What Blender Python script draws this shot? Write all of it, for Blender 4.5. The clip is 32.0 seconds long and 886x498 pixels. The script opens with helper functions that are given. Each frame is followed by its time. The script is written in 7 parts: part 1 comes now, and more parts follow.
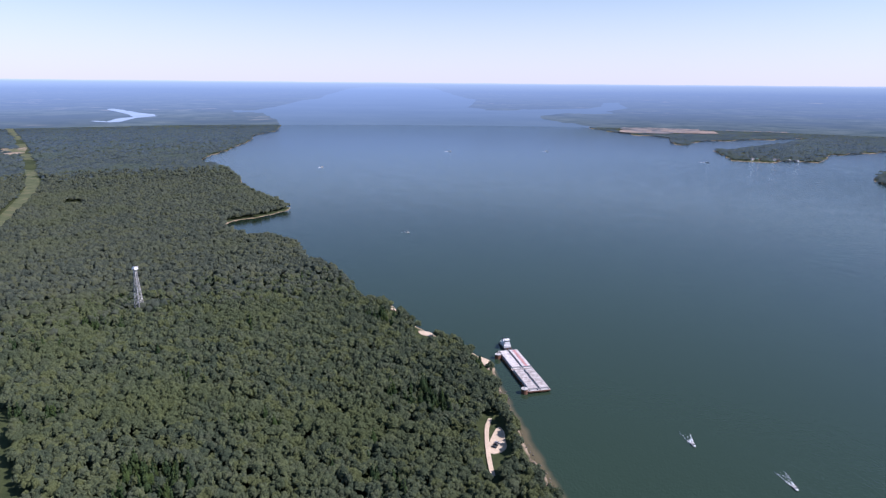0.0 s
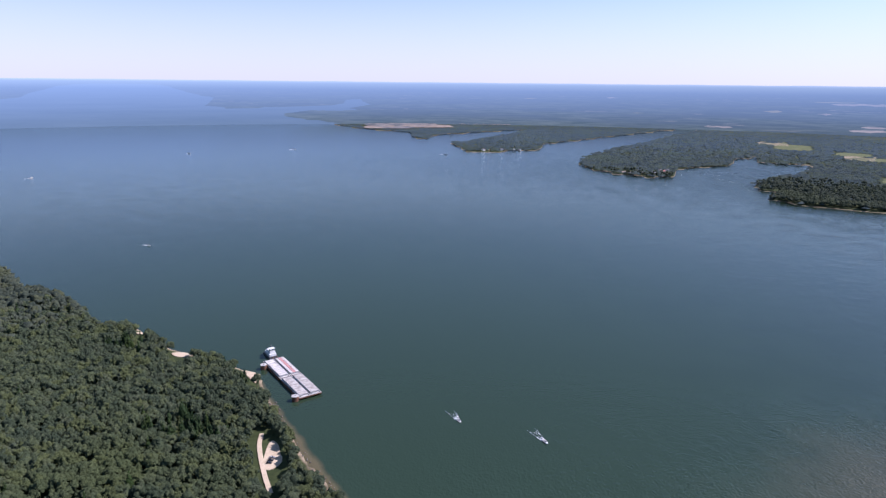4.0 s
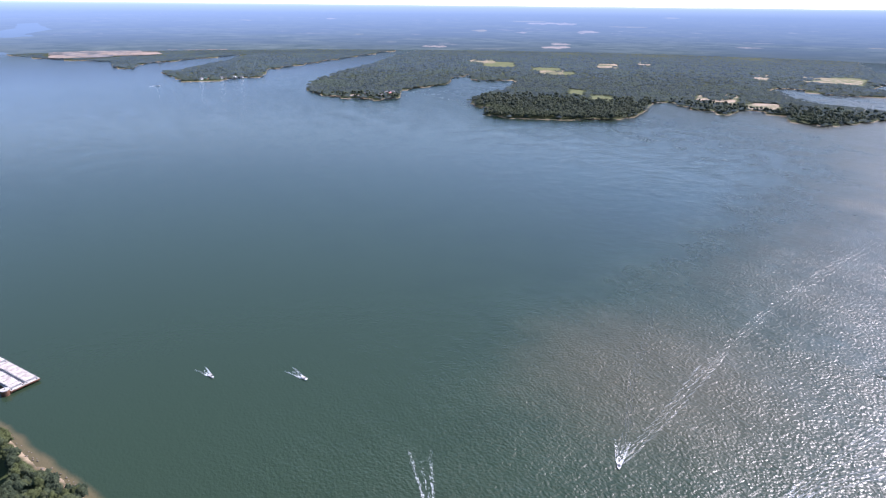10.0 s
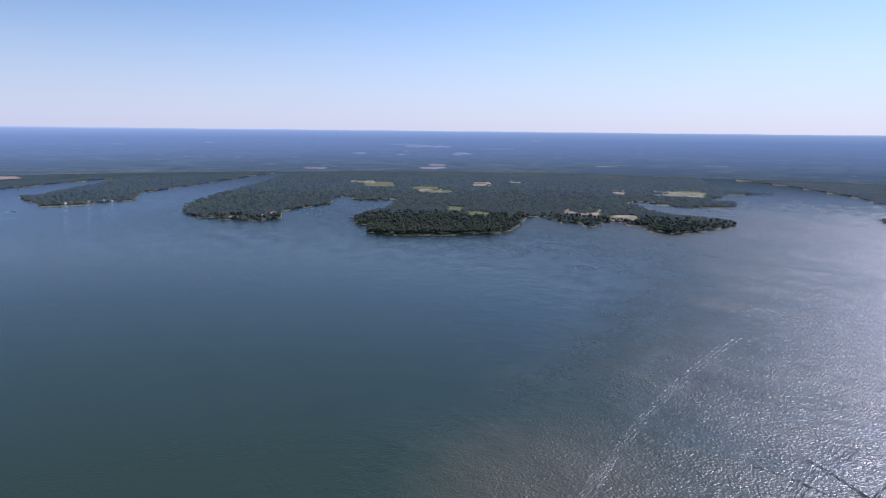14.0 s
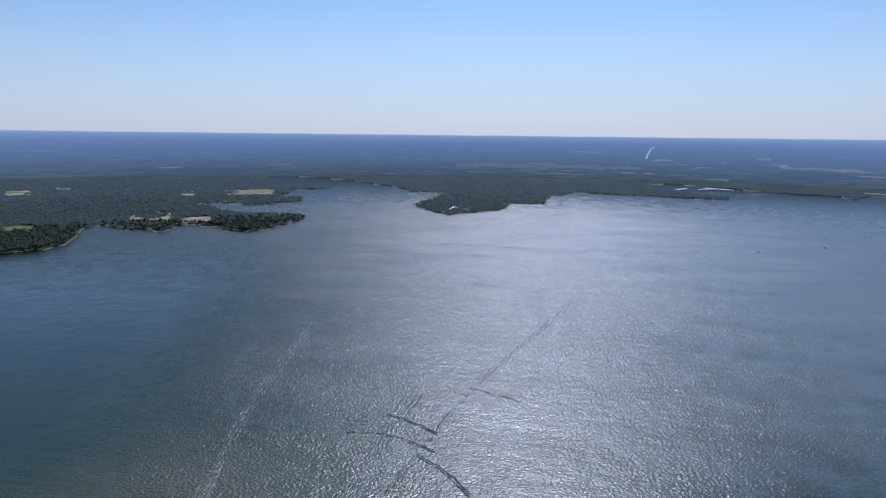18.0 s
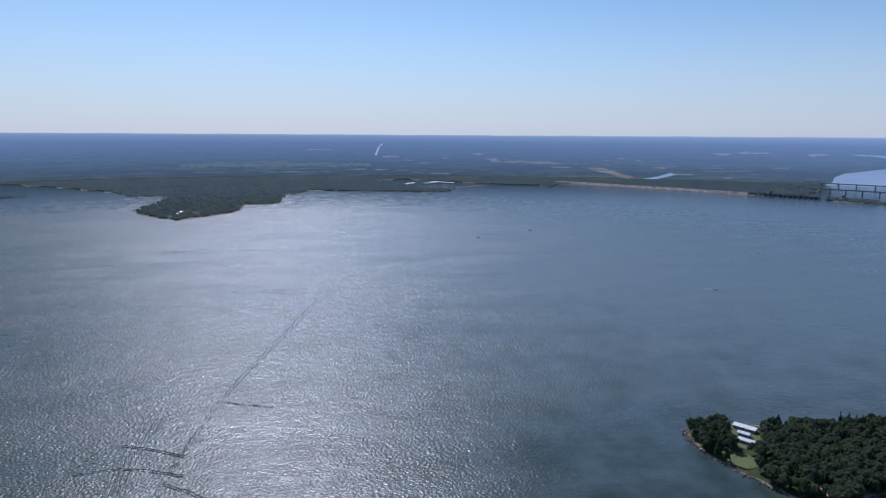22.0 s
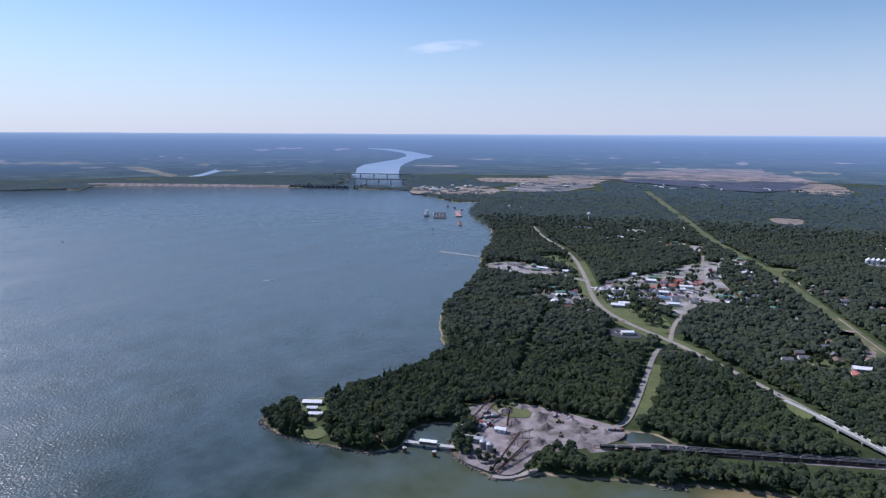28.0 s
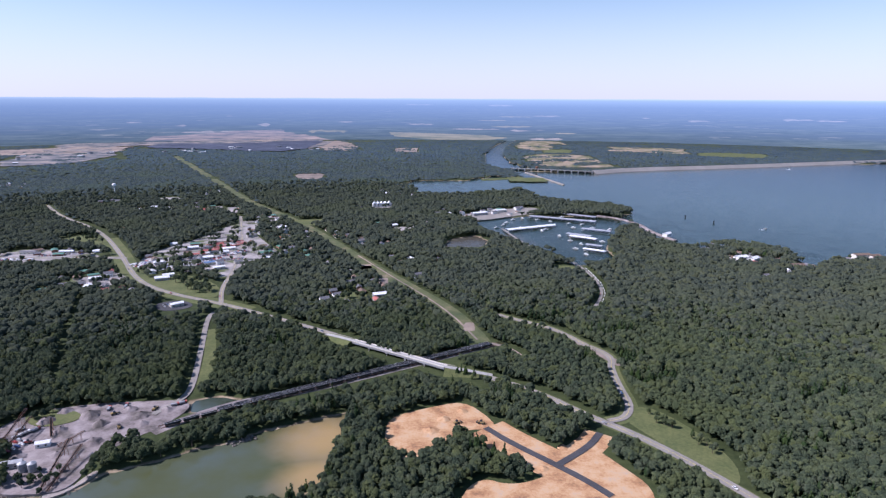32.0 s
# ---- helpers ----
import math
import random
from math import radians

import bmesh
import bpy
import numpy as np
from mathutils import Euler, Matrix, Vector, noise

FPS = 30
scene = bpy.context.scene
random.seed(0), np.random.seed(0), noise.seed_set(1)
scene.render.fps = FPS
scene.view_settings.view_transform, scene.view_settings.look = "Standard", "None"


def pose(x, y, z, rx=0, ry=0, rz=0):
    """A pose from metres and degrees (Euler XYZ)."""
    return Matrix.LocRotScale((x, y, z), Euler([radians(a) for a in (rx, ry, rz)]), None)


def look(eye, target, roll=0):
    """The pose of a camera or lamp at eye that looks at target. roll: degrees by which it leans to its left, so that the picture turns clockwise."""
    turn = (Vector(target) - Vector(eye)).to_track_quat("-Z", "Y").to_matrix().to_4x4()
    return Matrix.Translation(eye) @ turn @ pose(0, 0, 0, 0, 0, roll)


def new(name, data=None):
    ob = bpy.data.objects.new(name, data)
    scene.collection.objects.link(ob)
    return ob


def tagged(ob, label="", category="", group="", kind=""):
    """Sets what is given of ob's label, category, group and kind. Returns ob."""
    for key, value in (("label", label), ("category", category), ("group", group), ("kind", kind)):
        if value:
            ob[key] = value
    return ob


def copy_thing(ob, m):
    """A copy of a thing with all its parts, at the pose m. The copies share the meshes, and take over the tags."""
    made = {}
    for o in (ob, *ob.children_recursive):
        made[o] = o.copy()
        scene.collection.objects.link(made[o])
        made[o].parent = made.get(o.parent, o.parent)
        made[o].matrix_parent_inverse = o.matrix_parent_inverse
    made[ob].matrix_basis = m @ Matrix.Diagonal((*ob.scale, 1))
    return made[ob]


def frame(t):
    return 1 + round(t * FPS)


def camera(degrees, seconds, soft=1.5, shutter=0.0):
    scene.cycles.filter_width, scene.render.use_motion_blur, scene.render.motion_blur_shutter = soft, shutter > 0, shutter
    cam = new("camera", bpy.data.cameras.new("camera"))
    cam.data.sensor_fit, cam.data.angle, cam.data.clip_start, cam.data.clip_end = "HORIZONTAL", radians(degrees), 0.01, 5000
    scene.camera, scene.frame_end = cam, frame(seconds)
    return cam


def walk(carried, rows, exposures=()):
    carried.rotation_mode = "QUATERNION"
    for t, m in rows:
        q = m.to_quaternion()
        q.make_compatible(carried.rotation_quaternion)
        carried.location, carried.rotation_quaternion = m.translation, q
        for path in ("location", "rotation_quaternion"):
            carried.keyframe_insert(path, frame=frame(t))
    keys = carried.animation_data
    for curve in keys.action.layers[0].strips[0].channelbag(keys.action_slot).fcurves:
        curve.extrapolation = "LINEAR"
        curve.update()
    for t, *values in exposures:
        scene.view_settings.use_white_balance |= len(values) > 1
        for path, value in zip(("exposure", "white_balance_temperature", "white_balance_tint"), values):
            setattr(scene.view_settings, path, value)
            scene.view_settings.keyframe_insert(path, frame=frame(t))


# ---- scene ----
def aim(t, x, y, z, heading, dip, roll=0):
    h, d = radians(heading), radians(dip)
    e = Vector((x, y, z))
    return (t, look(e, e + Vector((math.sin(h) * math.cos(d), math.cos(h) * math.cos(d), -math.sin(d))), roll))


cam = camera(69.33, 32.0, soft=1.3)
PATH = [
    aim(0, -0.0, -0.0, 280.0, 165.00, 14.42, 0.53),
    aim(0.5, 0.1, -0.5, 280.4, 168.73, 14.43, 0.56),
    aim(1, 0.1, -1.0, 280.8, 171.90, 14.42, 0.55),
    aim(1.5, 0.2, -1.4, 281.2, 174.83, 14.44, 0.51),
    aim(2, 0.2, -1.9, 281.6, 177.50, 14.47, 0.55),
    aim(2.5, 0.3, -2.4, 282.0, 179.97, 14.49, 0.57),
    aim(3, 0.3, -2.9, 282.4, 182.40, 14.48, 0.58),
    aim(3.5, 0.4, -3.4, 282.7, 184.79, 14.49, 0.57),
    aim(5.5, -1.1, -5.3, 284.1, 193.91, 14.51, 0.64),
    aim(6, -1.6, -5.7, 284.4, 196.16, 14.51, 0.61),
    aim(6.5, -2.2, -6.2, 284.7, 198.42, 14.52, 0.64),
    aim(7, -2.7, -6.7, 285.1, 200.70, 14.52, 0.62),
    aim(7.5, -3.2, -7.2, 285.4, 203.27, 14.51, 0.60),
    aim(8, -3.7, -7.7, 285.7, 207.22, 14.50, 0.66),
    aim(8.5, -4.5, -8.6, 285.9, 210.57, 14.52, 0.57),
    aim(9, -5.3, -9.5, 286.2, 210.82, 14.86, 0.58),
    aim(9.5, -6.1, -10.4, 286.4, 210.82, 17.30, 0.56),
    aim(10, -6.8, -11.3, 286.7, 210.81, 20.79, 0.60),
    aim(10.5, -7.6, -12.2, 286.9, 210.81, 23.99, 0.65),
    aim(11, -8.4, -13.1, 287.2, 210.80, 22.95, 0.65),
    aim(11.5, -9.2, -14.0, 287.4, 210.76, 20.47, 0.60),
    aim(12, -10.0, -14.9, 287.7, 210.73, 17.97, 0.59),
    aim(12.5, -10.6, -15.0, 287.1, 210.69, 15.39, 0.52),
    aim(13, -11.1, -15.1, 286.6, 211.29, 12.92, 0.54),
    aim(13.5, -11.7, -15.2, 286.1, 214.31, 10.91, 0.53),
    aim(14, -12.3, -15.3, 285.6, 221.12, 10.39, 0.62),
    aim(14.5, -12.9, -15.5, 285.0, 228.62, 10.33, 0.66),
    aim(16.5, -12.8, -16.0, 284.0, 245.69, 10.11, 0.71),
    aim(17, -10.9, -16.2, 284.5, 250.08, 10.09, 0.71),
    aim(17.5, -9.1, -16.4, 285.0, 254.25, 10.06, 0.69),
    aim(18, -7.3, -16.7, 285.5, 258.25, 10.04, 0.64),
    aim(18.5, -5.4, -16.9, 286.0, 262.23, 10.02, 0.63),
    aim(19, -3.6, -17.1, 286.6, 265.23, 10.01, 0.57),
    aim(19.5, -1.7, -17.3, 287.1, 268.11, 10.04, 0.50),
    aim(20, 0.1, -17.5, 287.6, 270.95, 10.02, 0.49),
    aim(20.5, -0.2, -17.7, 287.9, 273.74, 10.04, 0.42),
    aim(21, -0.6, -17.8, 288.2, 276.47, 10.06, 0.39),
    aim(21.5, -0.9, -17.9, 288.6, 279.06, 10.05, 0.36),
    aim(22, -1.2, -18.0, 288.9, 281.58, 10.08, 0.34),
    aim(22.5, -1.5, -18.1, 289.2, 284.29, 10.09, 0.29),
    aim(23, -1.8, -18.3, 289.5, 288.88, 10.08, 0.29),
    aim(23.5, -2.2, -18.4, 289.8, 292.96, 10.11, 0.28),
    aim(24, -2.5, -18.5, 290.1, 295.12, 10.12, 0.24),
    aim(24.5, -1.8, -18.9, 290.6, 296.79, 10.13, 0.19),
    aim(26.5, 1.0, -20.3, 292.5, 307.81, 10.16, 0.26),
    aim(27, 1.7, -20.6, 293.0, 311.90, 10.19, 0.29),
    aim(27.5, 2.5, -21.0, 293.5, 316.12, 10.20, 0.26),
    aim(28, 3.2, -21.3, 293.9, 320.50, 10.23, 0.28),
    aim(28.5, 3.8, -22.2, 294.2, 324.05, 10.24, 0.27),
    aim(29, 4.4, -23.0, 294.5, 325.90, 10.35, 0.26),
    aim(29.5, 5.0, -23.9, 294.8, 327.93, 11.82, 0.24),
    aim(30, 5.7, -24.7, 295.0, 334.64, 12.90, 0.36),
    aim(30.5, 6.3, -25.5, 295.3, 342.21, 13.21, 0.32),
    aim(31, 6.9, -26.4, 295.6, 348.58, 13.30, 0.31),
    aim(31.5, 7.6, -27.2, 295.9, 354.62, 13.31, 0.34),
    aim(32, 8.2, -28.0, 296.2, 360.64, 13.30, 0.25),
]
EXPOSURES = [(0, 0.74, 5850, 31), (6, 0.74, 5800, 30), (9, 0.74, 5750, 29), (10.0, 1.3, 6000, 30), (11.0, 1.82, 6100, 31), (12.0, 1.18, 5850, 28), (12.6, 0.80, 5750, 29), (13.6, 0.46, 5600, 30), (17, 0.10, 5400, 24), (24, 0.06, 5400, 21), (28, 0.35, 5500, 24), (29, 0.42, 5550, 26), (30, 0.55, 5600, 28), (32, 0.72, 5700, 30)]
walk(cam, PATH, EXPOSURES)

# ---- world and sun ----
SUN_HEADING, SUN_HEIGHT = 265.5, 45.0
world = bpy.data.worlds.new("sky")
scene.world = world
world.use_nodes = True
wn = world.node_tree.nodes
wl = world.node_tree.links
sky = wn.new("ShaderNodeTexSky")
sky.sky_type = "NISHITA"
sky.sun_disc = False
sky.sun_elevation = radians(SUN_HEIGHT)
sky.sun_rotation = radians(SUN_HEADING)
sky.altitude = 200
sky.air_density = 1.0
sky.dust_density = 0.35
sky.ozone_density = 1.2
# a pale haze lies over the horizon all round
way = wn.new("ShaderNodeTexCoord")
up = wn.new("ShaderNodeSeparateXYZ")
wl.new(way.outputs["Generated"], up.inputs[0])
low = wn.new("ShaderNodeMapRange")
low.interpolation_type = "SMOOTHSTEP"
wl.new(up.outputs[2], low.inputs[0])
for i, v in zip((1, 2, 3, 4), (-0.02, 0.20, 0.75, 0.0)):
    low.inputs[i].default_value = v
haze_mix = wn.new("ShaderNodeMix")
haze_mix.data_type = "RGBA"
wl.new(low.outputs[0], haze_mix.inputs[0])
clear = wn.new("ShaderNodeMix")
clear.data_type, clear.blend_type = "RGBA", "MULTIPLY"
clear.inputs[0].default_value = 1.0
wl.new(sky.outputs[0], clear.inputs[6])
clear.inputs[7].default_value = (0.85, 0.945, 0.915, 1)
wl.new(clear.outputs[2], haze_mix.inputs[6])
haze_mix.inputs[7].default_value = (5.65, 6.05, 6.6, 1)


def sky_node(op, *ins):
    k = wn.new("ShaderNodeMath")
    k.operation = op
    for i, v in enumerate(ins):
        if isinstance(v, (int, float)):
            k.inputs[i].default_value = v
        else:
            wl.new(v, k.inputs[i])
    return k.outputs[0]


def sky_dot(axis):
    k = wn.new("ShaderNodeVectorMath")
    k.operation = "DOT_PRODUCT"
    wl.new(way.outputs["Generated"], k.inputs[0])
    k.inputs[1].default_value = axis
    return k.outputs["Value"]


# one thin wisp of cloud low in the north-west
WISP = radians(320.5)
wisp_noise = wn.new("ShaderNodeTexNoise")
wisp_noise.inputs["Scale"].default_value = 26.0
wisp_noise.inputs["Detail"].default_value = 5.0
stretch = wn.new("ShaderNodeVectorMath")
stretch.operation = "MULTIPLY"
wl.new(way.outputs["Generated"], stretch.inputs[0])
stretch.inputs[1].default_value = (1, 1, 5)
wl.new(stretch.outputs[0], wisp_noise.inputs["Vector"])
across = sky_dot((math.cos(WISP), -math.sin(WISP), 0))
lift = sky_node("SUBTRACT", sky_node("SUBTRACT", up.outputs[2], 0.127), sky_node("MULTIPLY", across, 0.09))
gap = sky_node("ADD", sky_node("POWER", sky_node("ABSOLUTE", sky_node("DIVIDE", across, 0.062)), 2.0), sky_node("POWER", sky_node("ABSOLUTE", sky_node("DIVIDE", lift, 0.0095)), 2.0))
body = sky_node("MAXIMUM", sky_node("SUBTRACT", 1.0, gap), 0.0)
ahead = sky_node("GREATER_THAN", sky_dot((math.sin(WISP), math.cos(WISP), 0)), 0.0)
thick = sky_node("MULTIPLY", sky_node("MULTIPLY", body, ahead), sky_node("MAXIMUM", sky_node("SUBTRACT", sky_node("MULTIPLY", wisp_noise.outputs["Fac"], 2.4), 0.85), 0.0))
cloud_mix = wn.new("ShaderNodeMix")
cloud_mix.data_type = "RGBA"
wl.new(sky_node("MINIMUM", sky_node("MULTIPLY", thick, 0.6), 0.6), cloud_mix.inputs[0])
wl.new(haze_mix.outputs[2], cloud_mix.inputs[6])
cloud_mix.inputs[7].default_value = (8.2, 8.6, 9.2, 1)
wl.new(cloud_mix.outputs[2], wn["Background"].inputs[0])
wn["Background"].inputs[1].default_value = 0.085

sun_data = bpy.data.lights.new("sun", "SUN")
sun_data.energy = 4.0
sun_data.angle = radians(0.53)
sun_data.color = (1.0, 0.95, 0.87)
sun = new("sun", sun_data)
sd = Vector((math.sin(radians(SUN_HEADING)) * math.cos(radians(SUN_HEIGHT)),
             math.cos(radians(SUN_HEADING)) * math.cos(radians(SUN_HEIGHT)), math.sin(radians(SUN_HEIGHT))))
sun.matrix_world = look(sd * 600, (0, 0, 0))

# ---- materials ----


class Mat:
    """A small builder of node materials."""

    def __init__(self, name, rough=0.7, spec=0.3, metal=0.0):
        self.m = bpy.data.materials.new(name)
        self.m.use_nodes = True
        self.n = self.m.node_tree.nodes
        self.l = self.m.node_tree.links
        self.b = self.n["Principled BSDF"]
        self.b.inputs["Roughness"].default_value = rough
        self.b.inputs["Specular IOR Level"].default_value = spec
        self.b.inputs["Metallic"].default_value = metal
        g = self.n.new("ShaderNodeNewGeometry")
        self.pos = g.outputs["Position"]
        self.island = g.outputs["Random Per Island"]

    def coords(self, scale):
        v = self.n.new("ShaderNodeVectorMath")
        v.operation = "MULTIPLY"
        self.l.new(self.pos, v.inputs[0])
        v.inputs[1].default_value = scale if isinstance(scale, tuple) else (scale,) * 3
        return v.outputs[0]

    def noise(self, scale, detail=4.0, rough=0.55):
        t = self.n.new("ShaderNodeTexNoise")
        t.inputs["Scale"].default_value = 1.0
        t.inputs["Detail"].default_value = detail
        t.inputs["Roughness"].default_value = rough
        self.l.new(self.coords(scale), t.inputs["Vector"])
        return t.outputs["Fac"]

    def cells(self, scale):
        t = self.n.new("ShaderNodeTexVoronoi")
        t.inputs["Scale"].default_value = 1.0
        self.l.new(self.coords(scale), t.inputs["Vector"])
        s = self.n.new("ShaderNodeSeparateColor")
        self.l.new(t.outputs["Color"], s.inputs[0])
        return s.outputs[0]

    def ramp(self, fac, stops):
        r = self.n.new("ShaderNodeValToRGB")
        e = r.color_ramp.elements
        while len(e) < len(stops):
            e.new(0.5)
        for k, (p, c) in zip(e, stops):
            k.position = p
            k.color = (*c, 1)
        self.l.new(fac, r.inputs[0])
        return r.outputs[0]

    def math(self, op, a, b):
        k = self.n.new("ShaderNodeMath")
        k.operation = op
        for i, v in enumerate((a, b)):
            if isinstance(v, (int, float)):
                k.inputs[i].default_value = v
            else:
                self.l.new(v, k.inputs[i])
        return k.outputs[0]

    def mix(self, fac, a, b, mode="MIX"):
        k = self.n.new("ShaderNodeMix")
        k.data_type = "RGBA"
        k.blend_type = mode
        for i, v in ((0, fac), (6, a), (7, b)):
            if isinstance(v, (int, float)):
                k.inputs[i].default_value = v
            elif isinstance(v, tuple):
                k.inputs[i].default_value = (*v, 1)
            else:
                self.l.new(v, k.inputs[i])
        return k.outputs[2]

    def color(self, c):
        if isinstance(c, tuple):
            self.b.inputs["Base Color"].default_value = (*c, 1)
        else:
            self.l.new(c, self.b.inputs["Base Color"])
        return self

    def bump(self, h, strength, dist):
        k = self.n.new("ShaderNodeBump")
        k.inputs["Strength"].default_value = strength
        k.inputs["Distance"].default_value = dist
        self.l.new(h, k.inputs["Height"])
        self.l.new(k.outputs[0], self.b.inputs["Normal"])
        return self


def ground_mat(name, dark, light, fine=0.4, broad=0.02, rough=0.9, relief=0.3):
    m = Mat(name, rough, 0.2)
    f = m.noise(fine, 5, 0.65)
    g = m.noise(broad, 3)
    c = m.ramp(m.math("ADD", m.math("MULTIPLY", f, 0.55), m.math("MULTIPLY", g, 0.45)), [(0.36, dark), (0.64, light)])
    return m.color(c).bump(f, relief, 0.3).m


def paint(name, col, rough=0.5, metal=0.0, wear=0.25, fine=0.6):
    m = Mat(name, rough, 0.4, metal)
    f = m.noise(fine, 4)
    worn = tuple(v * (1 - wear) for v in col)
    return m.color(m.ramp(f, [(0.35, worn), (0.6, col)])).m


def foliage(name, low, mid, high, tree, rough=0.6, spec=0.2, shag=1.0):
    m = Mat(name, rough, spec)
    a = m.math("MULTIPLY", m.cells((tree, tree, 0.0)), 0.40)
    b = m.math("MULTIPLY", m.island, 0.25)
    c = m.math("MULTIPLY", m.noise((0.011, 0.011, 0.0), 3), 0.5)
    d = m.math("SUBTRACT", m.math("MULTIPLY", m.noise(0.7, 6, 0.75), 1.1), 0.4)
    s = m.math("ADD", m.math("ADD", a, b), m.math("ADD", c, d))
    col = m.ramp(s, [(0.42, low), (0.72, mid), (1.0, high)])
    # single trees and stands that are yellower, browner or greyer
    olive = m.math("MULTIPLY", m.math("GREATER_THAN", m.cells((tree * 0.83, tree * 0.83, 0.0)), 0.80), 0.65)
    col = m.mix(olive, col, tuple(v * k for v, k in zip(high, (0.98, 0.95, 0.75))))
    grey = m.math("MULTIPLY", m.math("GREATER_THAN", m.cells((tree * 1.21, tree * 1.21, 0.0)), 0.86), 0.5)
    col = m.mix(grey, col, (0.074, 0.088, 0.056))
    stand = m.ramp(m.noise((0.006, 0.006, 0.0), 3), [(0.50, (0, 0, 0)), (0.68, (0.75, 0.75, 0.75))])
    col = m.mix(stand, col, tuple(v * k for v, k in zip(mid, (1.30, 1.25, 0.9))))
    m.color(col)
    # leaves scatter light back towards the sun, and shade one another seen against it
    m.b.inputs["Diffuse Roughness"].default_value = shag
    return m.bump(m.noise(0.75, 6, 0.72), 0.3 + 0.7 * shag, 1.5).m


def patchwork(name, stops, broad, fine):
    """Ground of several kinds in uneven patches."""
    m = Mat(name, 0.9, 0.2)
    f = m.noise(fine, 5, 0.65)
    g = m.noise(broad, 5, 0.6)
    c = m.ramp(m.math("ADD", m.math("MULTIPLY", g, 0.8), m.math("MULTIPLY", f, 0.2)), stops)
    return m.color(c).bump(f, 0.3, 0.3).m


LEAF = foliage("broadleaf_foliage", (0.032, 0.046, 0.030), (0.051, 0.067, 0.040), (0.082, 0.100, 0.049), 0.13, 0.9, 0.02)
# haze painted into the leaf colours: greyer, then bluer with distance
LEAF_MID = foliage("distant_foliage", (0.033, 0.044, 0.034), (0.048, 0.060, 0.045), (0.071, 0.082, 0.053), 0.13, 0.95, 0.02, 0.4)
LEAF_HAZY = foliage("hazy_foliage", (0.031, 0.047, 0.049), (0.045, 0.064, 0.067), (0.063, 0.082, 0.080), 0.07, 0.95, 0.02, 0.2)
LEAF_FAR_HAZY = foliage("far_hazy_foliage", (0.033, 0.054, 0.068), (0.047, 0.071, 0.086), (0.063, 0.088, 0.100), 0.05, 0.95, 0.02, 0.0)
PINE = foliage("pine_foliage", (0.014, 0.028, 0.012), (0.028, 0.048, 0.020), (0.045, 0.070, 0.026), 0.2, 0.9, 0.03)
GRASS = ground_mat("mown_grass", (0.062, 0.084, 0.030), (0.135, 0.142, 0.056), 0.3, 0.03)
BRUSH = patchwork("cut_brush", [(0.36, (0.055, 0.075, 0.034)), (0.50, (0.090, 0.105, 0.048)), (0.60, (0.130, 0.128, 0.066)), (0.70, (0.21, 0.175, 0.115))], 0.03, 0.3)
SAND = ground_mat("sand", (0.42, 0.33, 0.22), (0.62, 0.51, 0.37), 0.6, 0.04)
ASPHALT = ground_mat("asphalt", (0.045, 0.045, 0.048), (0.075, 0.075, 0.08), 0.8, 0.05, 0.85)
WORN_ROAD = ground_mat("worn_asphalt", (0.185, 0.172, 0.152), (0.285, 0.262, 0.232), 0.6, 0.05, 0.85)
CONCRETE = ground_mat("concrete", (0.34, 0.33, 0.31), (0.50, 0.48, 0.45), 0.5, 0.05, 0.85)
# the quarry wall's shade and blue haze are painted into this dark rock
SHADED_ROCK = ground_mat("shaded_quarry_rock", (0.030, 0.040, 0.062), (0.085, 0.095, 0.13), 0.02, 0.006)
TAN = ground_mat("tan_spoil", (0.15, 0.125, 0.105), (0.33, 0.265, 0.215), 0.03, 0.006)


CLAY = patchwork("orange_clay", [(0.32, (0.18, 0.105, 0.065)), (0.42, (0.34, 0.185, 0.090)), (0.50, (0.44, 0.265, 0.135)), (0.58, (0.48, 0.325, 0.185)), (0.68, (0.40, 0.31, 0.235))], 0.05, 0.4)
GRAVEL = patchwork("grey_gravel", [(0.32, (0.060, 0.055, 0.045)), (0.42, (0.125, 0.108, 0.098)), (0.50, (0.205, 0.175, 0.165)), (0.58, (0.265, 0.232, 0.222)), (0.68, (0.34, 0.30, 0.285))], 0.05, 0.35)
TOWN_GROUND = patchwork("town_lawns_and_paving", [(0.36, (0.06, 0.080, 0.03)), (0.43, (0.11, 0.125, 0.06)), (0.48, (0.23, 0.215, 0.205)), (0.60, (0.34, 0.315, 0.295))], 0.03, 0.4)
QUARRY_GROUND = patchwork("quarry_benches", [(0.34, (0.035, 0.048, 0.048)), (0.44, (0.085, 0.095, 0.102)), (0.52, (0.165, 0.160, 0.160)), (0.60, (0.265, 0.225, 0.195))], 0.011, 0.05)
FARM_GROUND = patchwork("farm_strips", [(0.36, (0.07, 0.09, 0.040)), (0.45, (0.12, 0.125, 0.060)), (0.53, (0.27, 0.215, 0.15)), (0.66, (0.36, 0.285, 0.21))], 0.012, 0.1)
RUBBLE = ground_mat("pale_rubble", (0.22, 0.19, 0.165), (0.37, 0.33, 0.29), 0.5, 0.08)
WHITE = paint("white_paint", (0.80, 0.80, 0.78), 0.45)
OFFWHITE = paint("cream_siding", (0.66, 0.62, 0.54), 0.6)
GREY = paint("grey_metal", (0.36, 0.37, 0.38), 0.5, 0.3)
DARK = paint("dark_steel", (0.05, 0.05, 0.055), 0.55, 0.4)
RUST = paint("rusty_steel", (0.20, 0.10, 0.06), 0.75, 0.2)
RED = paint("red_paint", (0.42, 0.10, 0.08), 0.5)
PINK = paint("faded_red_cover", (0.55, 0.27, 0.25), 0.6)
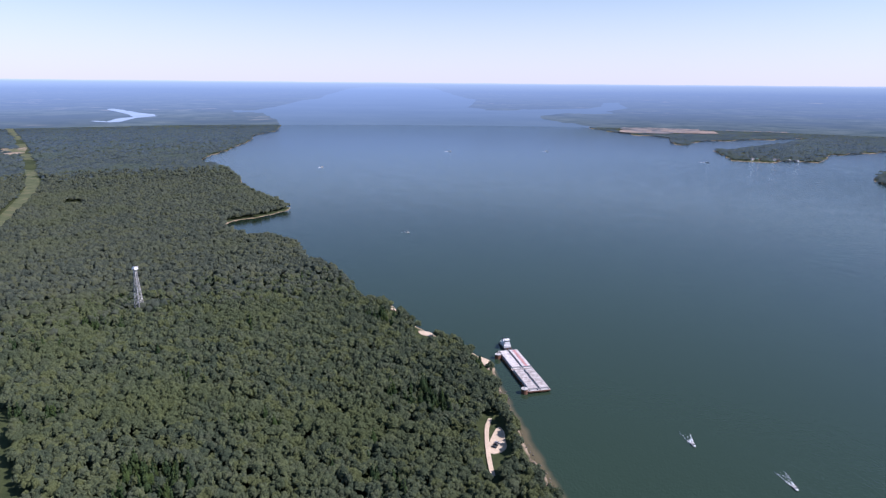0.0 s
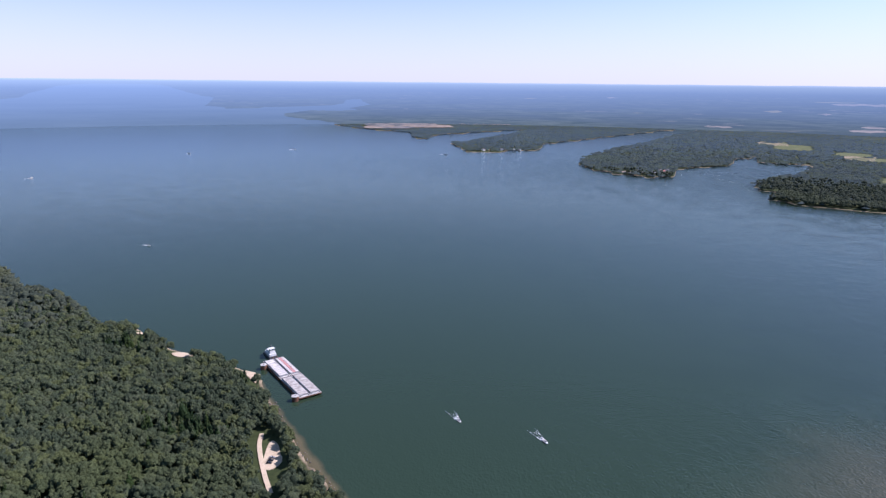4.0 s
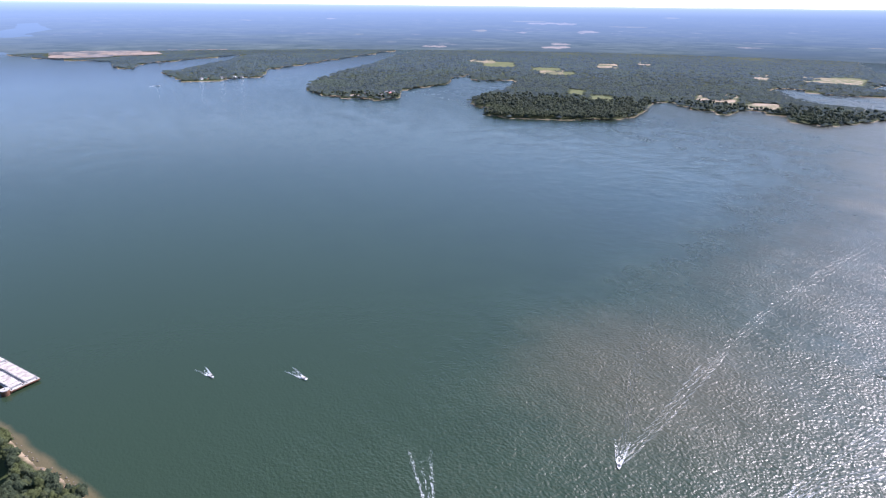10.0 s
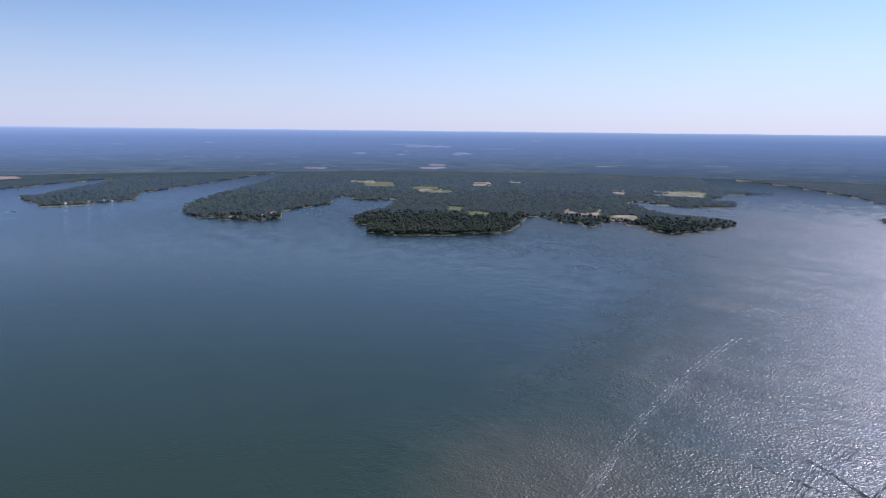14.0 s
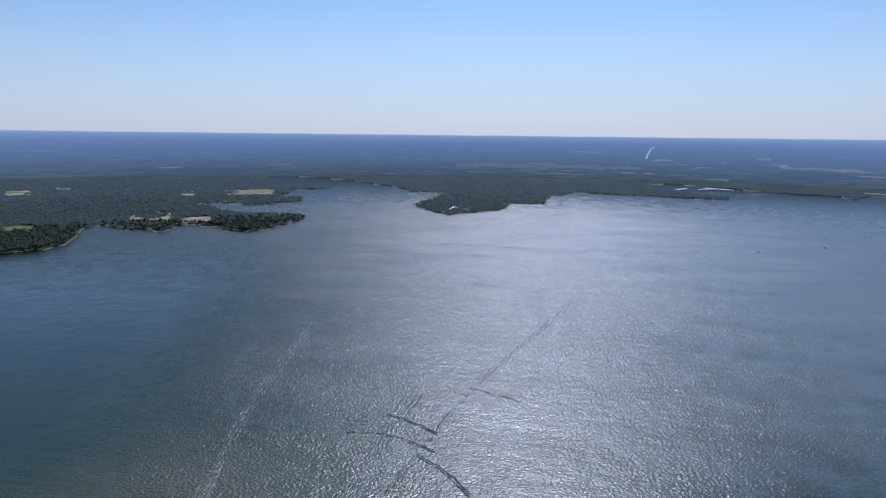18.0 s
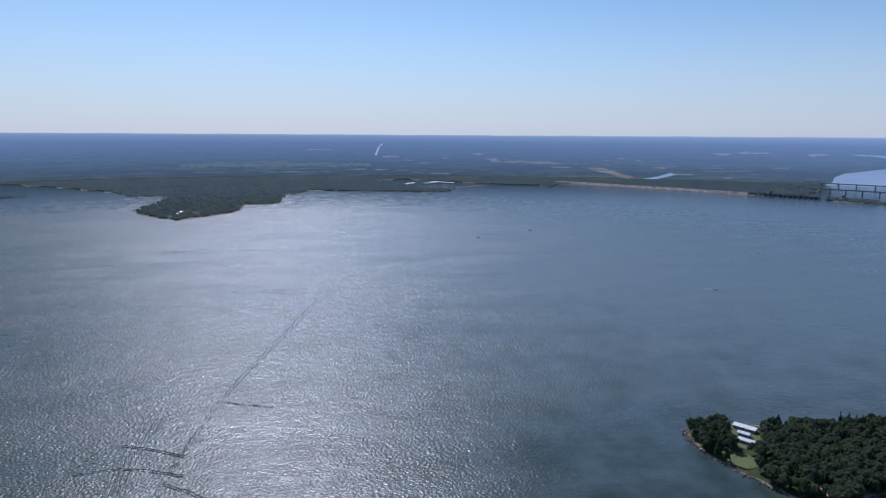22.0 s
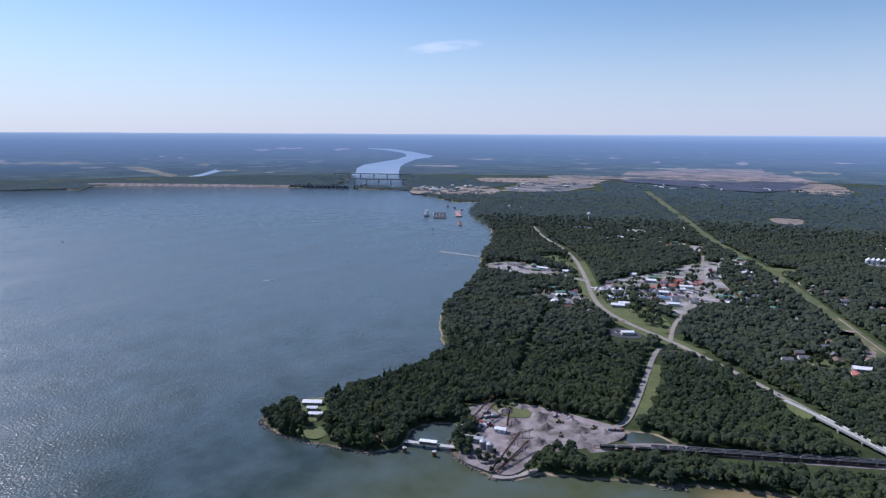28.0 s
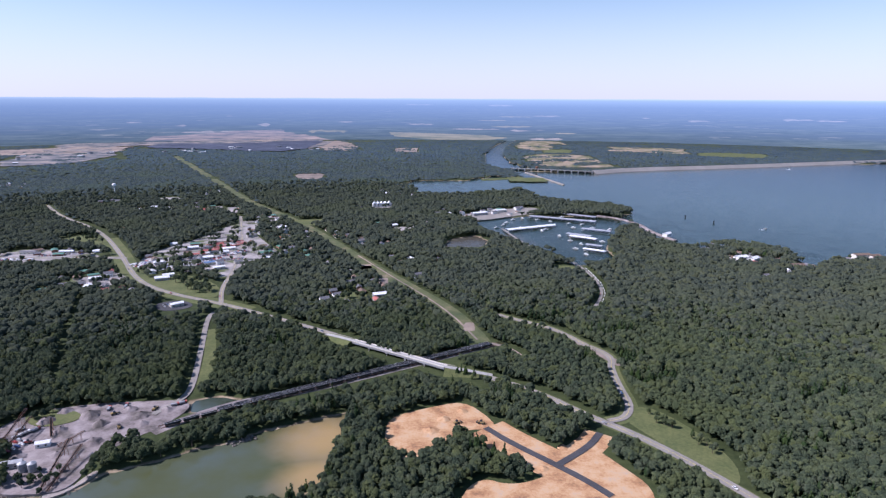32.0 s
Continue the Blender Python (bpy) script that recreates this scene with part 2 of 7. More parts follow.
BRICK = paint("brick_wall", (0.30, 0.15, 0.10), 0.85)
ROOF_GREY = paint("grey_shingle", (0.16, 0.16, 0.17), 0.9)
ROOF_BROWN = paint("brown_shingle", (0.17, 0.12, 0.09), 0.9)
ROOF_WHITE = paint("white_metal_roof", (0.78, 0.79, 0.80), 0.35)
ROOF_RED = paint("red_metal_roof", (0.40, 0.13, 0.10), 0.45)
ROOF_GREEN = paint("green_metal_roof", (0.10, 0.22, 0.16), 0.45)
ROOF_BLUE = paint("blue_metal_roof", (0.12, 0.20, 0.34), 0.45)
COAL = paint("coal_load", (0.018, 0.018, 0.02), 0.9)
FOAM = paint("wake_foam", (0.82, 0.86, 0.88), 0.8)
THIN_FOAM = paint("thin_foam", (0.42, 0.46, 0.46), 0.7)
BARK = paint("bark", (0.11, 0.085, 0.06), 0.9)
GLASS = Mat("window_glass", 0.08, 0.6).color((0.03, 0.04, 0.05)).m


def water_material():
    m = Mat("lake_water", 0.17, 0.5)
    m.b.inputs["IOR"].default_value = 1.333
    deep = m.ramp(m.noise(0.0012, 3), [(0.35, (0.0095, 0.019, 0.0105)), (0.65, (0.0125, 0.024, 0.0135))])
    # greener, lighter water along the southern bank
    south_bank = (0.022, 0.041, 0.023)
    # silty shoal off the bay and the canal's green water
    def spot(cx, cy, r0, r1):
        v = m.n.new("ShaderNodeVectorMath")
        v.operation = "DISTANCE"
        m.l.new(m.pos, v.inputs[0])
        v.inputs[1].default_value = (cx, cy, 0)
        k = m.n.new("ShaderNodeMapRange")
        k.interpolation_type = "SMOOTHSTEP"
        m.l.new(m.math("ADD", v.outputs["Value"], m.math("MULTIPLY", m.math("SUBTRACT", m.noise(0.02, 3), 0.5), r1 * 0.5)), k.inputs[0])
        for i, q in zip((1, 2, 3, 4), (r0, r1, 1.0, 0.0)):
            k.inputs[i].default_value = q
        return k.outputs[0]
    def shallow(ax, ay, bx, by, wide):
        """A band of thin water along a straight reach of shore."""
        d = m.n.new("ShaderNodeVectorMath")
        d.operation = "SUBTRACT"
        m.l.new(m.pos, d.inputs[0])
        d.inputs[1].default_value = (ax, ay, 0)
        ln = math.hypot(bx - ax, by - ay)
        u = ((bx - ax) / ln, (by - ay) / ln, 0)

        def along(axis):
            q = m.n.new("ShaderNodeVectorMath")
            q.operation = "DOT_PRODUCT"
            m.l.new(d.outputs[0], q.inputs[0])
            q.inputs[1].default_value = axis
            return q.outputs["Value"]
        off = m.math("ABSOLUTE", along((-u[1], u[0], 0)), 0)
        k = m.n.new("ShaderNodeMapRange")
        k.interpolation_type = "SMOOTHSTEP"
        m.l.new(m.math("ADD", off, m.math("MULTIPLY", m.math("SUBTRACT", m.noise(0.04, 3), 0.5), wide)), k.inputs[0])
        for i, q in zip((1, 2, 3, 4), (wide * 0.2, wide, 1.0, 0.0)):
            k.inputs[i].default_value = q
        s = along(u)
        return m.math("MULTIPLY", k.outputs[0], m.math("MULTIPLY", m.math("GREATER_THAN", s, 0), m.math("LESS_THAN", s, ln)))
    deep = m.mix(spot(40, -560, 250, 1000), deep, south_bank)
    c = m.mix(m.math("MULTIPLY", spot(-170, 330, 120, 330), 1.0), deep, (0.068, 0.076, 0.026))
    c = m.mix(m.math("MULTIPLY", m.math("MAXIMUM", spot(-92, 490, 12, 62), spot(-88, 430, 8, 46)), 1.0), c, (0.31, 0.215, 0.085))
    c = m.mix(m.math("MULTIPLY", spot(-400, -320, 40, 160), 0.4), c, (0.085, 0.072, 0.045))
    c = m.mix(m.math("MULTIPLY", shallow(-10, -330, 70, -502, 8), 0.7), c, (0.14, 0.11, 0.055))
    c = m.mix(m.math("MULTIPLY", shallow(70, -502, 116, -610, 7), 0.7), c, (0.14, 0.11, 0.055))
    # brown pond behind the marina
    c = m.mix(m.math("MULTIPLY", spot(72, 1295, 95, 150), 0.9), c, (0.085, 0.075, 0.055))
    # wide northern reach painted paler, standing in for the sky light it reflects
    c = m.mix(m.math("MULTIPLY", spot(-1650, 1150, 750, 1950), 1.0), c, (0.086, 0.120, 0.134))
    # southern reach painted bluer far off, for reflected low sky and haze
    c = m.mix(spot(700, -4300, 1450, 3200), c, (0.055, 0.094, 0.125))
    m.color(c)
    # wind: a wide ruffled reach to the west, calmer water elsewhere, with long streaks
    side = m.n.new("ShaderNodeVectorMath")
    side.operation = "DOT_PRODUCT"
    m.l.new(m.pos, side.inputs[0])
    side.inputs[1].default_value = (0.236, -0.972, 0)
    south = m.n.new("ShaderNodeMapRange")
    south.interpolation_type = "SMOOTHSTEP"
    m.l.new(m.math("ADD", side.outputs["Value"], m.math("MULTIPLY", m.math("SUBTRACT", m.noise(0.012, 4), 0.5), 160)), south.inputs[0])
    for i, q in zip((1, 2, 3, 4), (225, 470, 0.0, 0.94)):
        south.inputs[i].default_value = q
    lee = m.math("MAXIMUM", m.math("MAXIMUM", spot(-170, 330, 150, 420), m.math("MULTIPLY", south.outputs[0], spot(180, -880, 900, 1950))), m.math("MULTIPLY", spot(-430, 300, 50, 260), 0.6))
    wind = m.math("MULTIPLY", spot(-1250, -220, 900, 3000), m.math("SUBTRACT", 1.0, m.math("MULTIPLY", lee, 0.95)))

    def level(src, lo, hi, a, b):
        k = m.n.new("ShaderNodeMapRange")
        m.l.new(src, k.inputs[0])
        for i, q in zip((1, 2, 3, 4), (lo, hi, a, b)):
            k.inputs[i].default_value = q
        return k.outputs[0]
    streak = m.noise((0.0130, 0.0034, 0.01), 5, 0.6)
    gust = m.math("MULTIPLY", wind, level(streak, 0.32, 0.68, 0.72, 1.12))
    fine = m.math("MULTIPLY", m.noise((0.46, 0.34, 0.2), 1.5, 0.5), 0.92)
    swell = m.math("MULTIPLY", m.noise((0.085, 0.05, 0.2), 2, 0.5), 1.0)
    far_out = m.math("SUBTRACT", 1.0, spot(0, 0, 500, 2400))
    m.bump(m.math("MULTIPLY", m.math("ADD", fine, swell), m.math("ADD", m.math("MULTIPLY", gust, 0.95), m.math("ADD", 0.06, m.math("MULTIPLY", far_out, 0.24)))), 1.0, 1.0)
    # cat's paws: wavelets that are rougher or glassier from metre to metre
    paw = level(m.noise((0.21, 0.13, 0.2), 3, 0.7), 0.42, 0.58, 0.24, 0.34)
    m.l.new(m.math("ADD", m.math("MULTIPLY", paw, m.math("MINIMUM", gust, 1.1)), 0.09), m.b.inputs["Roughness"])
    return m.m


WATER = water_material()

PAINT_LINE = paint('road_paint', (0.55, 0.45, 0.12), 0.8)

# ---- helpers for meshes ----


def mesh_from(name, verts, faces, mat, smooth=False):
    me = bpy.data.meshes.new(name)
    me.from_pydata(verts, [], faces)
    me.materials.append(mat)
    if smooth:
        me.polygons.foreach_set("use_smooth", [True] * len(me.polygons))
    me.update()
    return me


def tri_mesh(name, co, tri, mat):
    """A mesh of triangles from numpy arrays."""
    me = bpy.data.meshes.new(name)
    me.vertices.add(len(co))
    me.vertices.foreach_set("co", np.asarray(co, np.float32).ravel())
    me.loops.add(len(tri) * 3)
    me.loops.foreach_set("vertex_index", np.asarray(tri, np.int32).ravel())
    me.polygons.add(len(tri))
    me.polygons.foreach_set("loop_start", np.arange(len(tri), dtype=np.int32) * 3)
    me.materials.append(mat)
    me.update(calc_edges=True)
    return me


def part(name, bm, mat, parent, label=""):
    """Links a bmesh as one mesh object under a thing or a part."""
    me = bpy.data.meshes.new(name)
    bmesh.ops.recalc_face_normals(bm, faces=bm.faces)
    bm.to_mesh(me)
    bm.free()
    me.materials.append(mat)
    ob = new(name, me)
    ob.parent = parent
    if label:
        tagged(ob, label)
    return ob


def thing(name, label, category, group="", kind="", at=None):
    ob = new(name)
    if at is not None:
        ob.matrix_world = at
    return tagged(ob, label, category, group, kind)


def box(bm, x0, y0, z0, x1, y1, z1, bevel=0.0):
    m = Matrix.Translation(((x0 + x1) / 2, (y0 + y1) / 2, (z0 + z1) / 2)) @ Matrix.Diagonal((x1 - x0, y1 - y0, z1 - z0, 1))
    g = bmesh.ops.create_cube(bm, size=1, matrix=m)
    if bevel:
        e = {e for v in g["verts"] for e in v.link_edges}
        bmesh.ops.bevel(bm, geom=list(e), offset=bevel, segments=1, affect="EDGES")
    return bm


def rod(bm, a, b, r, seg=6, r2=None):
    a, b = Vector(a), Vector(b)
    d = b - a
    q = d.to_track_quat("Z", "Y").to_matrix().to_4x4()
    bmesh.ops.create_cone(bm, cap_ends=True, segments=seg, radius1=r, radius2=r if r2 is None else r2, depth=d.length,
                          matrix=Matrix.Translation((a + b) / 2) @ q)
    return bm


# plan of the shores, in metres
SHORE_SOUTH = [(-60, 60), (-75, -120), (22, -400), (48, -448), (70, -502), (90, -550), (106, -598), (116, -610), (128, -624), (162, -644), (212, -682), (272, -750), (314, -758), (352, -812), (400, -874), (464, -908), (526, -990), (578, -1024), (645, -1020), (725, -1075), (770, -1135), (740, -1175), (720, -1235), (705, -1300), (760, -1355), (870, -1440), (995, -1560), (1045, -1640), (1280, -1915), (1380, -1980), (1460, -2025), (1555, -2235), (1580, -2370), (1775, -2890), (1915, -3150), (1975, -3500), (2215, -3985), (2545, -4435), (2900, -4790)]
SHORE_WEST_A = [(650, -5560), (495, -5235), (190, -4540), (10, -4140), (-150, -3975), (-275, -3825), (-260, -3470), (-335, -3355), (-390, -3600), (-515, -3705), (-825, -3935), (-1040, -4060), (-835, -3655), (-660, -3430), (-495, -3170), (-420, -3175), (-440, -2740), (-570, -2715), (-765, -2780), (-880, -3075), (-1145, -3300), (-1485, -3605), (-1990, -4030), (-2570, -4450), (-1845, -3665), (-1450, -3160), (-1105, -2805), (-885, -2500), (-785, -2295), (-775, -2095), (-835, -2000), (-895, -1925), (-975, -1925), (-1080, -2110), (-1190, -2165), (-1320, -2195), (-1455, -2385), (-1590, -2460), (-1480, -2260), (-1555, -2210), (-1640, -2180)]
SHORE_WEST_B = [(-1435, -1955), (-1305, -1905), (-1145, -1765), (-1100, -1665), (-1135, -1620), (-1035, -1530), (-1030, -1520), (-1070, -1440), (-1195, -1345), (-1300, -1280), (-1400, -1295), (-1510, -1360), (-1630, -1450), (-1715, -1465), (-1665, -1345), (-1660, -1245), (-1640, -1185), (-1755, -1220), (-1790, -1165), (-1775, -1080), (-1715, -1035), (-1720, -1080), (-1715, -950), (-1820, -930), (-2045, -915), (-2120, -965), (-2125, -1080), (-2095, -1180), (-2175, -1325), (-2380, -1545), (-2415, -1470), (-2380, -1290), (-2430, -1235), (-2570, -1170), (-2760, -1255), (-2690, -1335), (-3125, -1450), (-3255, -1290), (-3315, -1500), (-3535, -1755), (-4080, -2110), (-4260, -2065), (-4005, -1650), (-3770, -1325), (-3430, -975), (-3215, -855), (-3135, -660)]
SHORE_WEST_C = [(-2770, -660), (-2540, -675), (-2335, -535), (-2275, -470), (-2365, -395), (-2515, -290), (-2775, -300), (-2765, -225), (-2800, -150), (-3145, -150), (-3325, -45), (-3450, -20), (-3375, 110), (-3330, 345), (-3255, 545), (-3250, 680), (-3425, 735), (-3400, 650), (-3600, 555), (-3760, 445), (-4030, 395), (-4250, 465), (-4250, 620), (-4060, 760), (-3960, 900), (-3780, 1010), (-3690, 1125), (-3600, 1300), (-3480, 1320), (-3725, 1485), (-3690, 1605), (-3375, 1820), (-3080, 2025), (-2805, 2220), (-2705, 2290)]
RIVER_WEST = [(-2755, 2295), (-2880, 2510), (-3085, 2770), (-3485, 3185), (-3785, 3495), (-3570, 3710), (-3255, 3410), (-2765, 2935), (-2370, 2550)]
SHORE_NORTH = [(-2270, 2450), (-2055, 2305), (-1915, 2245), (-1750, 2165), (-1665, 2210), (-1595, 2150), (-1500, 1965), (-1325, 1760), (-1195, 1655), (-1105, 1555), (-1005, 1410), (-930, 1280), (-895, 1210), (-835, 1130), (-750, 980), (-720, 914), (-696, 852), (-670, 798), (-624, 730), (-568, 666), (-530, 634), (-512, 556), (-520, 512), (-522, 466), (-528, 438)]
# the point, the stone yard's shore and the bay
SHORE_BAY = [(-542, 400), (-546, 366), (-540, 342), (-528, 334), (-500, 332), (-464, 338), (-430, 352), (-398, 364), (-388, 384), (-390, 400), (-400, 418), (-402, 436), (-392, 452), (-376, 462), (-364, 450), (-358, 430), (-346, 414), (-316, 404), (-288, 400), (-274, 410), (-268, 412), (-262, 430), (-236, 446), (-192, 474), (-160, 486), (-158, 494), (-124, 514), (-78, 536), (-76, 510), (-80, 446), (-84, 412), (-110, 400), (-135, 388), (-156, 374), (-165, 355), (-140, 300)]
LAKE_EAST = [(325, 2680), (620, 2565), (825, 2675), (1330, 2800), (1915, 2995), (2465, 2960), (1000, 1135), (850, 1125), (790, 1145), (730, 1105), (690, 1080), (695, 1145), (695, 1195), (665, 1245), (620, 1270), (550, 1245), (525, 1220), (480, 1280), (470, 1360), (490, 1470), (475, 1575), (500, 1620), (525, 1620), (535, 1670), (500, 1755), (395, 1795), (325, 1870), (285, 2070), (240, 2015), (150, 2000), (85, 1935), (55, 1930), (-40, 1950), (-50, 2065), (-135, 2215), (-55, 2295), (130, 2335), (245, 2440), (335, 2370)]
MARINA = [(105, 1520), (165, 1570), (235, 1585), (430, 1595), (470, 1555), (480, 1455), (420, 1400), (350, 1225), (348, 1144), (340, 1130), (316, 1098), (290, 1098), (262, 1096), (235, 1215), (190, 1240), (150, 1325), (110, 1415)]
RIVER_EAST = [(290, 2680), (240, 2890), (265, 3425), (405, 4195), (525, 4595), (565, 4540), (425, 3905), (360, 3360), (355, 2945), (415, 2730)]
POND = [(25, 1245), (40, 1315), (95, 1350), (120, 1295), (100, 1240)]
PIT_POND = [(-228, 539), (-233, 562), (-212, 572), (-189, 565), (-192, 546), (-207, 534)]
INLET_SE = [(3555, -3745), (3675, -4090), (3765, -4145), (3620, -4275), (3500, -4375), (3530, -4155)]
# roads: centre line and width
HIGHWAY_NORTH = ([(-1065, 1730), (-930, 1560), (-745, 1390), (-585, 1155), (-488, 994), (-412, 922), (-302, 864), (-258, 836), (-164, 772), (-92, 720)], 9)
HIGHWAY_SOUTH = ([(16, 646), (56, 620), (112, 578), (156, 522), (182, 498), (214, 456), (246, 402), (266, 364)], 9)
MARINA_ROAD = ([(160, 1420), (195, 1240), (238, 1152), (264, 1105), (271, 1040), (274, 972), (266, 918), (242, 858), (226, 838)], 5)
LAKE_ROAD = ([(94, 818), (126, 790), (150, 774), (174, 742), (188, 710), (208, 682), (212, 662), (204, 638), (200, 588), (200, 548), (188, 522), (170, 516)], 8)
SITE_ROAD = ([(54, 504), (72, 480), (108, 442), (128, 420), (142, 400)], 6.5)
SITE_BRANCH = ([(108, 442), (142, 472), (156, 494)], 6.5)
MAIN_STREET = ([(-485, 1570), (-395, 1280), (-365, 1155), (-340, 1030), (-330, 946), (-306, 868)], 7)
PIT_ROAD = ([(-302, 828), (-304, 806), (-272, 692), (-244, 588), (-244, 560), (-260, 530)], 6.5)
RAMP_ROAD = ([(-820, 1130), (-720, 1135), (-625, 1140), (-570, 1135)], 15)
SHORE_ROAD = ([(88, -490), (88, -472), (78, -432), (70, -408)], 3.6)
BYPASS = ([(-140, 1158), (-70, 1020), (24, 840), (60, 722)], 2.6)
SPUR = ([(76, 710), (96, 696), (112, 662)], 6)
POWER_LINE_NORTH = ([(-1305, 3230), (-795, 2295), (-530, 1790), (-365, 1560), (-255, 1365), (-128, 1116), (-38, 954), (24, 842), (52, 756), (62, 714)], 30)
POWER_LINE_SOUTH = ([(4305, -3580), (4240, -3660), (2890, -2565), (2115, -1910), (1525, -1385), (1340, -1175), (1180, -980), (1030, -785)], 34)
HIGHWAY_VERGE = ([(-685, 1305), (-585, 1155), (-488, 994), (-412, 922), (-302, 864), (-258, 836)], 34)
RAIL_BED = ([(-246, 496), (-226, 522), (-184, 558), (-136, 574), (-72, 612), (-24, 642), (76, 706)], 12)
PIT_VERGE = ([(-284, 760), (-256, 678), (-236, 596)], 13)
# clearings, yards and fields
GRASS_FIELD = [(204, 550), (230, 532), (260, 456), (246, 406), (224, 436), (212, 466), (194, 500), (186, 518)]
ORANGE_PIT = [(-38, 510), (-30, 528), (2, 544), (36, 558), (60, 522), (64, 500), (38, 502), (22, 490), (8, 468), (-8, 450), (-24, 454), (-36, 476)]
STONE_YARD = [(-394, 492), (-376, 536), (-328, 552), (-278, 558), (-240, 560), (-228, 542), (-244, 504), (-262, 482), (-276, 456), (-272, 416), (-286, 404), (-336, 404), (-344, 444), (-352, 470)]
POINT_LAWN = [(-489, 345), (-478, 341), (-464, 342), (-453, 351), (-466, 372), (-480, 366), (-487, 356)]
POINT_YARD = [(-548, 398), (-528, 416), (-484, 384), (-490, 366), (-510, 370)]
TOWN = [(-528, 1072), (-545, 1185), (-500, 1275), (-470, 1495), (-415, 1405), (-320, 1225), (-270, 1144), (-328, 1086), (-338, 992), (-424, 1048), (-486, 1054)]
TOWN_GREEN = [(-474, 984), (-454, 1046), (-342, 974), (-312, 880), (-402, 922)]
TOWN_LAWN = [(-785, 1285), (-770, 1340), (-700, 1330), (-550, 1090), (-488, 984), (-554, 1054), (-620, 1200), (-680, 1225)]
CAR_PARK = [(-404, 864), (-368, 886), (-334, 852), (-376, 826)]
RAMP_LOT = [(-835, 1145), (-810, 1205), (-715, 1200), (-635, 1170), (-615, 1120), (-700, 1080), (-775, 1085)]
MARINA_YARD = [(40, 1565), (110, 1635), (190, 1685), (285, 1725), (290, 1635), (195, 1575), (115, 1515)]
QUARRY = [(-1765, 2600), (-1930, 2640), (-2155, 3470), (-2500, 4560), (-2305, 4660), (-1595, 4950), (-1110, 5080), (-540, 4145), (-680, 3685), (-890, 3760), (-1245, 3745), (-1770, 3895), (-1840, 3715), (-1435, 3020), (-1670, 2830)]
QUARRY_FACE = [(-1705, 3690), (-1460, 3660), (-1105, 3550), (-810, 3445), (-680, 3895), (-750, 4460), (-1000, 4290), (-1195, 4170), (-1445, 4075), (-1775, 4060)]
SPOIL_EAST = [(-820, 4265), (-650, 3595), (-540, 3525), (-405, 3650), (-550, 4285), (-750, 4460)]
SPOIL_NORTH = [(-1620, 4570), (-1185, 4250), (-1005, 4350), (-1105, 4725), (-1340, 4660)]
DAM_FIELD = [(560, 2710), (435, 2870), (415, 3230), (580, 3435), (815, 3340), (780, 3010), (840, 2740)]
LOT_A = [(210, -668), (190, -666), (186, -654), (200, -654)]
LOT_B = [(80, -482), (72, -472), (70, -460), (66, -450), (70, -440), (78, -436), (82, -452)]
LOT_C = [(268, -730), (256, -730), (254, -720)]
BEACH_SPIT = [(126, -616), (114, -610), (104, -602), (108, -584), (112, -590)]
HOUSE_CLEARING = [(-154, 894), (-120, 930), (-86, 894), (-100, 866), (-142, 868)]
EAST_BANK = [(15, -4370), (-20, -4685), (-505, -4765), (-550, -4490), (-350, -4155), (-210, -4005)]
FIELDS = [(-2030, -3010, 70, 150), (-1915, -1445, 56, 108), (-1885, -1235, 51, 80), (-2835, -1575, 130, 130), (-2455, -2505, 55, 137), (-2755, -2530, 39, 115), (-2690, -1800, 37, 135), (-1930, -1410, 49, 128), (-1890, -1240, 45, 88), (-2000, -2390, 67, 99), (605, 3915, 122, 258), (715, 4265, 152, 157), (1225, 3685, 226, 202), (2010, 4385, 103, 237), (2330, -2045, 47, 141)]
MEADOWS = [(-2010, -2820, 76, 137), (-2065, -2510, 71, 91), (-2005, -2315, 59, 81), (-1600, -1770, 29, 81), (-1560, -1620, 27, 72), (-2890, -1530, 73, 154), (-1575, -1600, 24, 55), (685, 3585, 96, 113), (1560, 3370, 168, 143), (-300, 1495, 40, 42), (-115, 1065, 19, 18), (1205, -1190, 17, 38), (235, 1060, 19, 30), (345, 2320, 73, 65), (-910, 1765, 34, 26), (-755, 1668, 52, 18), (-705, 1290, 26, 34)]
BARE_SITES = [(-870, -2045, 19, 29), (-415, -4310, 177, 145), (-115, -4235, 120, 135), (-835, -4665, 258, 179), (-2035, 3565, 107, 144), (-2065, 3460, 430, 228), (-2080, 2580, 236, 247), (-465, 2390, 58, 77), (-480, 2420, 53, 87), (-160, 3630, 79, 150), (675, 1080, 16, 26), (-114, 1062, 11, 30), (-78, 985, 8, 20), (52, 768, 7, 16)]
PAVED_SITES = [(-585, 1675, 21, 45), (-390, 1548, 26, 40), (-535, 1660, 16, 50), (-430, 1450, 20, 55), (-770, 1835, 29, 55), (-540, 985, 44, 36), (-65, 1410, 25, 37), (-140, 1700, 33, 44), (595, 1140, 23, 37), (815, 1135, 28, 30)]

GRADED_LOT = [(30, 410), (47, 425), (62, 416), (83, 419), (103, 433), (133, 399), (116, 367), (20, 368)]
GRADED_CORNER = [(112, 436), (144, 472), (161, 441), (178, 409), (166, 373), (138, 399)]
BARE_SHOULDER = [(178, 716), (186, 722), (200, 696), (214, 668), (222, 648), (212, 640), (204, 662), (190, 690)]

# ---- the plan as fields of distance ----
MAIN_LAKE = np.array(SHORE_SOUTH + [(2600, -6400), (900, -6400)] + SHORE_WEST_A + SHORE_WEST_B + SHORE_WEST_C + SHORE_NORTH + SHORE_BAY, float)
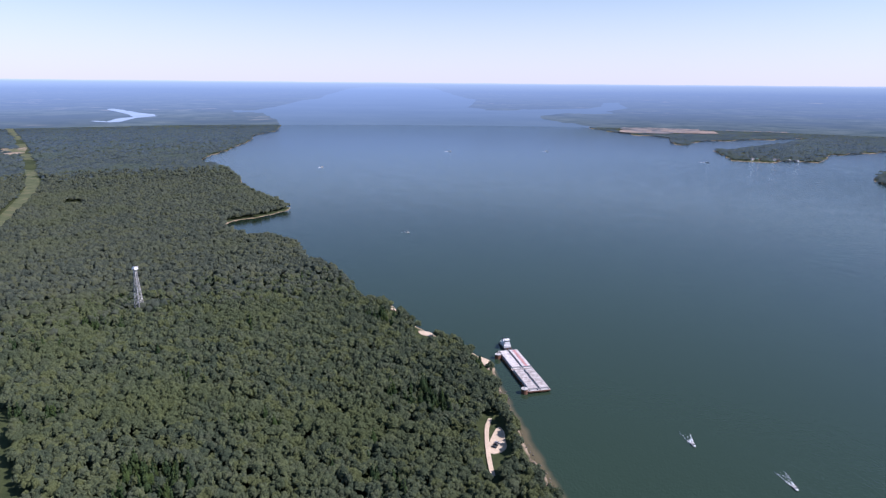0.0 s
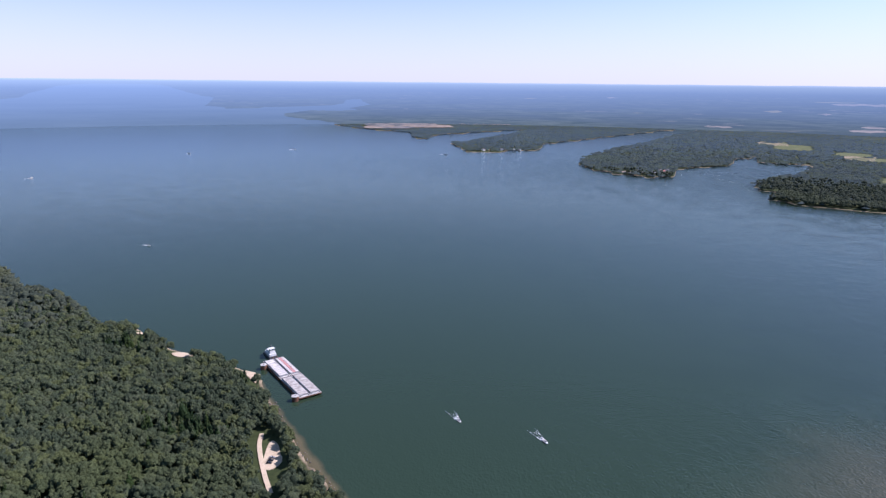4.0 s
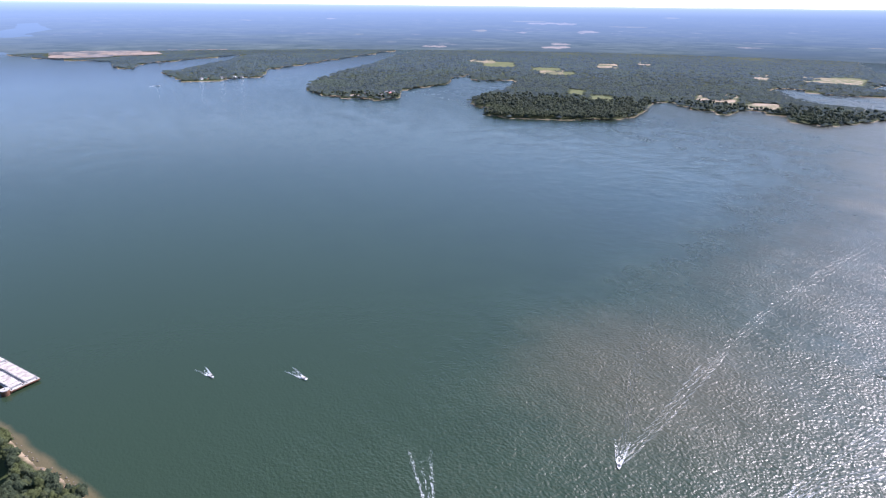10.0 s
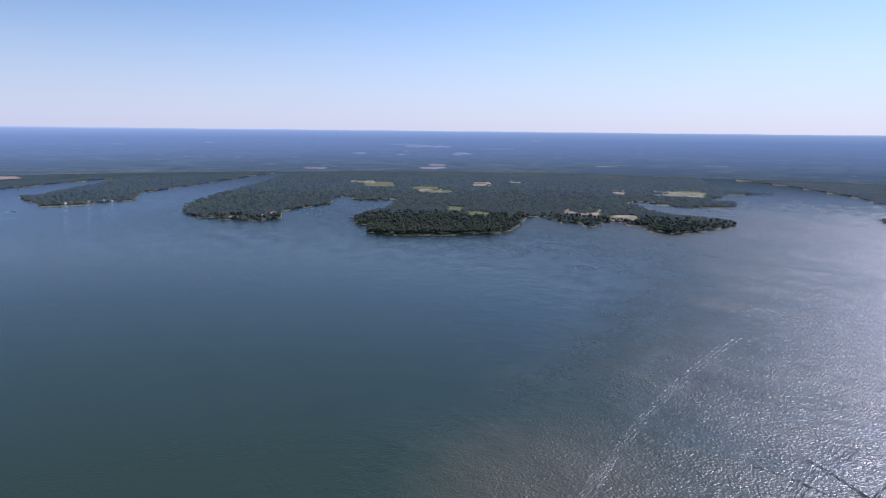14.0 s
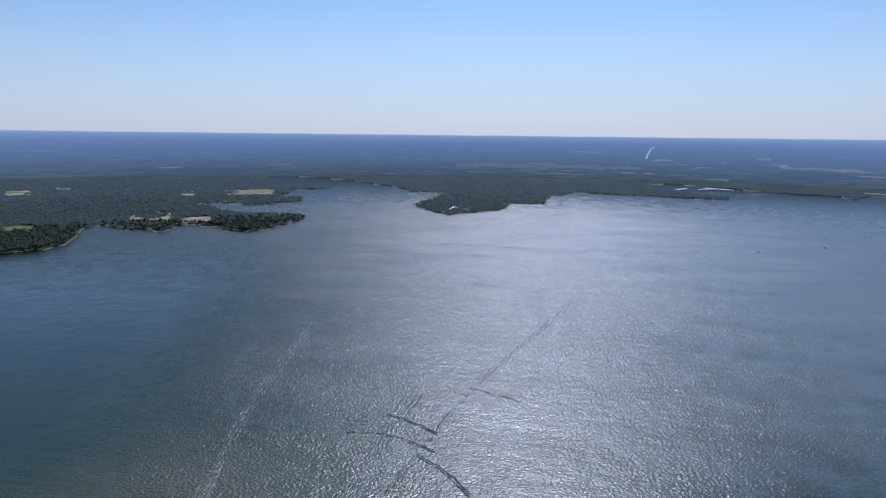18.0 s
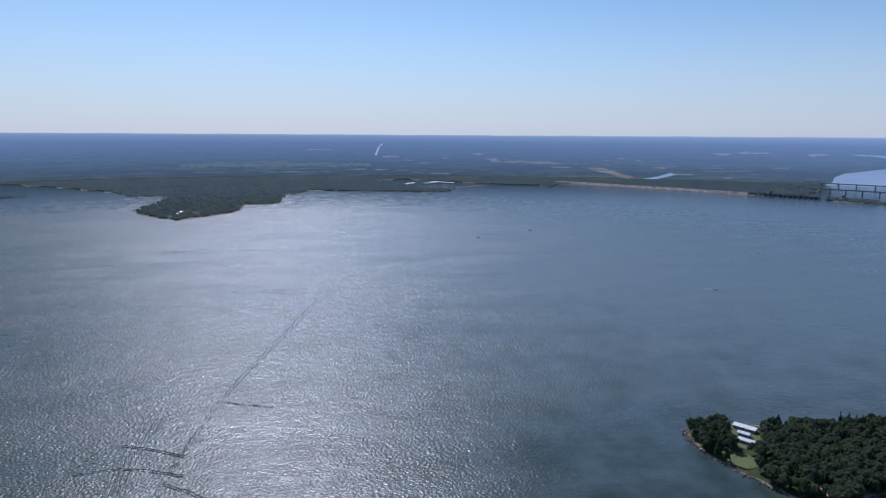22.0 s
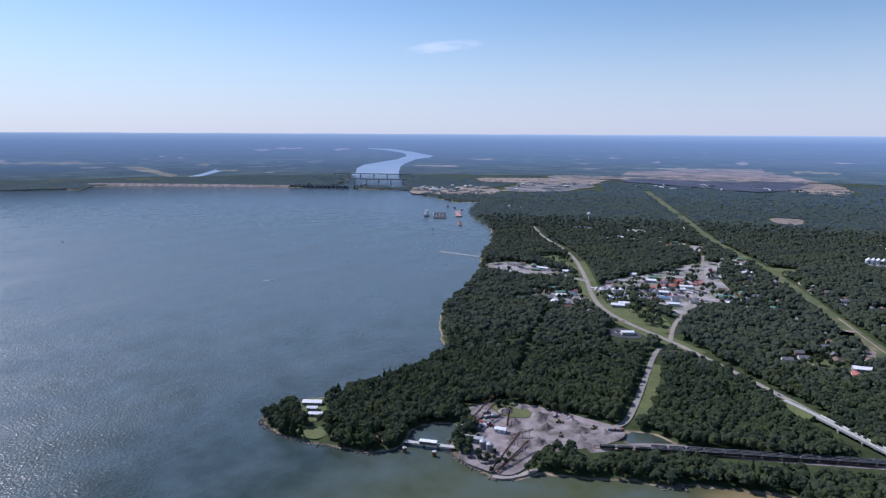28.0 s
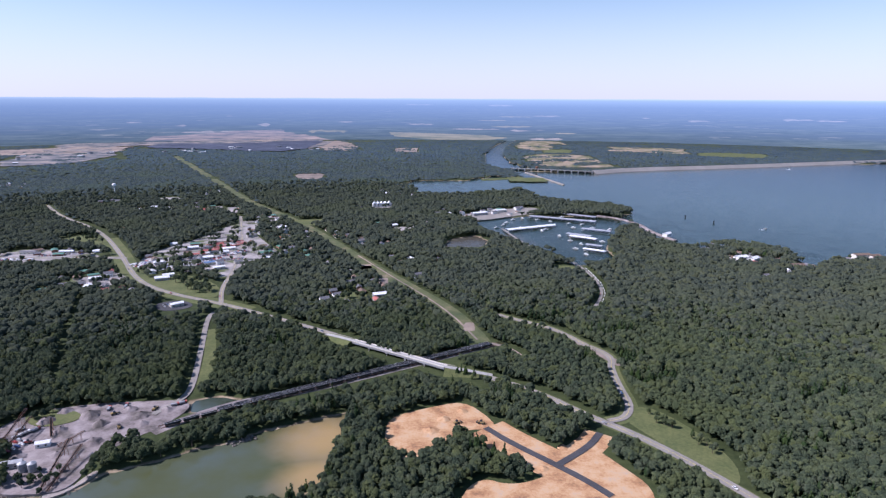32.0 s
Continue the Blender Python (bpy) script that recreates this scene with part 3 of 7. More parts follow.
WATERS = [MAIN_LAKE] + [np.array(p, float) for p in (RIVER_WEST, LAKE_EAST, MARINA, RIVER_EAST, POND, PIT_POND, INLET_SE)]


def inside(pts, poly):
    x, y = pts[:, 0], pts[:, 1]
    r = np.zeros(len(pts), bool)
    for (x0, y0), (x1, y1) in zip(poly, np.roll(poly, -1, axis=0)):
        c = (y0 > y) != (y1 > y)
        if y0 != y1:
            r ^= c & (x < (x1 - x0) * (y - y0) / (y1 - y0) + x0)
    return r


def line_distance(pts, line, closed=False):
    line = np.asarray(line, float)
    ends = np.roll(line, -1, axis=0) if closed else line[1:]
    best = np.full(len(pts), 1e9)
    for p, q in zip(line, ends):
        d = q - p
        k = np.clip(((pts - p) @ d) / max(d @ d, 1e-9), 0, 1)
        e = pts - p - k[:, None] * d
        np.minimum(best, e[:, 0] ** 2 + e[:, 1] ** 2, out=best)
    return np.sqrt(best)


def wave(pts, size, seed):
    """Cheap smooth noise, about -1 to 1."""
    r = np.random.RandomState(seed)
    s = np.zeros(len(pts))
    for _ in range(7):
        a, k, p = r.uniform(0, 6.283), r.uniform(0.6, 1.9) * 6.283 / size, r.uniform(0, 6.283)
        s += np.sin(k * (pts[:, 0] * math.cos(a) + pts[:, 1] * math.sin(a)) + p)
    return s / 3.2


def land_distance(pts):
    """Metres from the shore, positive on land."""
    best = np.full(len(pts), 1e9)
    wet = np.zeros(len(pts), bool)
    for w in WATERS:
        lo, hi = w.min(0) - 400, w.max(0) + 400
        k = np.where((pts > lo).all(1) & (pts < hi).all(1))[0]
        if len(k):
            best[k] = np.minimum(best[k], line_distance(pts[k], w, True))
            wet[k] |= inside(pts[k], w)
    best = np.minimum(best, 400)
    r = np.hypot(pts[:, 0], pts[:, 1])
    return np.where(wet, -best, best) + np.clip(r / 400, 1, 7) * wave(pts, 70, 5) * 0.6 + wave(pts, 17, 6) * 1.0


ROADS = {k: v for k, v in (("highway_north", HIGHWAY_NORTH), ("highway_south", HIGHWAY_SOUTH), ("marina_road", MARINA_ROAD),
                           ("lake_road", LAKE_ROAD), ("site_road", SITE_ROAD), ("site_branch", SITE_BRANCH), ("main_street", MAIN_STREET),
                           ("pit_road", PIT_ROAD), ("ramp_road", RAMP_ROAD), ("shore_road", SHORE_ROAD), ("bypass", BYPASS), ("spur", SPUR))}
SOUTH_VERGE = (HIGHWAY_SOUTH[0], 13)
LAKE_VERGE = (LAKE_ROAD[0], 17)
STRIPS = {"south_verge": SOUTH_VERGE, "lake_verge": LAKE_VERGE, "power_line_north": POWER_LINE_NORTH, "power_line_south": POWER_LINE_SOUTH, "highway_verge": HIGHWAY_VERGE,
          "rail_bed": RAIL_BED, "pit_verge": PIT_VERGE}
YARDS = {"grass_field": (GRASS_FIELD, GRASS), "orange_pit": (ORANGE_PIT, CLAY), "graded_lot": (GRADED_LOT, CLAY), "graded_corner": (GRADED_CORNER, CLAY), "stone_yard": (STONE_YARD, GRAVEL),
         "point_lawn": (POINT_LAWN, GRASS), "point_yard": (POINT_YARD, GRASS), "town_ground": (TOWN, TOWN_GROUND),
         "town_green": (TOWN_GREEN, GRASS), "town_lawn": (TOWN_LAWN, GRASS), "car_park": (CAR_PARK, ASPHALT),
         "ramp_lot": (RAMP_LOT, TOWN_GROUND), "marina_yard": (MARINA_YARD, WORN_ROAD), "quarry": (QUARRY, QUARRY_GROUND),
         "dam_field": (DAM_FIELD, FARM_GROUND), "gravel_lot": (LOT_A, SAND), "roadside_lot": (LOT_B, SAND), "shore_lot": (LOT_C, SAND),
         "beach": (BEACH_SPIT, SAND), "bare_shoulder": (BARE_SHOULDER, TAN), "house_clearing": (HOUSE_CLEARING, GRASS), "spoil_bank": (SPOIL_EAST, TAN), "spoil_terrace": (SPOIL_NORTH, TAN), "east_bank": (EAST_BANK, QUARRY_GROUND)}


def oval(cx, cy, a, b, seed):
    """A patch's outline: a long and wide as given across and along the way from the origin, with an uneven rim."""
    r = np.random.RandomState(seed)
    u = np.array((cx, cy)) / math.hypot(cx, cy)
    v = np.array((u[1], -u[0]))
    out = []
    for i in range(14):
        t, k = i / 14 * 6.283, r.uniform(0.8, 1.15)
        out.append(np.array((cx, cy)) + v * a * k * math.copysign(abs(math.cos(t)) ** 0.35, math.cos(t)) + u * b * k * math.copysign(abs(math.sin(t)) ** 0.35, math.sin(t)))
    return np.array(out)


PATCHES = []
for kind_name, rows, mat in (("field", FIELDS, FARM_GROUND), ("meadow", MEADOWS, GRASS), ("bare_ground", BARE_SITES, TAN), ("paved_ground", PAVED_SITES, TOWN_GROUND)):
    for i, (cx, cy, a, b) in enumerate(rows):
        PATCHES.append((kind_name, oval(cx, cy, a, b, i), mat))


# an old track, now a narrow gap in the trees
OLD_TRACK = [(-528, 906), (-458, 740), (-386, 586)]
# ways with wide cleared verges on the side of the bay
OPEN_SIDES = [(HIGHWAY_NORTH[0][:8], 9), (HIGHWAY_NORTH[0][7:], 5), (HIGHWAY_SOUTH[0][3:], 9), LAKE_ROAD, (MARINA_ROAD[0][3:8], 7), PIT_ROAD, MAIN_STREET, RAMP_ROAD, (RAIL_BED[0], 20), BYPASS, ([(-92, 706), (19, 628)], 26), ([(-140, 750), (-92, 706)], 14), ([(19, 628), (60, 598)], 14)]
# houses: clusters as centre, spread and number
CLUSTERS = [(-430, 1180, 110, 90, 14), (-330, 1300, 90, 130, 15), (-540, 985, 70, 60, 18), (-120, 895, 45, 30, 7), (-80, 990, 60, 50, 7),
            (-700, 1160, 70, 30, 7), (-585, 1675, 90, 80, 9), (-390, 1530, 60, 80, 8), (-250, 1330, 70, 90, 9), (-65, 1410, 70, 90, 6),
            (120, 1625, 110, 50, 14)]
CLUSTERS += [(600, 1140, 60, 50, 7), (820, 1140, 50, 25, 5), (560, 1250, 40, 40, 4), (-1000, -2030, 90, 40, 8),
            (-620, 1480, 90, 90, 6), (-2420, -470, 120, 70, 9), (-2700, -260, 60, 50, 5), (-620, -2750, 120, 30, 6), (-160, 1720, 60, 60, 5), (-125, 1265, 50, 40, 5), (-100, 1965, 70, 50, 5), (-670, 1945, 80, 60, 6), (-40, 1130, 60, 60, 4), (-900, 1770, 50, 40, 5), (-750, 1670, 60, 40, 6), (-470, 960, 40, 40, 8), (-1390, 2115, 60, 50, 5), (-240, 1150, 60, 60, 8), (-360, 1400, 60, 60, 8)]
HOUSES = []
# larger houses on the wooded point by the eastern lake
BIG_HOUSES = [(578, 1128), (600, 1122), (652, 1072), (672, 1068), (812, 1140), (834, 1136), (515, 1342), (545, 1205), (620, 1040), (566, 1010)]
house_rng = np.random.RandomState(21)
for cx, cy, sx_, sy_, count in CLUSTERS:
    q = np.array((cx, cy)) + house_rng.uniform(-1, 1, (count * 6, 2)) * (sx_, sy_)
    ok = land_distance(q) > 12
    for line, w in ROADS.values():
        ok &= line_distance(q, line) > w / 2 + 9
    for line, w in STRIPS.values():
        ok &= line_distance(q, line) > w / 2 + 8
    for c in q[ok]:
        if count > 0 and all(math.hypot(c[0] - o[0], c[1] - o[1]) > 21 for o in HOUSES):
            HOUSES.append((float(c[0]), float(c[1])))
            count -= 1


def open_ground(pts, margin):
    """True where roads, yards or fields keep the trees away."""
    r = np.zeros(len(pts), bool)
    for line, w in ROADS.values():
        r |= line_distance(pts, line) < w / 2 + margin
    for line, w in STRIPS.values():
        r |= line_distance(pts, line) < w / 2 + margin * 0.3
    for k in (0.4, 0.8):
        out = pts * (1 + k * 12.0 / 285)
        for line, w in OPEN_SIDES:
            r |= line_distance(out, line) < w / 2
    r |= line_distance(pts, SITE_ROAD[0]) < 23
    r |= line_distance(pts, SITE_BRANCH[0]) < 16
    r |= line_distance(pts, OLD_TRACK) < 5.5
    r |= line_distance(pts * 1.02, BEACH_SPIT) < 9
    for k in (0.35, 0.7, 1.05):
        out = pts * (1 + k * 12.0 / 285)
        for p in (LOT_A, LOT_B, LOT_C, CAR_PARK, PIT_POND, POND, POINT_LAWN):
            r |= inside(out, np.array(p, float)) | (line_distance(out, p, True) < 2.5)
        r |= line_distance(out, SHORE_ROAD[0]) < 2.5
    for p, m in list(YARDS.values()) + [(QUARRY_FACE, SHADED_ROCK)] + [(p, m) for _, p, m in PATCHES]:
        p = np.asarray(p, float)
        lo, hi = p.min(0) - margin, p.max(0) + margin
        k = np.where((pts > lo).all(1) & (pts < hi).all(1))[0]
        if len(k):
            hit = inside(pts[k], p) | (line_distance(pts[k], p, True) < margin * 0.5)
            if m in (TOWN_GROUND, QUARRY_GROUND, FARM_GROUND):
                hit &= wave(pts[k], 60 if m is TOWN_GROUND else 260, 77) < (0.3 if m is FARM_GROUND else 0.8)
            elif m is TAN and (hi - lo).max() > 200:
                hit &= wave(pts[k], 150, 78) < 0.15
            r[k] |= hit
    if len(HOUSES):
        for hx, hy in HOUSES + BIG_HOUSES:
            d = math.hypot(hx, hy)
            e = np.array((hx - hx / d * 12, hy - hy / d * 12))
            r |= line_distance(pts, [(hx, hy), e]) < 9.5
    return r


LEVEL = 2.2


def height(pts, land):
    """Height of the ground sheet."""
    r = np.hypot(pts[:, 0], pts[:, 1])
    hills = (wave(pts, 420, 11) + 0.5 * wave(pts, 170, 12) + 1.0) * np.clip((land - 60) / 250, 0, 1) * np.clip((r - 1900) / 1500, 0, 1) * 1.2
    return np.clip(land * 0.22 * np.clip(r / 1300, 1, 3), -3.5, LEVEL) + np.maximum(hills, 0)


# ---- ground, water and distance ----
RIM = 4860.0
dips = np.radians(np.concatenate([np.linspace(80, 46, 14), np.linspace(45, 3.3, 190)]))
radii = 280 / np.tan(dips)
radii = np.append(radii[radii < RIM], RIM + 10)
ANGLES = 900
ang = np.arange(ANGLES) / ANGLES * 2 * np.pi
gx = (radii[:, None] * np.sin(ang)).ravel()
gy = (radii[:, None] * np.cos(ang)).ravel()
gp = np.stack([gx, gy], 1)
gl = land_distance(gp)
gz = height(gp, gl)
co = np.vstack([np.column_stack([gx, gy, gz]), [[0, 0, -3]]])
i, j = np.meshgrid(np.arange(len(radii) - 1), np.arange(ANGLES), indexing="ij")
a = (i * ANGLES + j).ravel()
b = (i * ANGLES + (j + 1) % ANGLES).ravel()
quads = np.concatenate([np.column_stack([a, b + ANGLES, b]), np.column_stack([a, a + ANGLES, b + ANGLES])])
j = np.arange(ANGLES)
quads = np.concatenate([quads, np.column_stack([np.full(ANGLES, len(co) - 1), j, (j + 1) % ANGLES])])
shore = Mat("ground_soil", 0.95, 0.15)
sep = shore.n.new("ShaderNodeSeparateXYZ")
shore.l.new(shore.pos, sep.inputs[0])
f = shore.noise(0.15, 5, 0.65)
soil = shore.ramp(shore.math("ADD", shore.math("MULTIPLY", f, 0.55), shore.math("MULTIPLY", shore.noise(0.012, 3), 0.45)), [(0.36, (0.026, 0.038, 0.014)), (0.64, (0.060, 0.075, 0.028))])
bank = shore.ramp(shore.noise(0.05, 4), [(0.4, (0.14, 0.11, 0.07)), (0.6, (0.33, 0.26, 0.175))])
edge = shore.n.new("ShaderNodeMapRange")
shore.l.new(shore.math("ADD", sep.outputs[2], shore.math("MULTIPLY", shore.math("SUBTRACT", shore.noise(0.06, 3), 0.5), 2.0)), edge.inputs[0])
edge.inputs[1].default_value, edge.inputs[2].default_value = 0.30, 0.80
deep = shore.n.new("ShaderNodeMapRange")
shore.l.new(sep.outputs[2], deep.inputs[0])
deep.inputs[1].default_value, deep.inputs[2].default_value = -2.6, -0.2
bank = shore.mix(deep.outputs[0], (0.025, 0.035, 0.025), bank)
shore.color(shore.mix(edge.outputs[0], bank, soil)).bump(f, 0.4, 0.4)
ground = new("ground", tri_mesh("ground", co, quads, shore.m))
ground.data.polygons.foreach_set("use_smooth", np.ones(len(quads), bool))
tagged(ground, "wooded low lakeside ground with sandy brown banks", "ground", kind="structure")

circle = [(RIM * math.sin(t), RIM * math.cos(t), 0) for t in np.arange(180) / 180 * 2 * math.pi]
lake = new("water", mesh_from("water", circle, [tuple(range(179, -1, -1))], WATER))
tagged(lake, "wide blue-green lake with fine ripples and sun glitter", "lake", kind="structure")


EYE = 289.0
# the backdrop leans outward, its foot nearer than its crest
FOOT = 4600.0


def far_material(name, dark, light, size, patchy=False):
    """Far country that glows, daylight and blue haze painted into its emission. dark, light: its own colours, veiled
    more and more towards the horizon.
    """
    m = Mat(name, 1.0, 0.0)
    sx = m.n.new("ShaderNodeSeparateXYZ")
    m.l.new(m.pos, sx.inputs[0])
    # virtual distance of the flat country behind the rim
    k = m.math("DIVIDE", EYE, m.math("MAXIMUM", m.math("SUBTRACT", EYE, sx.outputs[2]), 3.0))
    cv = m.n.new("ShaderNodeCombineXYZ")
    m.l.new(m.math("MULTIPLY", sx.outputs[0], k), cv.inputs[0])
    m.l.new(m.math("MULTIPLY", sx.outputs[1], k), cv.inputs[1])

    def far_noise(scale, detail=4, rough=0.6):
        t = m.n.new("ShaderNodeTexNoise")
        t.inputs["Scale"].default_value = scale
        t.inputs["Detail"].default_value = detail
        t.inputs["Roughness"].default_value = rough
        m.l.new(cv.outputs[0], t.inputs["Vector"])
        return t.outputs["Fac"]
    land = m.ramp(far_noise(size, 6, 0.7), [(0.38, dark), (0.62, light)])
    if patchy:
        land = m.mix(m.ramp(far_noise(0.0009, 4), [(0.42, (0, 0, 0)), (0.60, (0.8, 0.8, 0.8))]), land, (0.034, 0.052, 0.066))
        fields = m.math("MULTIPLY", m.ramp(far_noise(0.0034, 3, 0.55), [(0.60, (0, 0, 0)), (0.63, (1, 1, 1))]),
                        m.ramp(far_noise(0.00045, 2, 0.5), [(0.52, (0.0, 0.0, 0.0)), (0.62, (1, 1, 1))]))
        land = m.mix(m.math("MULTIPLY", fields, 0.35), land, (0.22, 0.215, 0.19))
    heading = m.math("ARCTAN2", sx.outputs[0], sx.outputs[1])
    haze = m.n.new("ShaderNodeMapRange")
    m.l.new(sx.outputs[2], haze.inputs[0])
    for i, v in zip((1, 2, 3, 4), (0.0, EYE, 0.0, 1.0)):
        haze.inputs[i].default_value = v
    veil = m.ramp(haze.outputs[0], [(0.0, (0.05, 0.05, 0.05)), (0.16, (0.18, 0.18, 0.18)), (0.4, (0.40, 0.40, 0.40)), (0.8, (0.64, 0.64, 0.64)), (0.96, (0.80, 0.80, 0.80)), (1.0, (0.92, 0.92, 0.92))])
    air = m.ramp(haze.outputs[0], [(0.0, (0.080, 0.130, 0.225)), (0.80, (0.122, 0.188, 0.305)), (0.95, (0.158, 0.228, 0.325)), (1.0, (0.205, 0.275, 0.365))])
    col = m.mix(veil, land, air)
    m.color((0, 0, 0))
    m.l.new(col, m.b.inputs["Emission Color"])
    # the painted haze glows brightest away from the sun's side
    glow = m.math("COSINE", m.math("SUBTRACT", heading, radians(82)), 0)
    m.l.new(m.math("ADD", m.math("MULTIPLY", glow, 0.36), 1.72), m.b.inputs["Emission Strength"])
    return m.m


ring_v, ring_f = [], []
for s in range(720):
    t = s / 720 * 2 * math.pi
    crest = EYE + 1.5 * math.sin(t * 23) * math.sin(t * 61 + 1)
    for z, r_ in ((-4, FOOT), (crest, RIM)):
        ring_v.append((r_ * math.sin(t), r_ * math.cos(t), z))
for s in range(720):
    n = (s + 1) % 720
    ring_f.append((2 * s, 2 * n, 2 * n + 1, 2 * s + 1))
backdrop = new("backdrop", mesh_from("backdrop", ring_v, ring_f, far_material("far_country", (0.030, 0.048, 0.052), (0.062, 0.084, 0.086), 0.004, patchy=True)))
tagged(backdrop, "hazy blue far country up to the horizon", "backdrop", kind="structure")


def far_point(heading, km, lift=0.0):
    """Where the far country at a compass heading and a distance lies on the leaning backdrop."""
    lean = (EYE + 4) / (RIM - FOOT)
    r = (EYE + 4 + lean * FOOT) / (lean + EYE / (km * 1000))
    h = radians(heading)
    out = 1 - 0.0012 - lift
    return (r * out * math.sin(h), r * out * math.cos(h), EYE - (r * EYE / (km * 1000)) * out)


def far_outline(rows, seed, steps=5, sway=0.12):
    """An outline with small uneven bays between its corners."""
    r = random.Random(seed)
    out = []
    for (h0, d0), (h1, d1) in zip(rows, rows[1:] + rows[:1]):
        for k in range(steps):
            u = k / steps
            w = 0 if k == 0 else r.uniform(-sway, sway)
            out.append((h0 + (h1 - h0) * u + w, 1 / ((1 - u) / d0 + u / d1) * (1 + w * 0.12)))
    return out


def far_sheet(name, outlines, mat, label, lift=0.0):
    """Flat pieces of the far country, too distant to pick apart, on the backdrop."""
    bm = bmesh.new()
    for rows in outlines:
        f = bm.faces.new([bm.verts.new(far_point(h, d, lift)) for h, d in rows])
        f.normal_update()
        if f.normal.dot(Vector(far_point(rows[0][0], rows[0][1])) - Vector((0, 0, EYE))) > 0:
            f.normal_flip()
    bmesh.ops.triangulate(bm, faces=bm.faces)
    me = bpy.data.meshes.new(name)
    bm.to_mesh(me)
    bm.free()
    me.materials.append(mat)
    return tagged(new(name, me), label, "backdrop", kind="structure")


# compass headings and distances in kilometres of the country behind the rim
FAR_LAKE = [(150.8, 3.79), (150.8, 4.72), (150.5, 5.37), (149.7, 6.02), (149.5, 6.46), (147.2, 6.6), (147.0, 7.13), (148.8, 6.97), (149.5, 7.4), (150.7, 8.07), (151.7, 9.12), (152.8, 10.81), (154.2, 11.96), (154.9, 15.75), (155.9, 20.46), (156.6, 29.14), (157.8, 39.68), (159.1, 47.31), (163.0, 47.31), (164.4, 32.86), (165.7, 17.07), (167.1, 12.83), (167.8, 11.99), (167.5, 9.63), (167.0, 8.03), (168.4, 7.72), (168.7, 7.25), (171.3, 7.35), (171.8, 7.71), (175.0, 7.87), (177.3, 8.21), (178.5, 9.15), (178.6, 10.85), (179.9, 11.34), (180.1, 9.81), (180.7, 8.67), (178.9, 7.44), (179.7, 6.91), (177.4, 6.78), (175.5, 6.82), (173.3, 6.12), (173.5, 5.63), (175.0, 5.25), (176.7, 4.93), (178.4, 4.53), (179.8, 4.04)]
FAR_INLET = [(136.5, 5.34), (137.6, 5.23), (138.3, 5.6), (139.5, 5.82), (139.3, 6.21), (138.5, 6.78), (137.7, 7.47), (138.1, 7.61), (139.1, 7.02), (139.9, 6.62), (141.1, 6.26), (141.3, 5.95), (140.3, 5.8), (139.6, 5.64), (138.6, 5.2), (137.6, 5.16)]
FAR_RIVER = [(311.2, 4.13), (311.9, 4.47), (312.6, 4.94), (312.7, 5.52), (313.3, 6.14), (314.9, 6.79), (316.2, 7.43), (317.0, 8.38), (317.1, 9.32), (316.4, 10.44), (315.1, 11.85), (313.7, 12.67), (313.7, 13.16), (315.6, 12.79), (317.4, 10.83), (318.4, 9.64), (319.5, 8.69), (319.1, 8.06), (317.9, 7.48), (316.9, 6.32), (316.5, 5.67), (316.4, 4.99), (316.4, 4.17)]
FAR_POOL = [(298.1, 4.52), (299.8, 4.96), (300.8, 5.51), (301.5, 5.33), (300.0, 4.75), (298.6, 4.39)]
TAN_BANK = [(293.3, 6.13), (295.1, 6.09), (296.5, 5.4), (297.9, 4.77), (297.2, 4.65), (295.8, 5.17), (294.6, 5.61)]
QUARRY_RIM = [(335.8, 4.85), (336.5, 5.4), (339.9, 5.63), (343.1, 6.12), (346.7, 6.27), (347.0, 5.75), (349.6, 5.12), (351.5, 4.55)]
NORTH_FIELD = [(355.9, 5.68), (364.4, 5.29), (366.4, 4.93), (364.4, 4.57), (360.9, 4.55), (356.4, 5.08)]
PALE_WEST = [(217.6, 221.8, 11.38, 13.63), (216.4, 219.3, 13.39, 14.52), (221.8, 223.7, 7.78, 8.99), (213.0, 214.4, 8.03, 8.87), (216.7, 217.7, 7.65, 8.4), (224.2, 227.4, 10.65, 11.33), (218.9, 221.4, 4.96, 5.36), (228.3, 229.8, 19.44, 23.2), (208.8, 211.0, 4.91, 5.21), (193.9, 195.1, 12.64, 13.6), (200.9, 201.9, 13.96, 15.87), (203.1, 204.1, 6.96, 7.25), (219.7, 221.4, 5.45, 5.82), (242.8, 244.9, 6.3, 6.51), (234.1, 236.2, 5.71, 5.89)]
PALE_SUNSET = [(275.9, 277.5, 8.34, 9.21), (277.7, 278.8, 7.28, 7.75), (279.3, 280.8, 6.73, 7.0), (283.7, 284.9, 9.24, 11.18), (285.5, 286.5, 7.29, 7.74), (286.5, 291.0, 6.93, 7.46), (290.7, 292.7, 5.96, 6.24), (281.2, 282.0, 8.27, 8.67), (275.1, 276.4, 5.34, 5.51), (265.4, 267.9, 6.95, 7.24), (269.3, 271.7, 12.33, 13.28), (259.0, 275.0, 5.88, 6.97)]
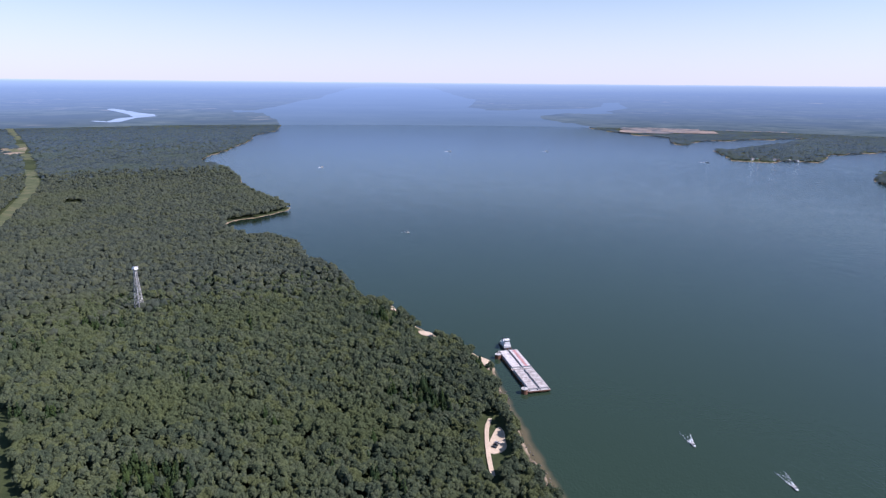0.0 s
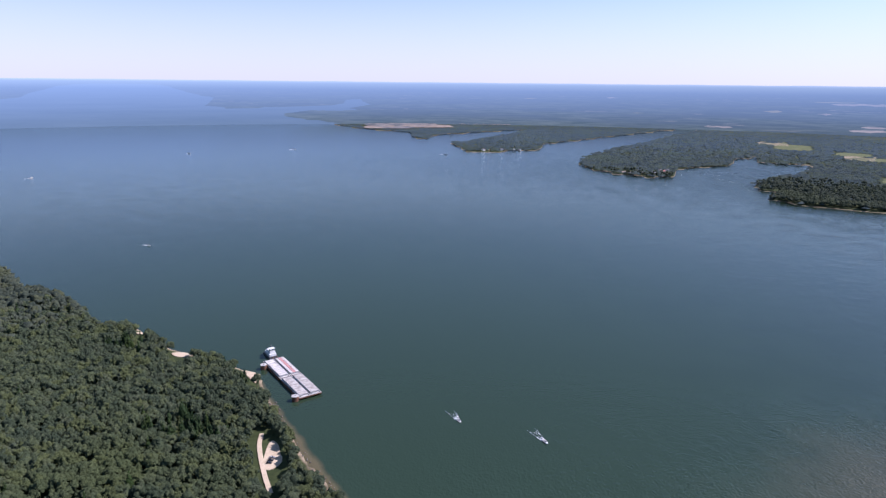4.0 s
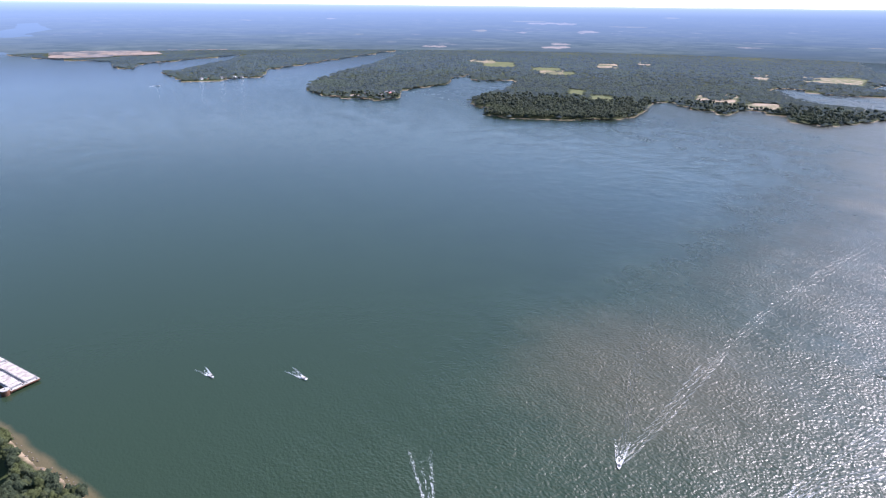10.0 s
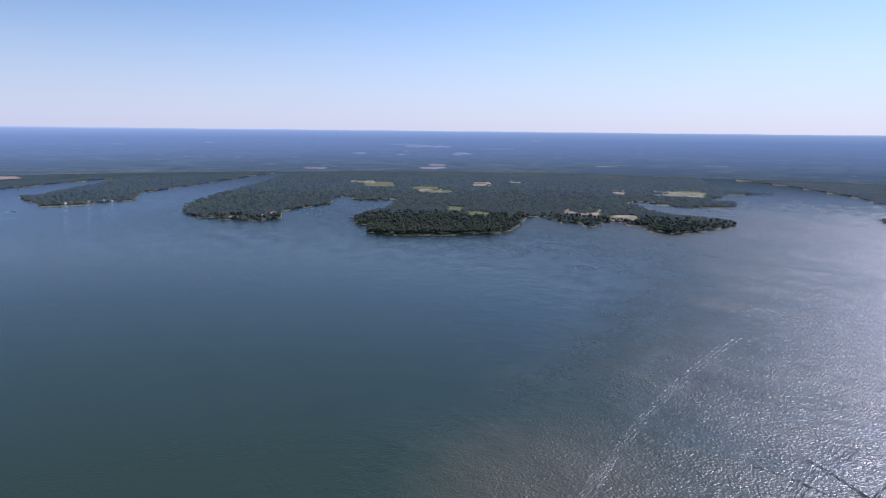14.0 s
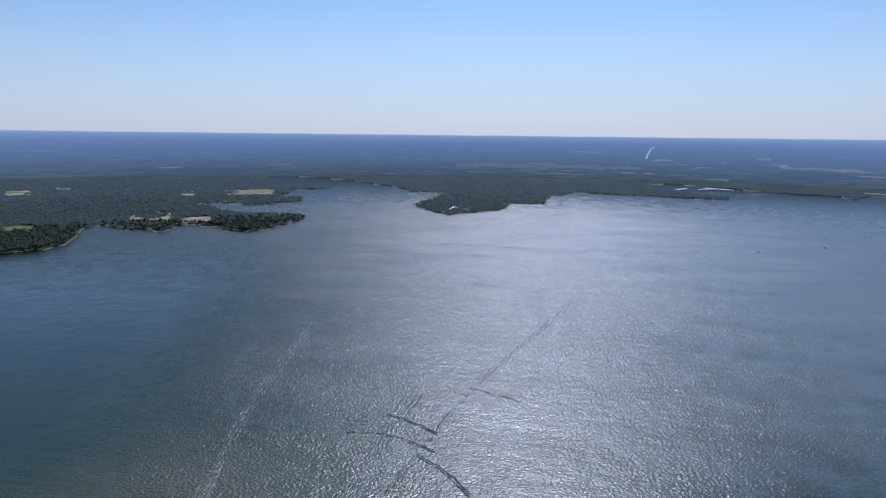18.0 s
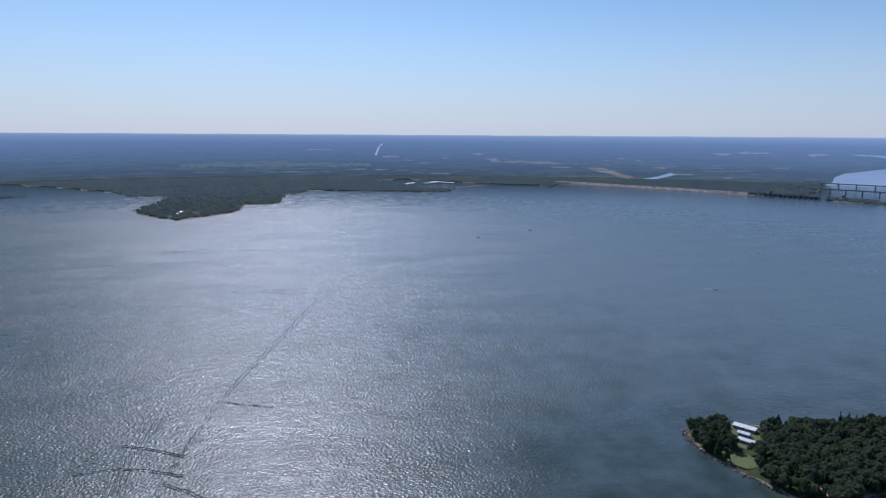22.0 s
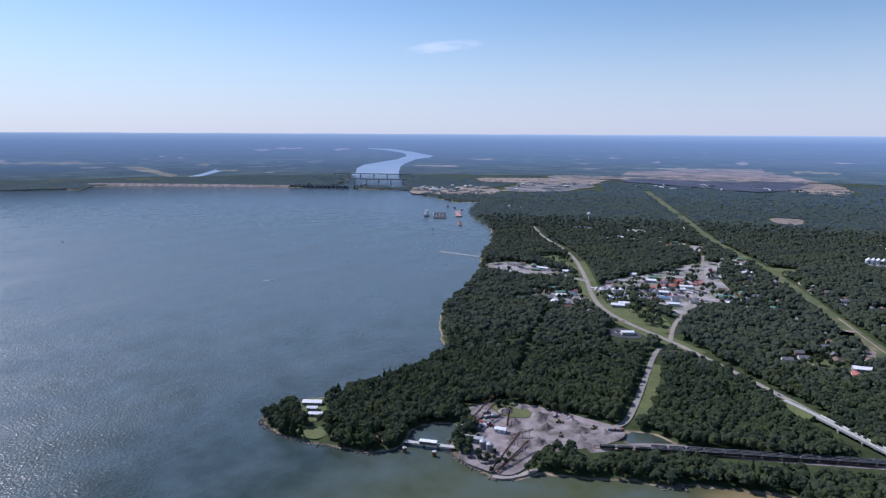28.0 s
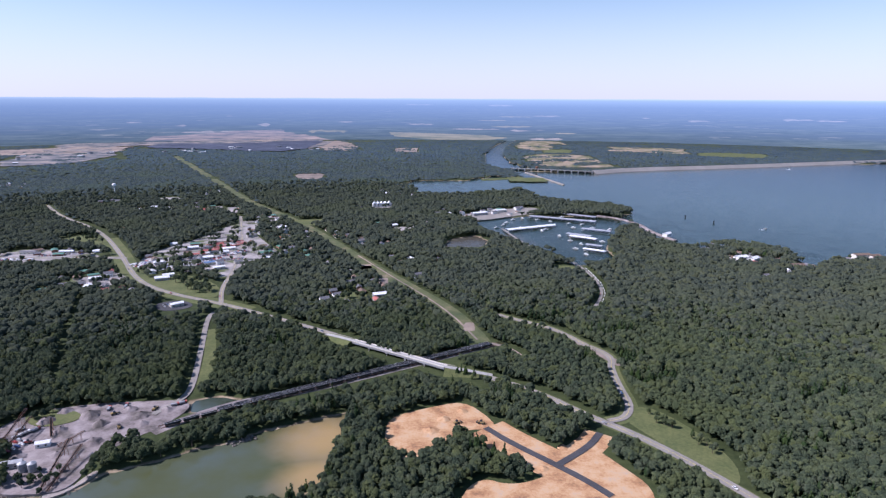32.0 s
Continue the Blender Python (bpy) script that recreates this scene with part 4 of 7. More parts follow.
PALE_NORTHWEST = [(284.0, 284.9, 9.29, 11.22), (285.0, 286.2, 7.39, 8.79), (285.4, 290.9, 7.01, 7.59), (288.9, 293.3, 6.77, 7.18), (299.3, 300.5, 6.01, 6.59), (300.8, 302.7, 5.17, 5.51), (304.0, 305.4, 10.77, 13.31), (305.7, 308.2, 11.54, 14.53), (297.9, 298.6, 7.82, 8.4), (304.7, 305.7, 4.92, 5.07), (291.0, 293.4, 40.46, 47.31), (322.6, 324.9, 7.37, 7.88), (317.7, 321.8, 5.74, 6.16), (296.5, 297.0, 8.42, 9.08), (281.2, 281.7, 7.92, 8.26), (279.1, 279.8, 6.46, 6.79), (310.7, 312.2, 10.92, 13.57)]
PALE_NORTH = [(348.9, 352.3, 5.61, 6.22), (338.6, 343.1, 5.69, 6.18), (5.6, 8.5, 10.34, 11.37), (8.5, 10.9, 10.81, 11.93), (4.9, 8.5, 6.69, 7.26), (6.6, 8.3, 5.9, 6.34), (3.4, 6.3, 8.69, 9.15), (1.4, 5.8, 6.15, 6.5), (10.5, 12.4, 5.52, 5.8), (8.3, 11.2, 4.65, 5.0), (4.6, 6.8, 25.56, 32.85), (357.4, 359.9, 28.37, 33.96), (357.4, 359.9, 7.27, 7.77), (344.7, 345.8, 6.91, 8.01), (351.5, 353.0, 7.93, 8.51), (334.6, 335.8, 8.18, 8.75), (338.2, 339.1, 6.96, 7.69), (28.3, 30.5, 10.25, 11.8), (30.6, 32.7, 10.28, 11.14), (21.3, 23.1, 9.22, 9.98), (342.2, 342.8, 10.75, 11.43), (17.7, 18.4, 10.46, 11.11)]
# far waters and fields glow like the backdrop, with the same painted haze
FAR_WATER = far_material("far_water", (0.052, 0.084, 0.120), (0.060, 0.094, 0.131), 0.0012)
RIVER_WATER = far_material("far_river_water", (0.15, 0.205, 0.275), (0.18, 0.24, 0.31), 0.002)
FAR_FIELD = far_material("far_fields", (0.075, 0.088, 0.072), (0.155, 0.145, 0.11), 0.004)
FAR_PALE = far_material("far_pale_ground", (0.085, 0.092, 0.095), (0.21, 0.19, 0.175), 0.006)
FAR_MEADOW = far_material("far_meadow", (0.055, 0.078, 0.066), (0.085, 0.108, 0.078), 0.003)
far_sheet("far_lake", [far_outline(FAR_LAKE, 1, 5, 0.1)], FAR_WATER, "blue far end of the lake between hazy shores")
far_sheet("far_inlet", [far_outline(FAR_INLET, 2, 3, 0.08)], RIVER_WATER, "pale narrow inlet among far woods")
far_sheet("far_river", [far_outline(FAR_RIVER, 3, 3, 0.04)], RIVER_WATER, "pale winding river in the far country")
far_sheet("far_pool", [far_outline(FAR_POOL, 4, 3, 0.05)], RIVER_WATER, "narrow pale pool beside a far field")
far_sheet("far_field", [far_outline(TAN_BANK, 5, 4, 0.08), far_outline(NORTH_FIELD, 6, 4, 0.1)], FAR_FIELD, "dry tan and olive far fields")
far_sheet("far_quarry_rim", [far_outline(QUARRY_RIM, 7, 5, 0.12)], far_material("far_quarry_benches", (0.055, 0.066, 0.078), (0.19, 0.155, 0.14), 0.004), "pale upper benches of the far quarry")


def ragged(rows, seed):
    """Strips with uneven ends and broken edges, from rows of two headings and two distances."""
    r = random.Random(seed)
    out = []
    for h0, h1, d0, d1 in rows:
        n = max(3, int((h1 - h0) / 0.35))
        near = [(h0 + (h1 - h0) * k / n, d0 + (d1 - d0) * (r.uniform(0.0, 0.42) if 0 < k < n else 0.48)) for k in range(n + 1)]
        back = [(h0 + (h1 - h0) * k / n, d1 - (d1 - d0) * (r.uniform(0.0, 0.42) if 0 < k < n else 0.48)) for k in range(n, -1, -1)]
        out.append(near + back)
    return out


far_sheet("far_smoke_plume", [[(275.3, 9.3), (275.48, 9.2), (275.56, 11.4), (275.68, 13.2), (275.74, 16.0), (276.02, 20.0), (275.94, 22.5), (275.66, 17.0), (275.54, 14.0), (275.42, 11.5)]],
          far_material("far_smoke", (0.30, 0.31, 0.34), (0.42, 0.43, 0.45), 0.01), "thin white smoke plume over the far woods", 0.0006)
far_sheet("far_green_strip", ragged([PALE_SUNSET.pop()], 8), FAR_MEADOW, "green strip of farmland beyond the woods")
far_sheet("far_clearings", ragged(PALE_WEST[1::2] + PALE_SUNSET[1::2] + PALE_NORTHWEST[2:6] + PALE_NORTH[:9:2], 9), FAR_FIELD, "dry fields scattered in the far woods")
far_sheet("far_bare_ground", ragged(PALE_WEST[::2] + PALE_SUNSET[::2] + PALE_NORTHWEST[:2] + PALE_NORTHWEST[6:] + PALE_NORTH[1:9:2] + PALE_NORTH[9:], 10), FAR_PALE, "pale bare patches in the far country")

# ---- roads, yards and fields, lying just over the ground ----


def rounded(line, passes=2):
    p = [np.array(q, float) for q in line]
    for _ in range(passes):
        o = [p[0]]
        for a, b in zip(p, p[1:]):
            o += [a * 0.75 + b * 0.25, a * 0.25 + b * 0.75]
        p = o + [p[-1]]
    return p


def ribbon(line, width, z, thick=0.25):
    """A strip along a line, with a kerb's thickness."""
    p = rounded(line)
    v, fc = [], []
    for i, q in enumerate(p):
        d = p[min(i + 1, len(p) - 1)] - p[max(i - 1, 0)]
        n = np.array((-d[1], d[0])) / max(np.hypot(*d), 1e-6) * width / 2
        for e, zz in ((q + n, z), (q - n, z), (q + n, z - thick), (q - n, z - thick)):
            v.append((e[0], e[1], zz))
    for i in range(len(p) - 1):
        a, b = i * 4, i * 4 + 4
        fc += [(a, a + 1, b + 1, b), (a + 2, a, b, b + 2), (a + 1, a + 3, b + 3, b + 1)]
    return v, fc


def slab(poly, z, drop=0.6):
    n = len(poly)
    v = [(p[0], p[1], z) for p in poly] + [(p[0], p[1], z - drop) for p in poly]
    fc = [tuple(range(n))] + [(i, i + n, (i + 1) % n + n, (i + 1) % n) for i in range(n)]
    return v, fc


def smooth_ring(poly):
    p = [np.array(q, float) for q in poly]
    for _ in range(2):
        o = []
        for a, b in zip(p, p[1:] + p[:1]):
            o += [a * 0.75 + b * 0.25, a * 0.25 + b * 0.75]
        p = o
    return p


def lay(name, data, mat, label, category, kind="structure"):
    me = mesh_from(name, data[0], data[1], mat)
    b = bmesh.new()
    b.from_mesh(me)
    bmesh.ops.recalc_face_normals(b, faces=b.faces)
    if sum(q.normal.z * q.calc_area() for q in b.faces) < 0:
        bmesh.ops.reverse_faces(b, faces=b.faces)
    bmesh.ops.triangulate(b, faces=[q for q in b.faces if len(q.verts) > 4])
    b.to_mesh(me)
    b.free()
    return tagged(new(name, me), label, category, kind=kind)


def level_at(pts):
    pts = np.asarray(pts, float)
    return np.maximum(height(pts, np.maximum(land_distance(pts), 12)), LEVEL)


STRIP_LOOK = {"south_verge": (GRASS, "mown grass verge beside the highway"), "lake_verge": (GRASS, "grass verge beside the lake road"),
              "power_line_north": (BRUSH, "mown grass strip under a power line"), "power_line_south": (BRUSH, "mown grass strip under a power line"),
              "highway_verge": (GRASS, "mown grass verge beside the highway"), "rail_bed": (GRAVEL, "grey ballast bed of the railway"),
              "pit_verge": (GRASS, "grass verge beside the yard road")}
def draped(poly, cells=26):
    """A far patch that follows the rolling ground: a sheet of small cells inside an outline."""
    p = np.asarray(poly, float)
    lo, hi = p.min(0), p.max(0)
    step = max((hi - lo).max() / cells, 8.0)
    nx, ny = int((hi[0] - lo[0]) / step) + 2, int((hi[1] - lo[1]) / step) + 2
    gx_, gy_ = np.meshgrid(lo[0] + np.arange(nx) * step, lo[1] + np.arange(ny) * step, indexing="ij")
    g = np.stack([gx_.ravel(), gy_.ravel()], 1)
    z = level_at(g) + np.clip((np.hypot(g[:, 0], g[:, 1]) - 1500) / 700, 0.5, 4.0)
    ok = inside(g, p)
    v = [(a[0], a[1], b) for a, b in zip(g.tolist(), z.tolist())]
    f = []
    for i in range(nx - 1):
        for j in range(ny - 1):
            q = (i * ny + j, (i + 1) * ny + j, (i + 1) * ny + j + 1, i * ny + j + 1)
            n = [k for k in q if ok[k]]
            if len(n) > 2:
                f.append(tuple(n))
    return v, f


def spread(poly, top, drop):
    c = np.asarray(poly, float).mean(0)
    return draped(smooth_ring(poly)) if np.hypot(*c) > 1900 else slab(smooth_ring(poly), top, drop)


for name, (line, w) in STRIPS.items():
    v, fc = ribbon(line, w, 0)
    z = level_at([q[:2] for q in v[::4]]) + 0.15
    v = [(q[0], q[1], q[2] + z[i // 4]) for i, q in enumerate(v)]
    lay(name, (v, fc), STRIP_LOOK[name][0], STRIP_LOOK[name][1], "verge")
for i, (kind_name, p, mat) in enumerate(PATCHES):
    top = level_at(p).max() + 0.3
    lab = {"field": "dry tan farm field among woods", "meadow": "green meadow clearing among trees", "bare_ground": "bare pale sandy ground",
           "paved_ground": "grey paved yard among houses"}[kind_name]
    lay(kind_name, spread(p, top, 3.0), mat, lab, kind_name.replace("_", " "))
YARD_LABEL = {"graded_lot": "graded orange clay lot beside the new road", "graded_corner": "graded pale clay at the road fork", "orange_pit": "freshly graded orange clay building site", "stone_yard": "grey stone loading yard with gravel heaps",
              "quarry": "pale grey limestone quarry benches", "car_park": "dark asphalt car park", "town_ground": "worn grey paving of the small town", "spoil_bank": "tan spoil bank beside the quarry", "spoil_terrace": "tan spoil terrace behind the quarry"}
for i, (name, (p, mat)) in enumerate(YARDS.items()):
    top = level_at(p).max() + 0.25 + 0.012 * i
    lay(name, spread(p, top, 2.0), mat, YARD_LABEL.get(name, name.replace("_", " ") + " open ground by the road"), "yard")
for name, (line, w) in {"site_verge": (SITE_ROAD[0], 42), "branch_verge": (SITE_BRANCH[0], 28)}.items():
    lay(name, ribbon(line, w, LEVEL + (0.2 if w > 30 else 0.27)), CLAY, "bare orange clay beside the new road", "verge")
for i, (name, (line, w)) in enumerate(ROADS.items()):
    mat = ASPHALT if name.startswith("site") else SAND if name == "shore_road" else TAN if name in ("bypass", "spur") else WORN_ROAD
    lay(name, ribbon(line, w, LEVEL + 0.62 + 0.02 * i), mat, "dark new asphalt road" if mat is ASPHALT else "pale sandy track along the shore" if mat is SAND else "bare tan dirt track" if mat is TAN else "worn pale grey two-lane road", "road")
    if w >= 7:
        lay(name + "_stripe", ribbon(line, 0.35, LEVEL + 0.655 + 0.02 * i, 0.02), PAINT_LINE, "painted yellow centre line", "road marking")
# a flat dark sheet paints the shaded quarry wall
PIT_SHEET = draped(smooth_ring(QUARRY_FACE))
face = lay("quarry_face", ([(a, b, c + 1.5) for a, b, c in PIT_SHEET[0]], PIT_SHEET[1]), SHADED_ROCK, "quarry face, dark blue-grey from painted shade and haze", "quarry")

# ---- woods ----
ICO = bmesh.new()
bmesh.ops.create_icosphere(ICO, subdivisions=1, radius=1)
ICO_V = np.array([v.co for v in ICO.verts])
ICO_F = np.array([[v.index for v in f.verts] for f in ICO.faces])
ICO.free()
OCT_V = np.array([(1, 0, 0), (-1, 0, 0), (0, 1, 0), (0, -1, 0), (0, 0, 1), (0, 0, -1)], float)
OCT_F = np.array([(0, 2, 4), (2, 1, 4), (1, 3, 4), (3, 0, 4), (2, 0, 5), (1, 2, 5), (3, 1, 5), (0, 3, 5)])


def turned(v, r):
    q = Euler((r.uniform(0, 6.28), r.uniform(0, 6.28), r.uniform(0, 6.28))).to_matrix()
    return v @ np.array(q).T


def lit_side(v, f):
    """Leave out the undersides, which the canopy closes."""
    a, b, c = v[f[:, 0]], v[f[:, 1]], v[f[:, 2]]
    nrm = np.cross(b - a, c - a)
    up = nrm[:, 2] / (np.linalg.norm(nrm, axis=1) + 1e-9)
    f = f[(up > -0.22) & ((a + b + c)[:, 2] / 3 > 0.22)]
    used, back = np.unique(f, return_inverse=True)
    return v[used], back.reshape(-1, 3)


def crown(seed, clumps, pine=False, stemmed=True):
    """A crown about 2 wide and 1.7 high over its base, of one core and many jittered clumps of leaves."""
    r = np.random.RandomState(seed)
    vs, fs, n = [], [], 0

    def put(v, f, c, s):
        nonlocal n
        v = turned(v * r.uniform(0.75, 1.2, (len(v), 1)), r) * s + c
        vs.append(v)
        fs.append(f + n)
        n += len(v)
    put(ICO_V, ICO_F, np.array((0, 0, 0.78)), np.array((0.74, 0.74, 0.62)))
    for k in range(clumps):
        a = k * 2.4 + r.uniform(-0.5, 0.5)
        h = (k + 0.5) / clumps
        if pine:
            c = np.array((math.cos(a) * 0.65 * (1 - h), math.sin(a) * 0.65 * (1 - h), 0.2 + 1.7 * h))
            put(OCT_V, OCT_F, c, np.array((0.42, 0.42, 0.36)) * (1.15 - 0.6 * h))
        else:
            ring = math.sqrt(max(0.0, 1 - h * h)) * r.uniform(0.5, 0.78)
            c = np.array((math.cos(a) * ring, math.sin(a) * ring, 0.55 + 0.7 * h + r.uniform(-0.1, 0.1)))
            put(OCT_V, OCT_F, c, np.array((1, 1, 0.85)) * r.uniform(0.26, 0.46))
    v, f = lit_side(np.vstack(vs), np.vstack(fs))
    if not stemmed:
        return v, f
    stem = np.array([(0.05, 0, 0), (-0.03, 0.05, 0), (-0.03, -0.05, 0), (0.04, 0, 0.7), (-0.02, 0.04, 0.7), (-0.02, -0.04, 0.7)])
    side = np.array([(0, 1, 4), (0, 4, 3), (1, 2, 5), (1, 5, 4), (2, 0, 3), (2, 3, 5)])
    return np.vstack([v, stem]), np.vstack([f, side + len(v)])


def small_crown(seed):
    """A middling far crown: an uneven core with two lumps of leaves."""
    r = np.random.RandomState(seed)
    v = turned(ICO_V * r.uniform(0.72, 1.22, (12, 1)), r) * np.array((0.92, 0.92, 0.72)) + np.array((0, 0, 0.8))
    vs, fs, n = [v], [ICO_F], 12
    for k in range(2):
        a = r.uniform(0, 6.28)
        vs.append(turned(OCT_V * r.uniform(0.8, 1.2, (6, 1)), r) * 0.5 + np.array((math.cos(a) * 0.55, math.sin(a) * 0.55, r.uniform(0.8, 1.3))))
        fs.append(OCT_F + n)
        n += 6
    return lit_side(np.vstack(vs), np.vstack(fs))


def clump(seed):
    """A low group of far crowns: three uneven lumps."""
    r = np.random.RandomState(seed)
    vs, fs, n = [], [], 0
    for k in range(2):
        v = OCT_V * r.uniform(0.8, 1.25, (6, 1))
        v = np.array(Matrix.Rotation(r.uniform(0, 6.28), 3, "Z")) @ v.T
        v = v.T * np.array((0.70, 0.70, 0.60)) + np.array((r.uniform(-0.5, 0.5), r.uniform(-0.5, 0.5), r.uniform(0.35, 0.6)))
        vs.append(v)
        fs.append(OCT_F[:4] + n)
        fs.append(OCT_F[4:] + n)
        n += 6
    return lit_side(np.vstack(vs), np.vstack(fs))


def wood(name, pts, base, templates, radius, tall, mat, label, seed, flat=0.6):
    """One mesh of many crowns."""
    r = np.random.RandomState(seed)
    which = r.randint(0, len(templates), len(pts))
    turn = r.uniform(0, 6.283, len(pts))
    wide = radius * r.uniform(0.6, 1.35, len(pts))
    high = tall * (0.7 + 0.3 * wide / radius) * r.uniform(0.9, 1.1, len(pts))
    high = high * (1 + 0.15 * wave(pts, 55, seed + 50))
    high = high * np.clip((RIM - 200 - np.hypot(pts[:, 0], pts[:, 1])) / 900, 0.3, 1)
    cos, sin = np.cos(turn), np.sin(turn)
    vs, fs, n = [], [], 0
    for k, (tv, tf) in enumerate(templates):
        s = np.where(which == k)[0]
        if not len(s):
            continue
        x = pts[s, 0, None] + wide[s, None] * (cos[s, None] * tv[:, 0] - sin[s, None] * tv[:, 1])
        y = pts[s, 1, None] + wide[s, None] * (sin[s, None] * tv[:, 0] + cos[s, None] * tv[:, 1])
        z = base[s, None] + high[s, None] * np.sign(tv[:, 2]) * (np.abs(tv[:, 2]) / 1.6) ** flat
        vs.append(np.stack([x, y, z], -1).reshape(-1, 3))
        fs.append((tf[None] + (n + np.arange(len(s)) * len(tv))[:, None, None]).reshape(-1, 3))
        n += len(s) * len(tv)
    ob = new(name, tri_mesh(name, np.vstack(vs), np.vstack(fs), mat))
    ob.data.polygons.foreach_set("use_smooth", np.ones(len(ob.data.polygons), bool))
    return tagged(ob, label, "forest", kind="stuff")


def scatter(r0, r1, step, seed, margin, shore_gap, fade=(0, 0), lo=128.0, hi=402.0):
    r = np.random.RandomState(seed)
    g = np.arange(-r1, r1, step)
    x, y = np.meshgrid(g, g)
    p = np.stack([x.ravel(), y.ravel()], 1)
    d = np.hypot(p[:, 0], p[:, 1])
    head = np.degrees(np.arctan2(p[:, 0], p[:, 1])) % 360
    head = np.where(head < 60, head + 360, head)
    p = p[(d >= r0) & (d < r1) & (head > lo) & (head < hi)]
    p = p + r.uniform(-0.42, 0.42, p.shape) * step
    # neighbouring kinds of wood mingle where they meet
    d = np.hypot(p[:, 0], p[:, 1])
    luck = r.uniform(0, 1, len(p))
    p = p[(luck <= (d - r0) / max(fade[0], 1)) & (luck <= (r1 - d) / max(fade[1], 1))]
    land = land_distance(p)
    k = land > shore_gap
    p, land = p[k], land[k]
    k = ~open_ground(p, margin)
    p, land = p[k], land[k]
    return p, height(p, land) - 0.4


NEAR = [crown(i, 14, False, False) for i in range(8)]
NEAR_PINE = [crown(40 + i, 8, True) for i in range(3)]
MID = [small_crown(20 + i) for i in range(10)]
FAR = [clump(60 + i) for i in range(6)]
p, z = scatter(250, 960, 6.4, 3, 6.5, 4.0, (0, 180))
pine = wave(p, 130, 31) + 0.5 * wave(p, 25, 32) > 1.05
south = p[:, 1] < 0
for sel, nm, lab in ((south & ~pine, "south_woods", "dense green broadleaf forest on the lake's bank"), (~south & ~pine, "north_woods", "dense green broadleaf forest round the bay and roads")):
    wood(nm, p[sel], z[sel], NEAR, 5.0, 12.5, LEAF, lab, 4, 0.75)
wood("pine_woods", p[pine], z[pine], NEAR_PINE, 3.1, 12.5, PINE, "dark green pines scattered in the woods", 5, 1.0)
p, z = scatter(780, 2300, 7.2, 6, 7.0, 5.0, (180, 600))
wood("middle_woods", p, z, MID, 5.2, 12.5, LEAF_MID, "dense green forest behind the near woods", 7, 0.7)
p, z = scatter(1700, 3300, 15.5, 18, 9.0, 3.5, (600, 700))
wood("hazy_woods", p, z, FAR, 11.0, 11.5, LEAF_HAZY, "middle-distance forest, bluish green from painted haze", 19, 0.9)
p, z = scatter(2600, 4585, 19.5, 8, 10.0, 2.5, (700, 0))
wood("far_woods", p, z, FAR, 13.0, 10.5, LEAF_FAR_HAZY, "far forest on the low shores with painted blue haze", 9, 1.0)

# ---- things on the lake ----


def boxes(name, rows, mat, parent, label="", bevel=0.0):
    bm = bmesh.new()
    for q in rows:
        box(bm, *q, bevel=bevel)
    return part(name, bm, mat, parent, label)


def rods(name, rows, r, mat, parent, label="", seg=5):
    bm = bmesh.new()
    for a, b in rows:
        rod(bm, a, b, r, seg)
    return part(name, bm, mat, parent, label)


def hull(bm, length, width, z0, z1, bow=0.3, rake=0.5, stern=0.85):
    """A boat's hull along x, bow at +x."""
    st = [(-length / 2, width / 2 * stern, z0 + 0.1 * (z1 - z0)), (-length / 4, width / 2, z0), (length * 0.1, width / 2, z0), (length * 0.32, width / 2 * 0.8, z0 + 0.15 * (z1 - z0)),
          (length / 2, width / 2 * bow * 0.3, z0 + 0.75 * (z1 - z0))]
    rows = []
    for x, w, zb in st:
        rows.append([bm.verts.new(c) for c in ((x, -w * 0.55, zb), (x, -w, z1), (x, w, z1), (x, w * 0.55, zb))])
    for a, b in zip(rows, rows[1:]):
        for k in range(4):
            bm.faces.new((a[k], a[(k + 1) % 4], b[(k + 1) % 4], b[k]))
    bm.faces.new(rows[0])
    bm.faces.new(rows[-1][::-1])
    return bm


def barge(at, covers, label):
    """A hopper barge along x, 48 long and 11 wide; covers: one material for each cover panel row."""
    t = thing("barge", label, "barge", "moored barges", at=at)
    bm = bmesh.new()
    prof = [(-24, 1.6), (-20.5, -0.6), (20.5, -0.6), (24, 1.6), (24, 2.6), (-24, 2.6)]
    a = [bm.verts.new((x, -5.5, z)) for x, z in prof]
    b = [bm.verts.new((x, 5.5, z)) for x, z in prof]
    bm.faces.new(a)
    bm.faces.new(b[::-1])
    for i in range(6):
        bm.faces.new((a[i], a[(i + 1) % 6], b[(i + 1) % 6], b[i]))
    part("hull", bm, RUST, t, "dark rusty steel hull")
    boxes("deck", [(-23.8, -5.4, 2.6, 23.8, 5.4, 2.72)], CONCRETE, t, "pale grey deck")
    boxes("coaming", [(-21, -4.6, 2.72, 21, -4.35, 4.0), (-21, 4.35, 2.72, 21, 4.6, 4.0), (-21, -4.35, 2.72, -20.75, 4.35, 4.0), (20.75, -4.35, 2.72, 21, 4.35, 4.0)], GREY, t)
    n = 9
    for k in range(n):
        x0, x1 = -20.7 + 41.4 * k / n, -20.7 + 41.4 * (k + 1) / n - 0.6
        for side, mat in enumerate(covers):
            w0 = -4.35 + 8.7 * side / len(covers)
            w1 = -4.35 + 8.7 * (side + 1) / len(covers)
            bm = bmesh.new()
            box(bm, x0, w0 + 0.05, 3.5, x1, w1 - 0.05, 4.25, 0.15)
            part("cover_panel", bm, mat, t)
    for x in (-22.4, 22.4):
        for y in (-4, 4):
            boxes("timberhead", [(x - 0.3, y - 0.3, 2.72, x + 0.3, y + 0.3, 3.4)], DARK, t)
    return t


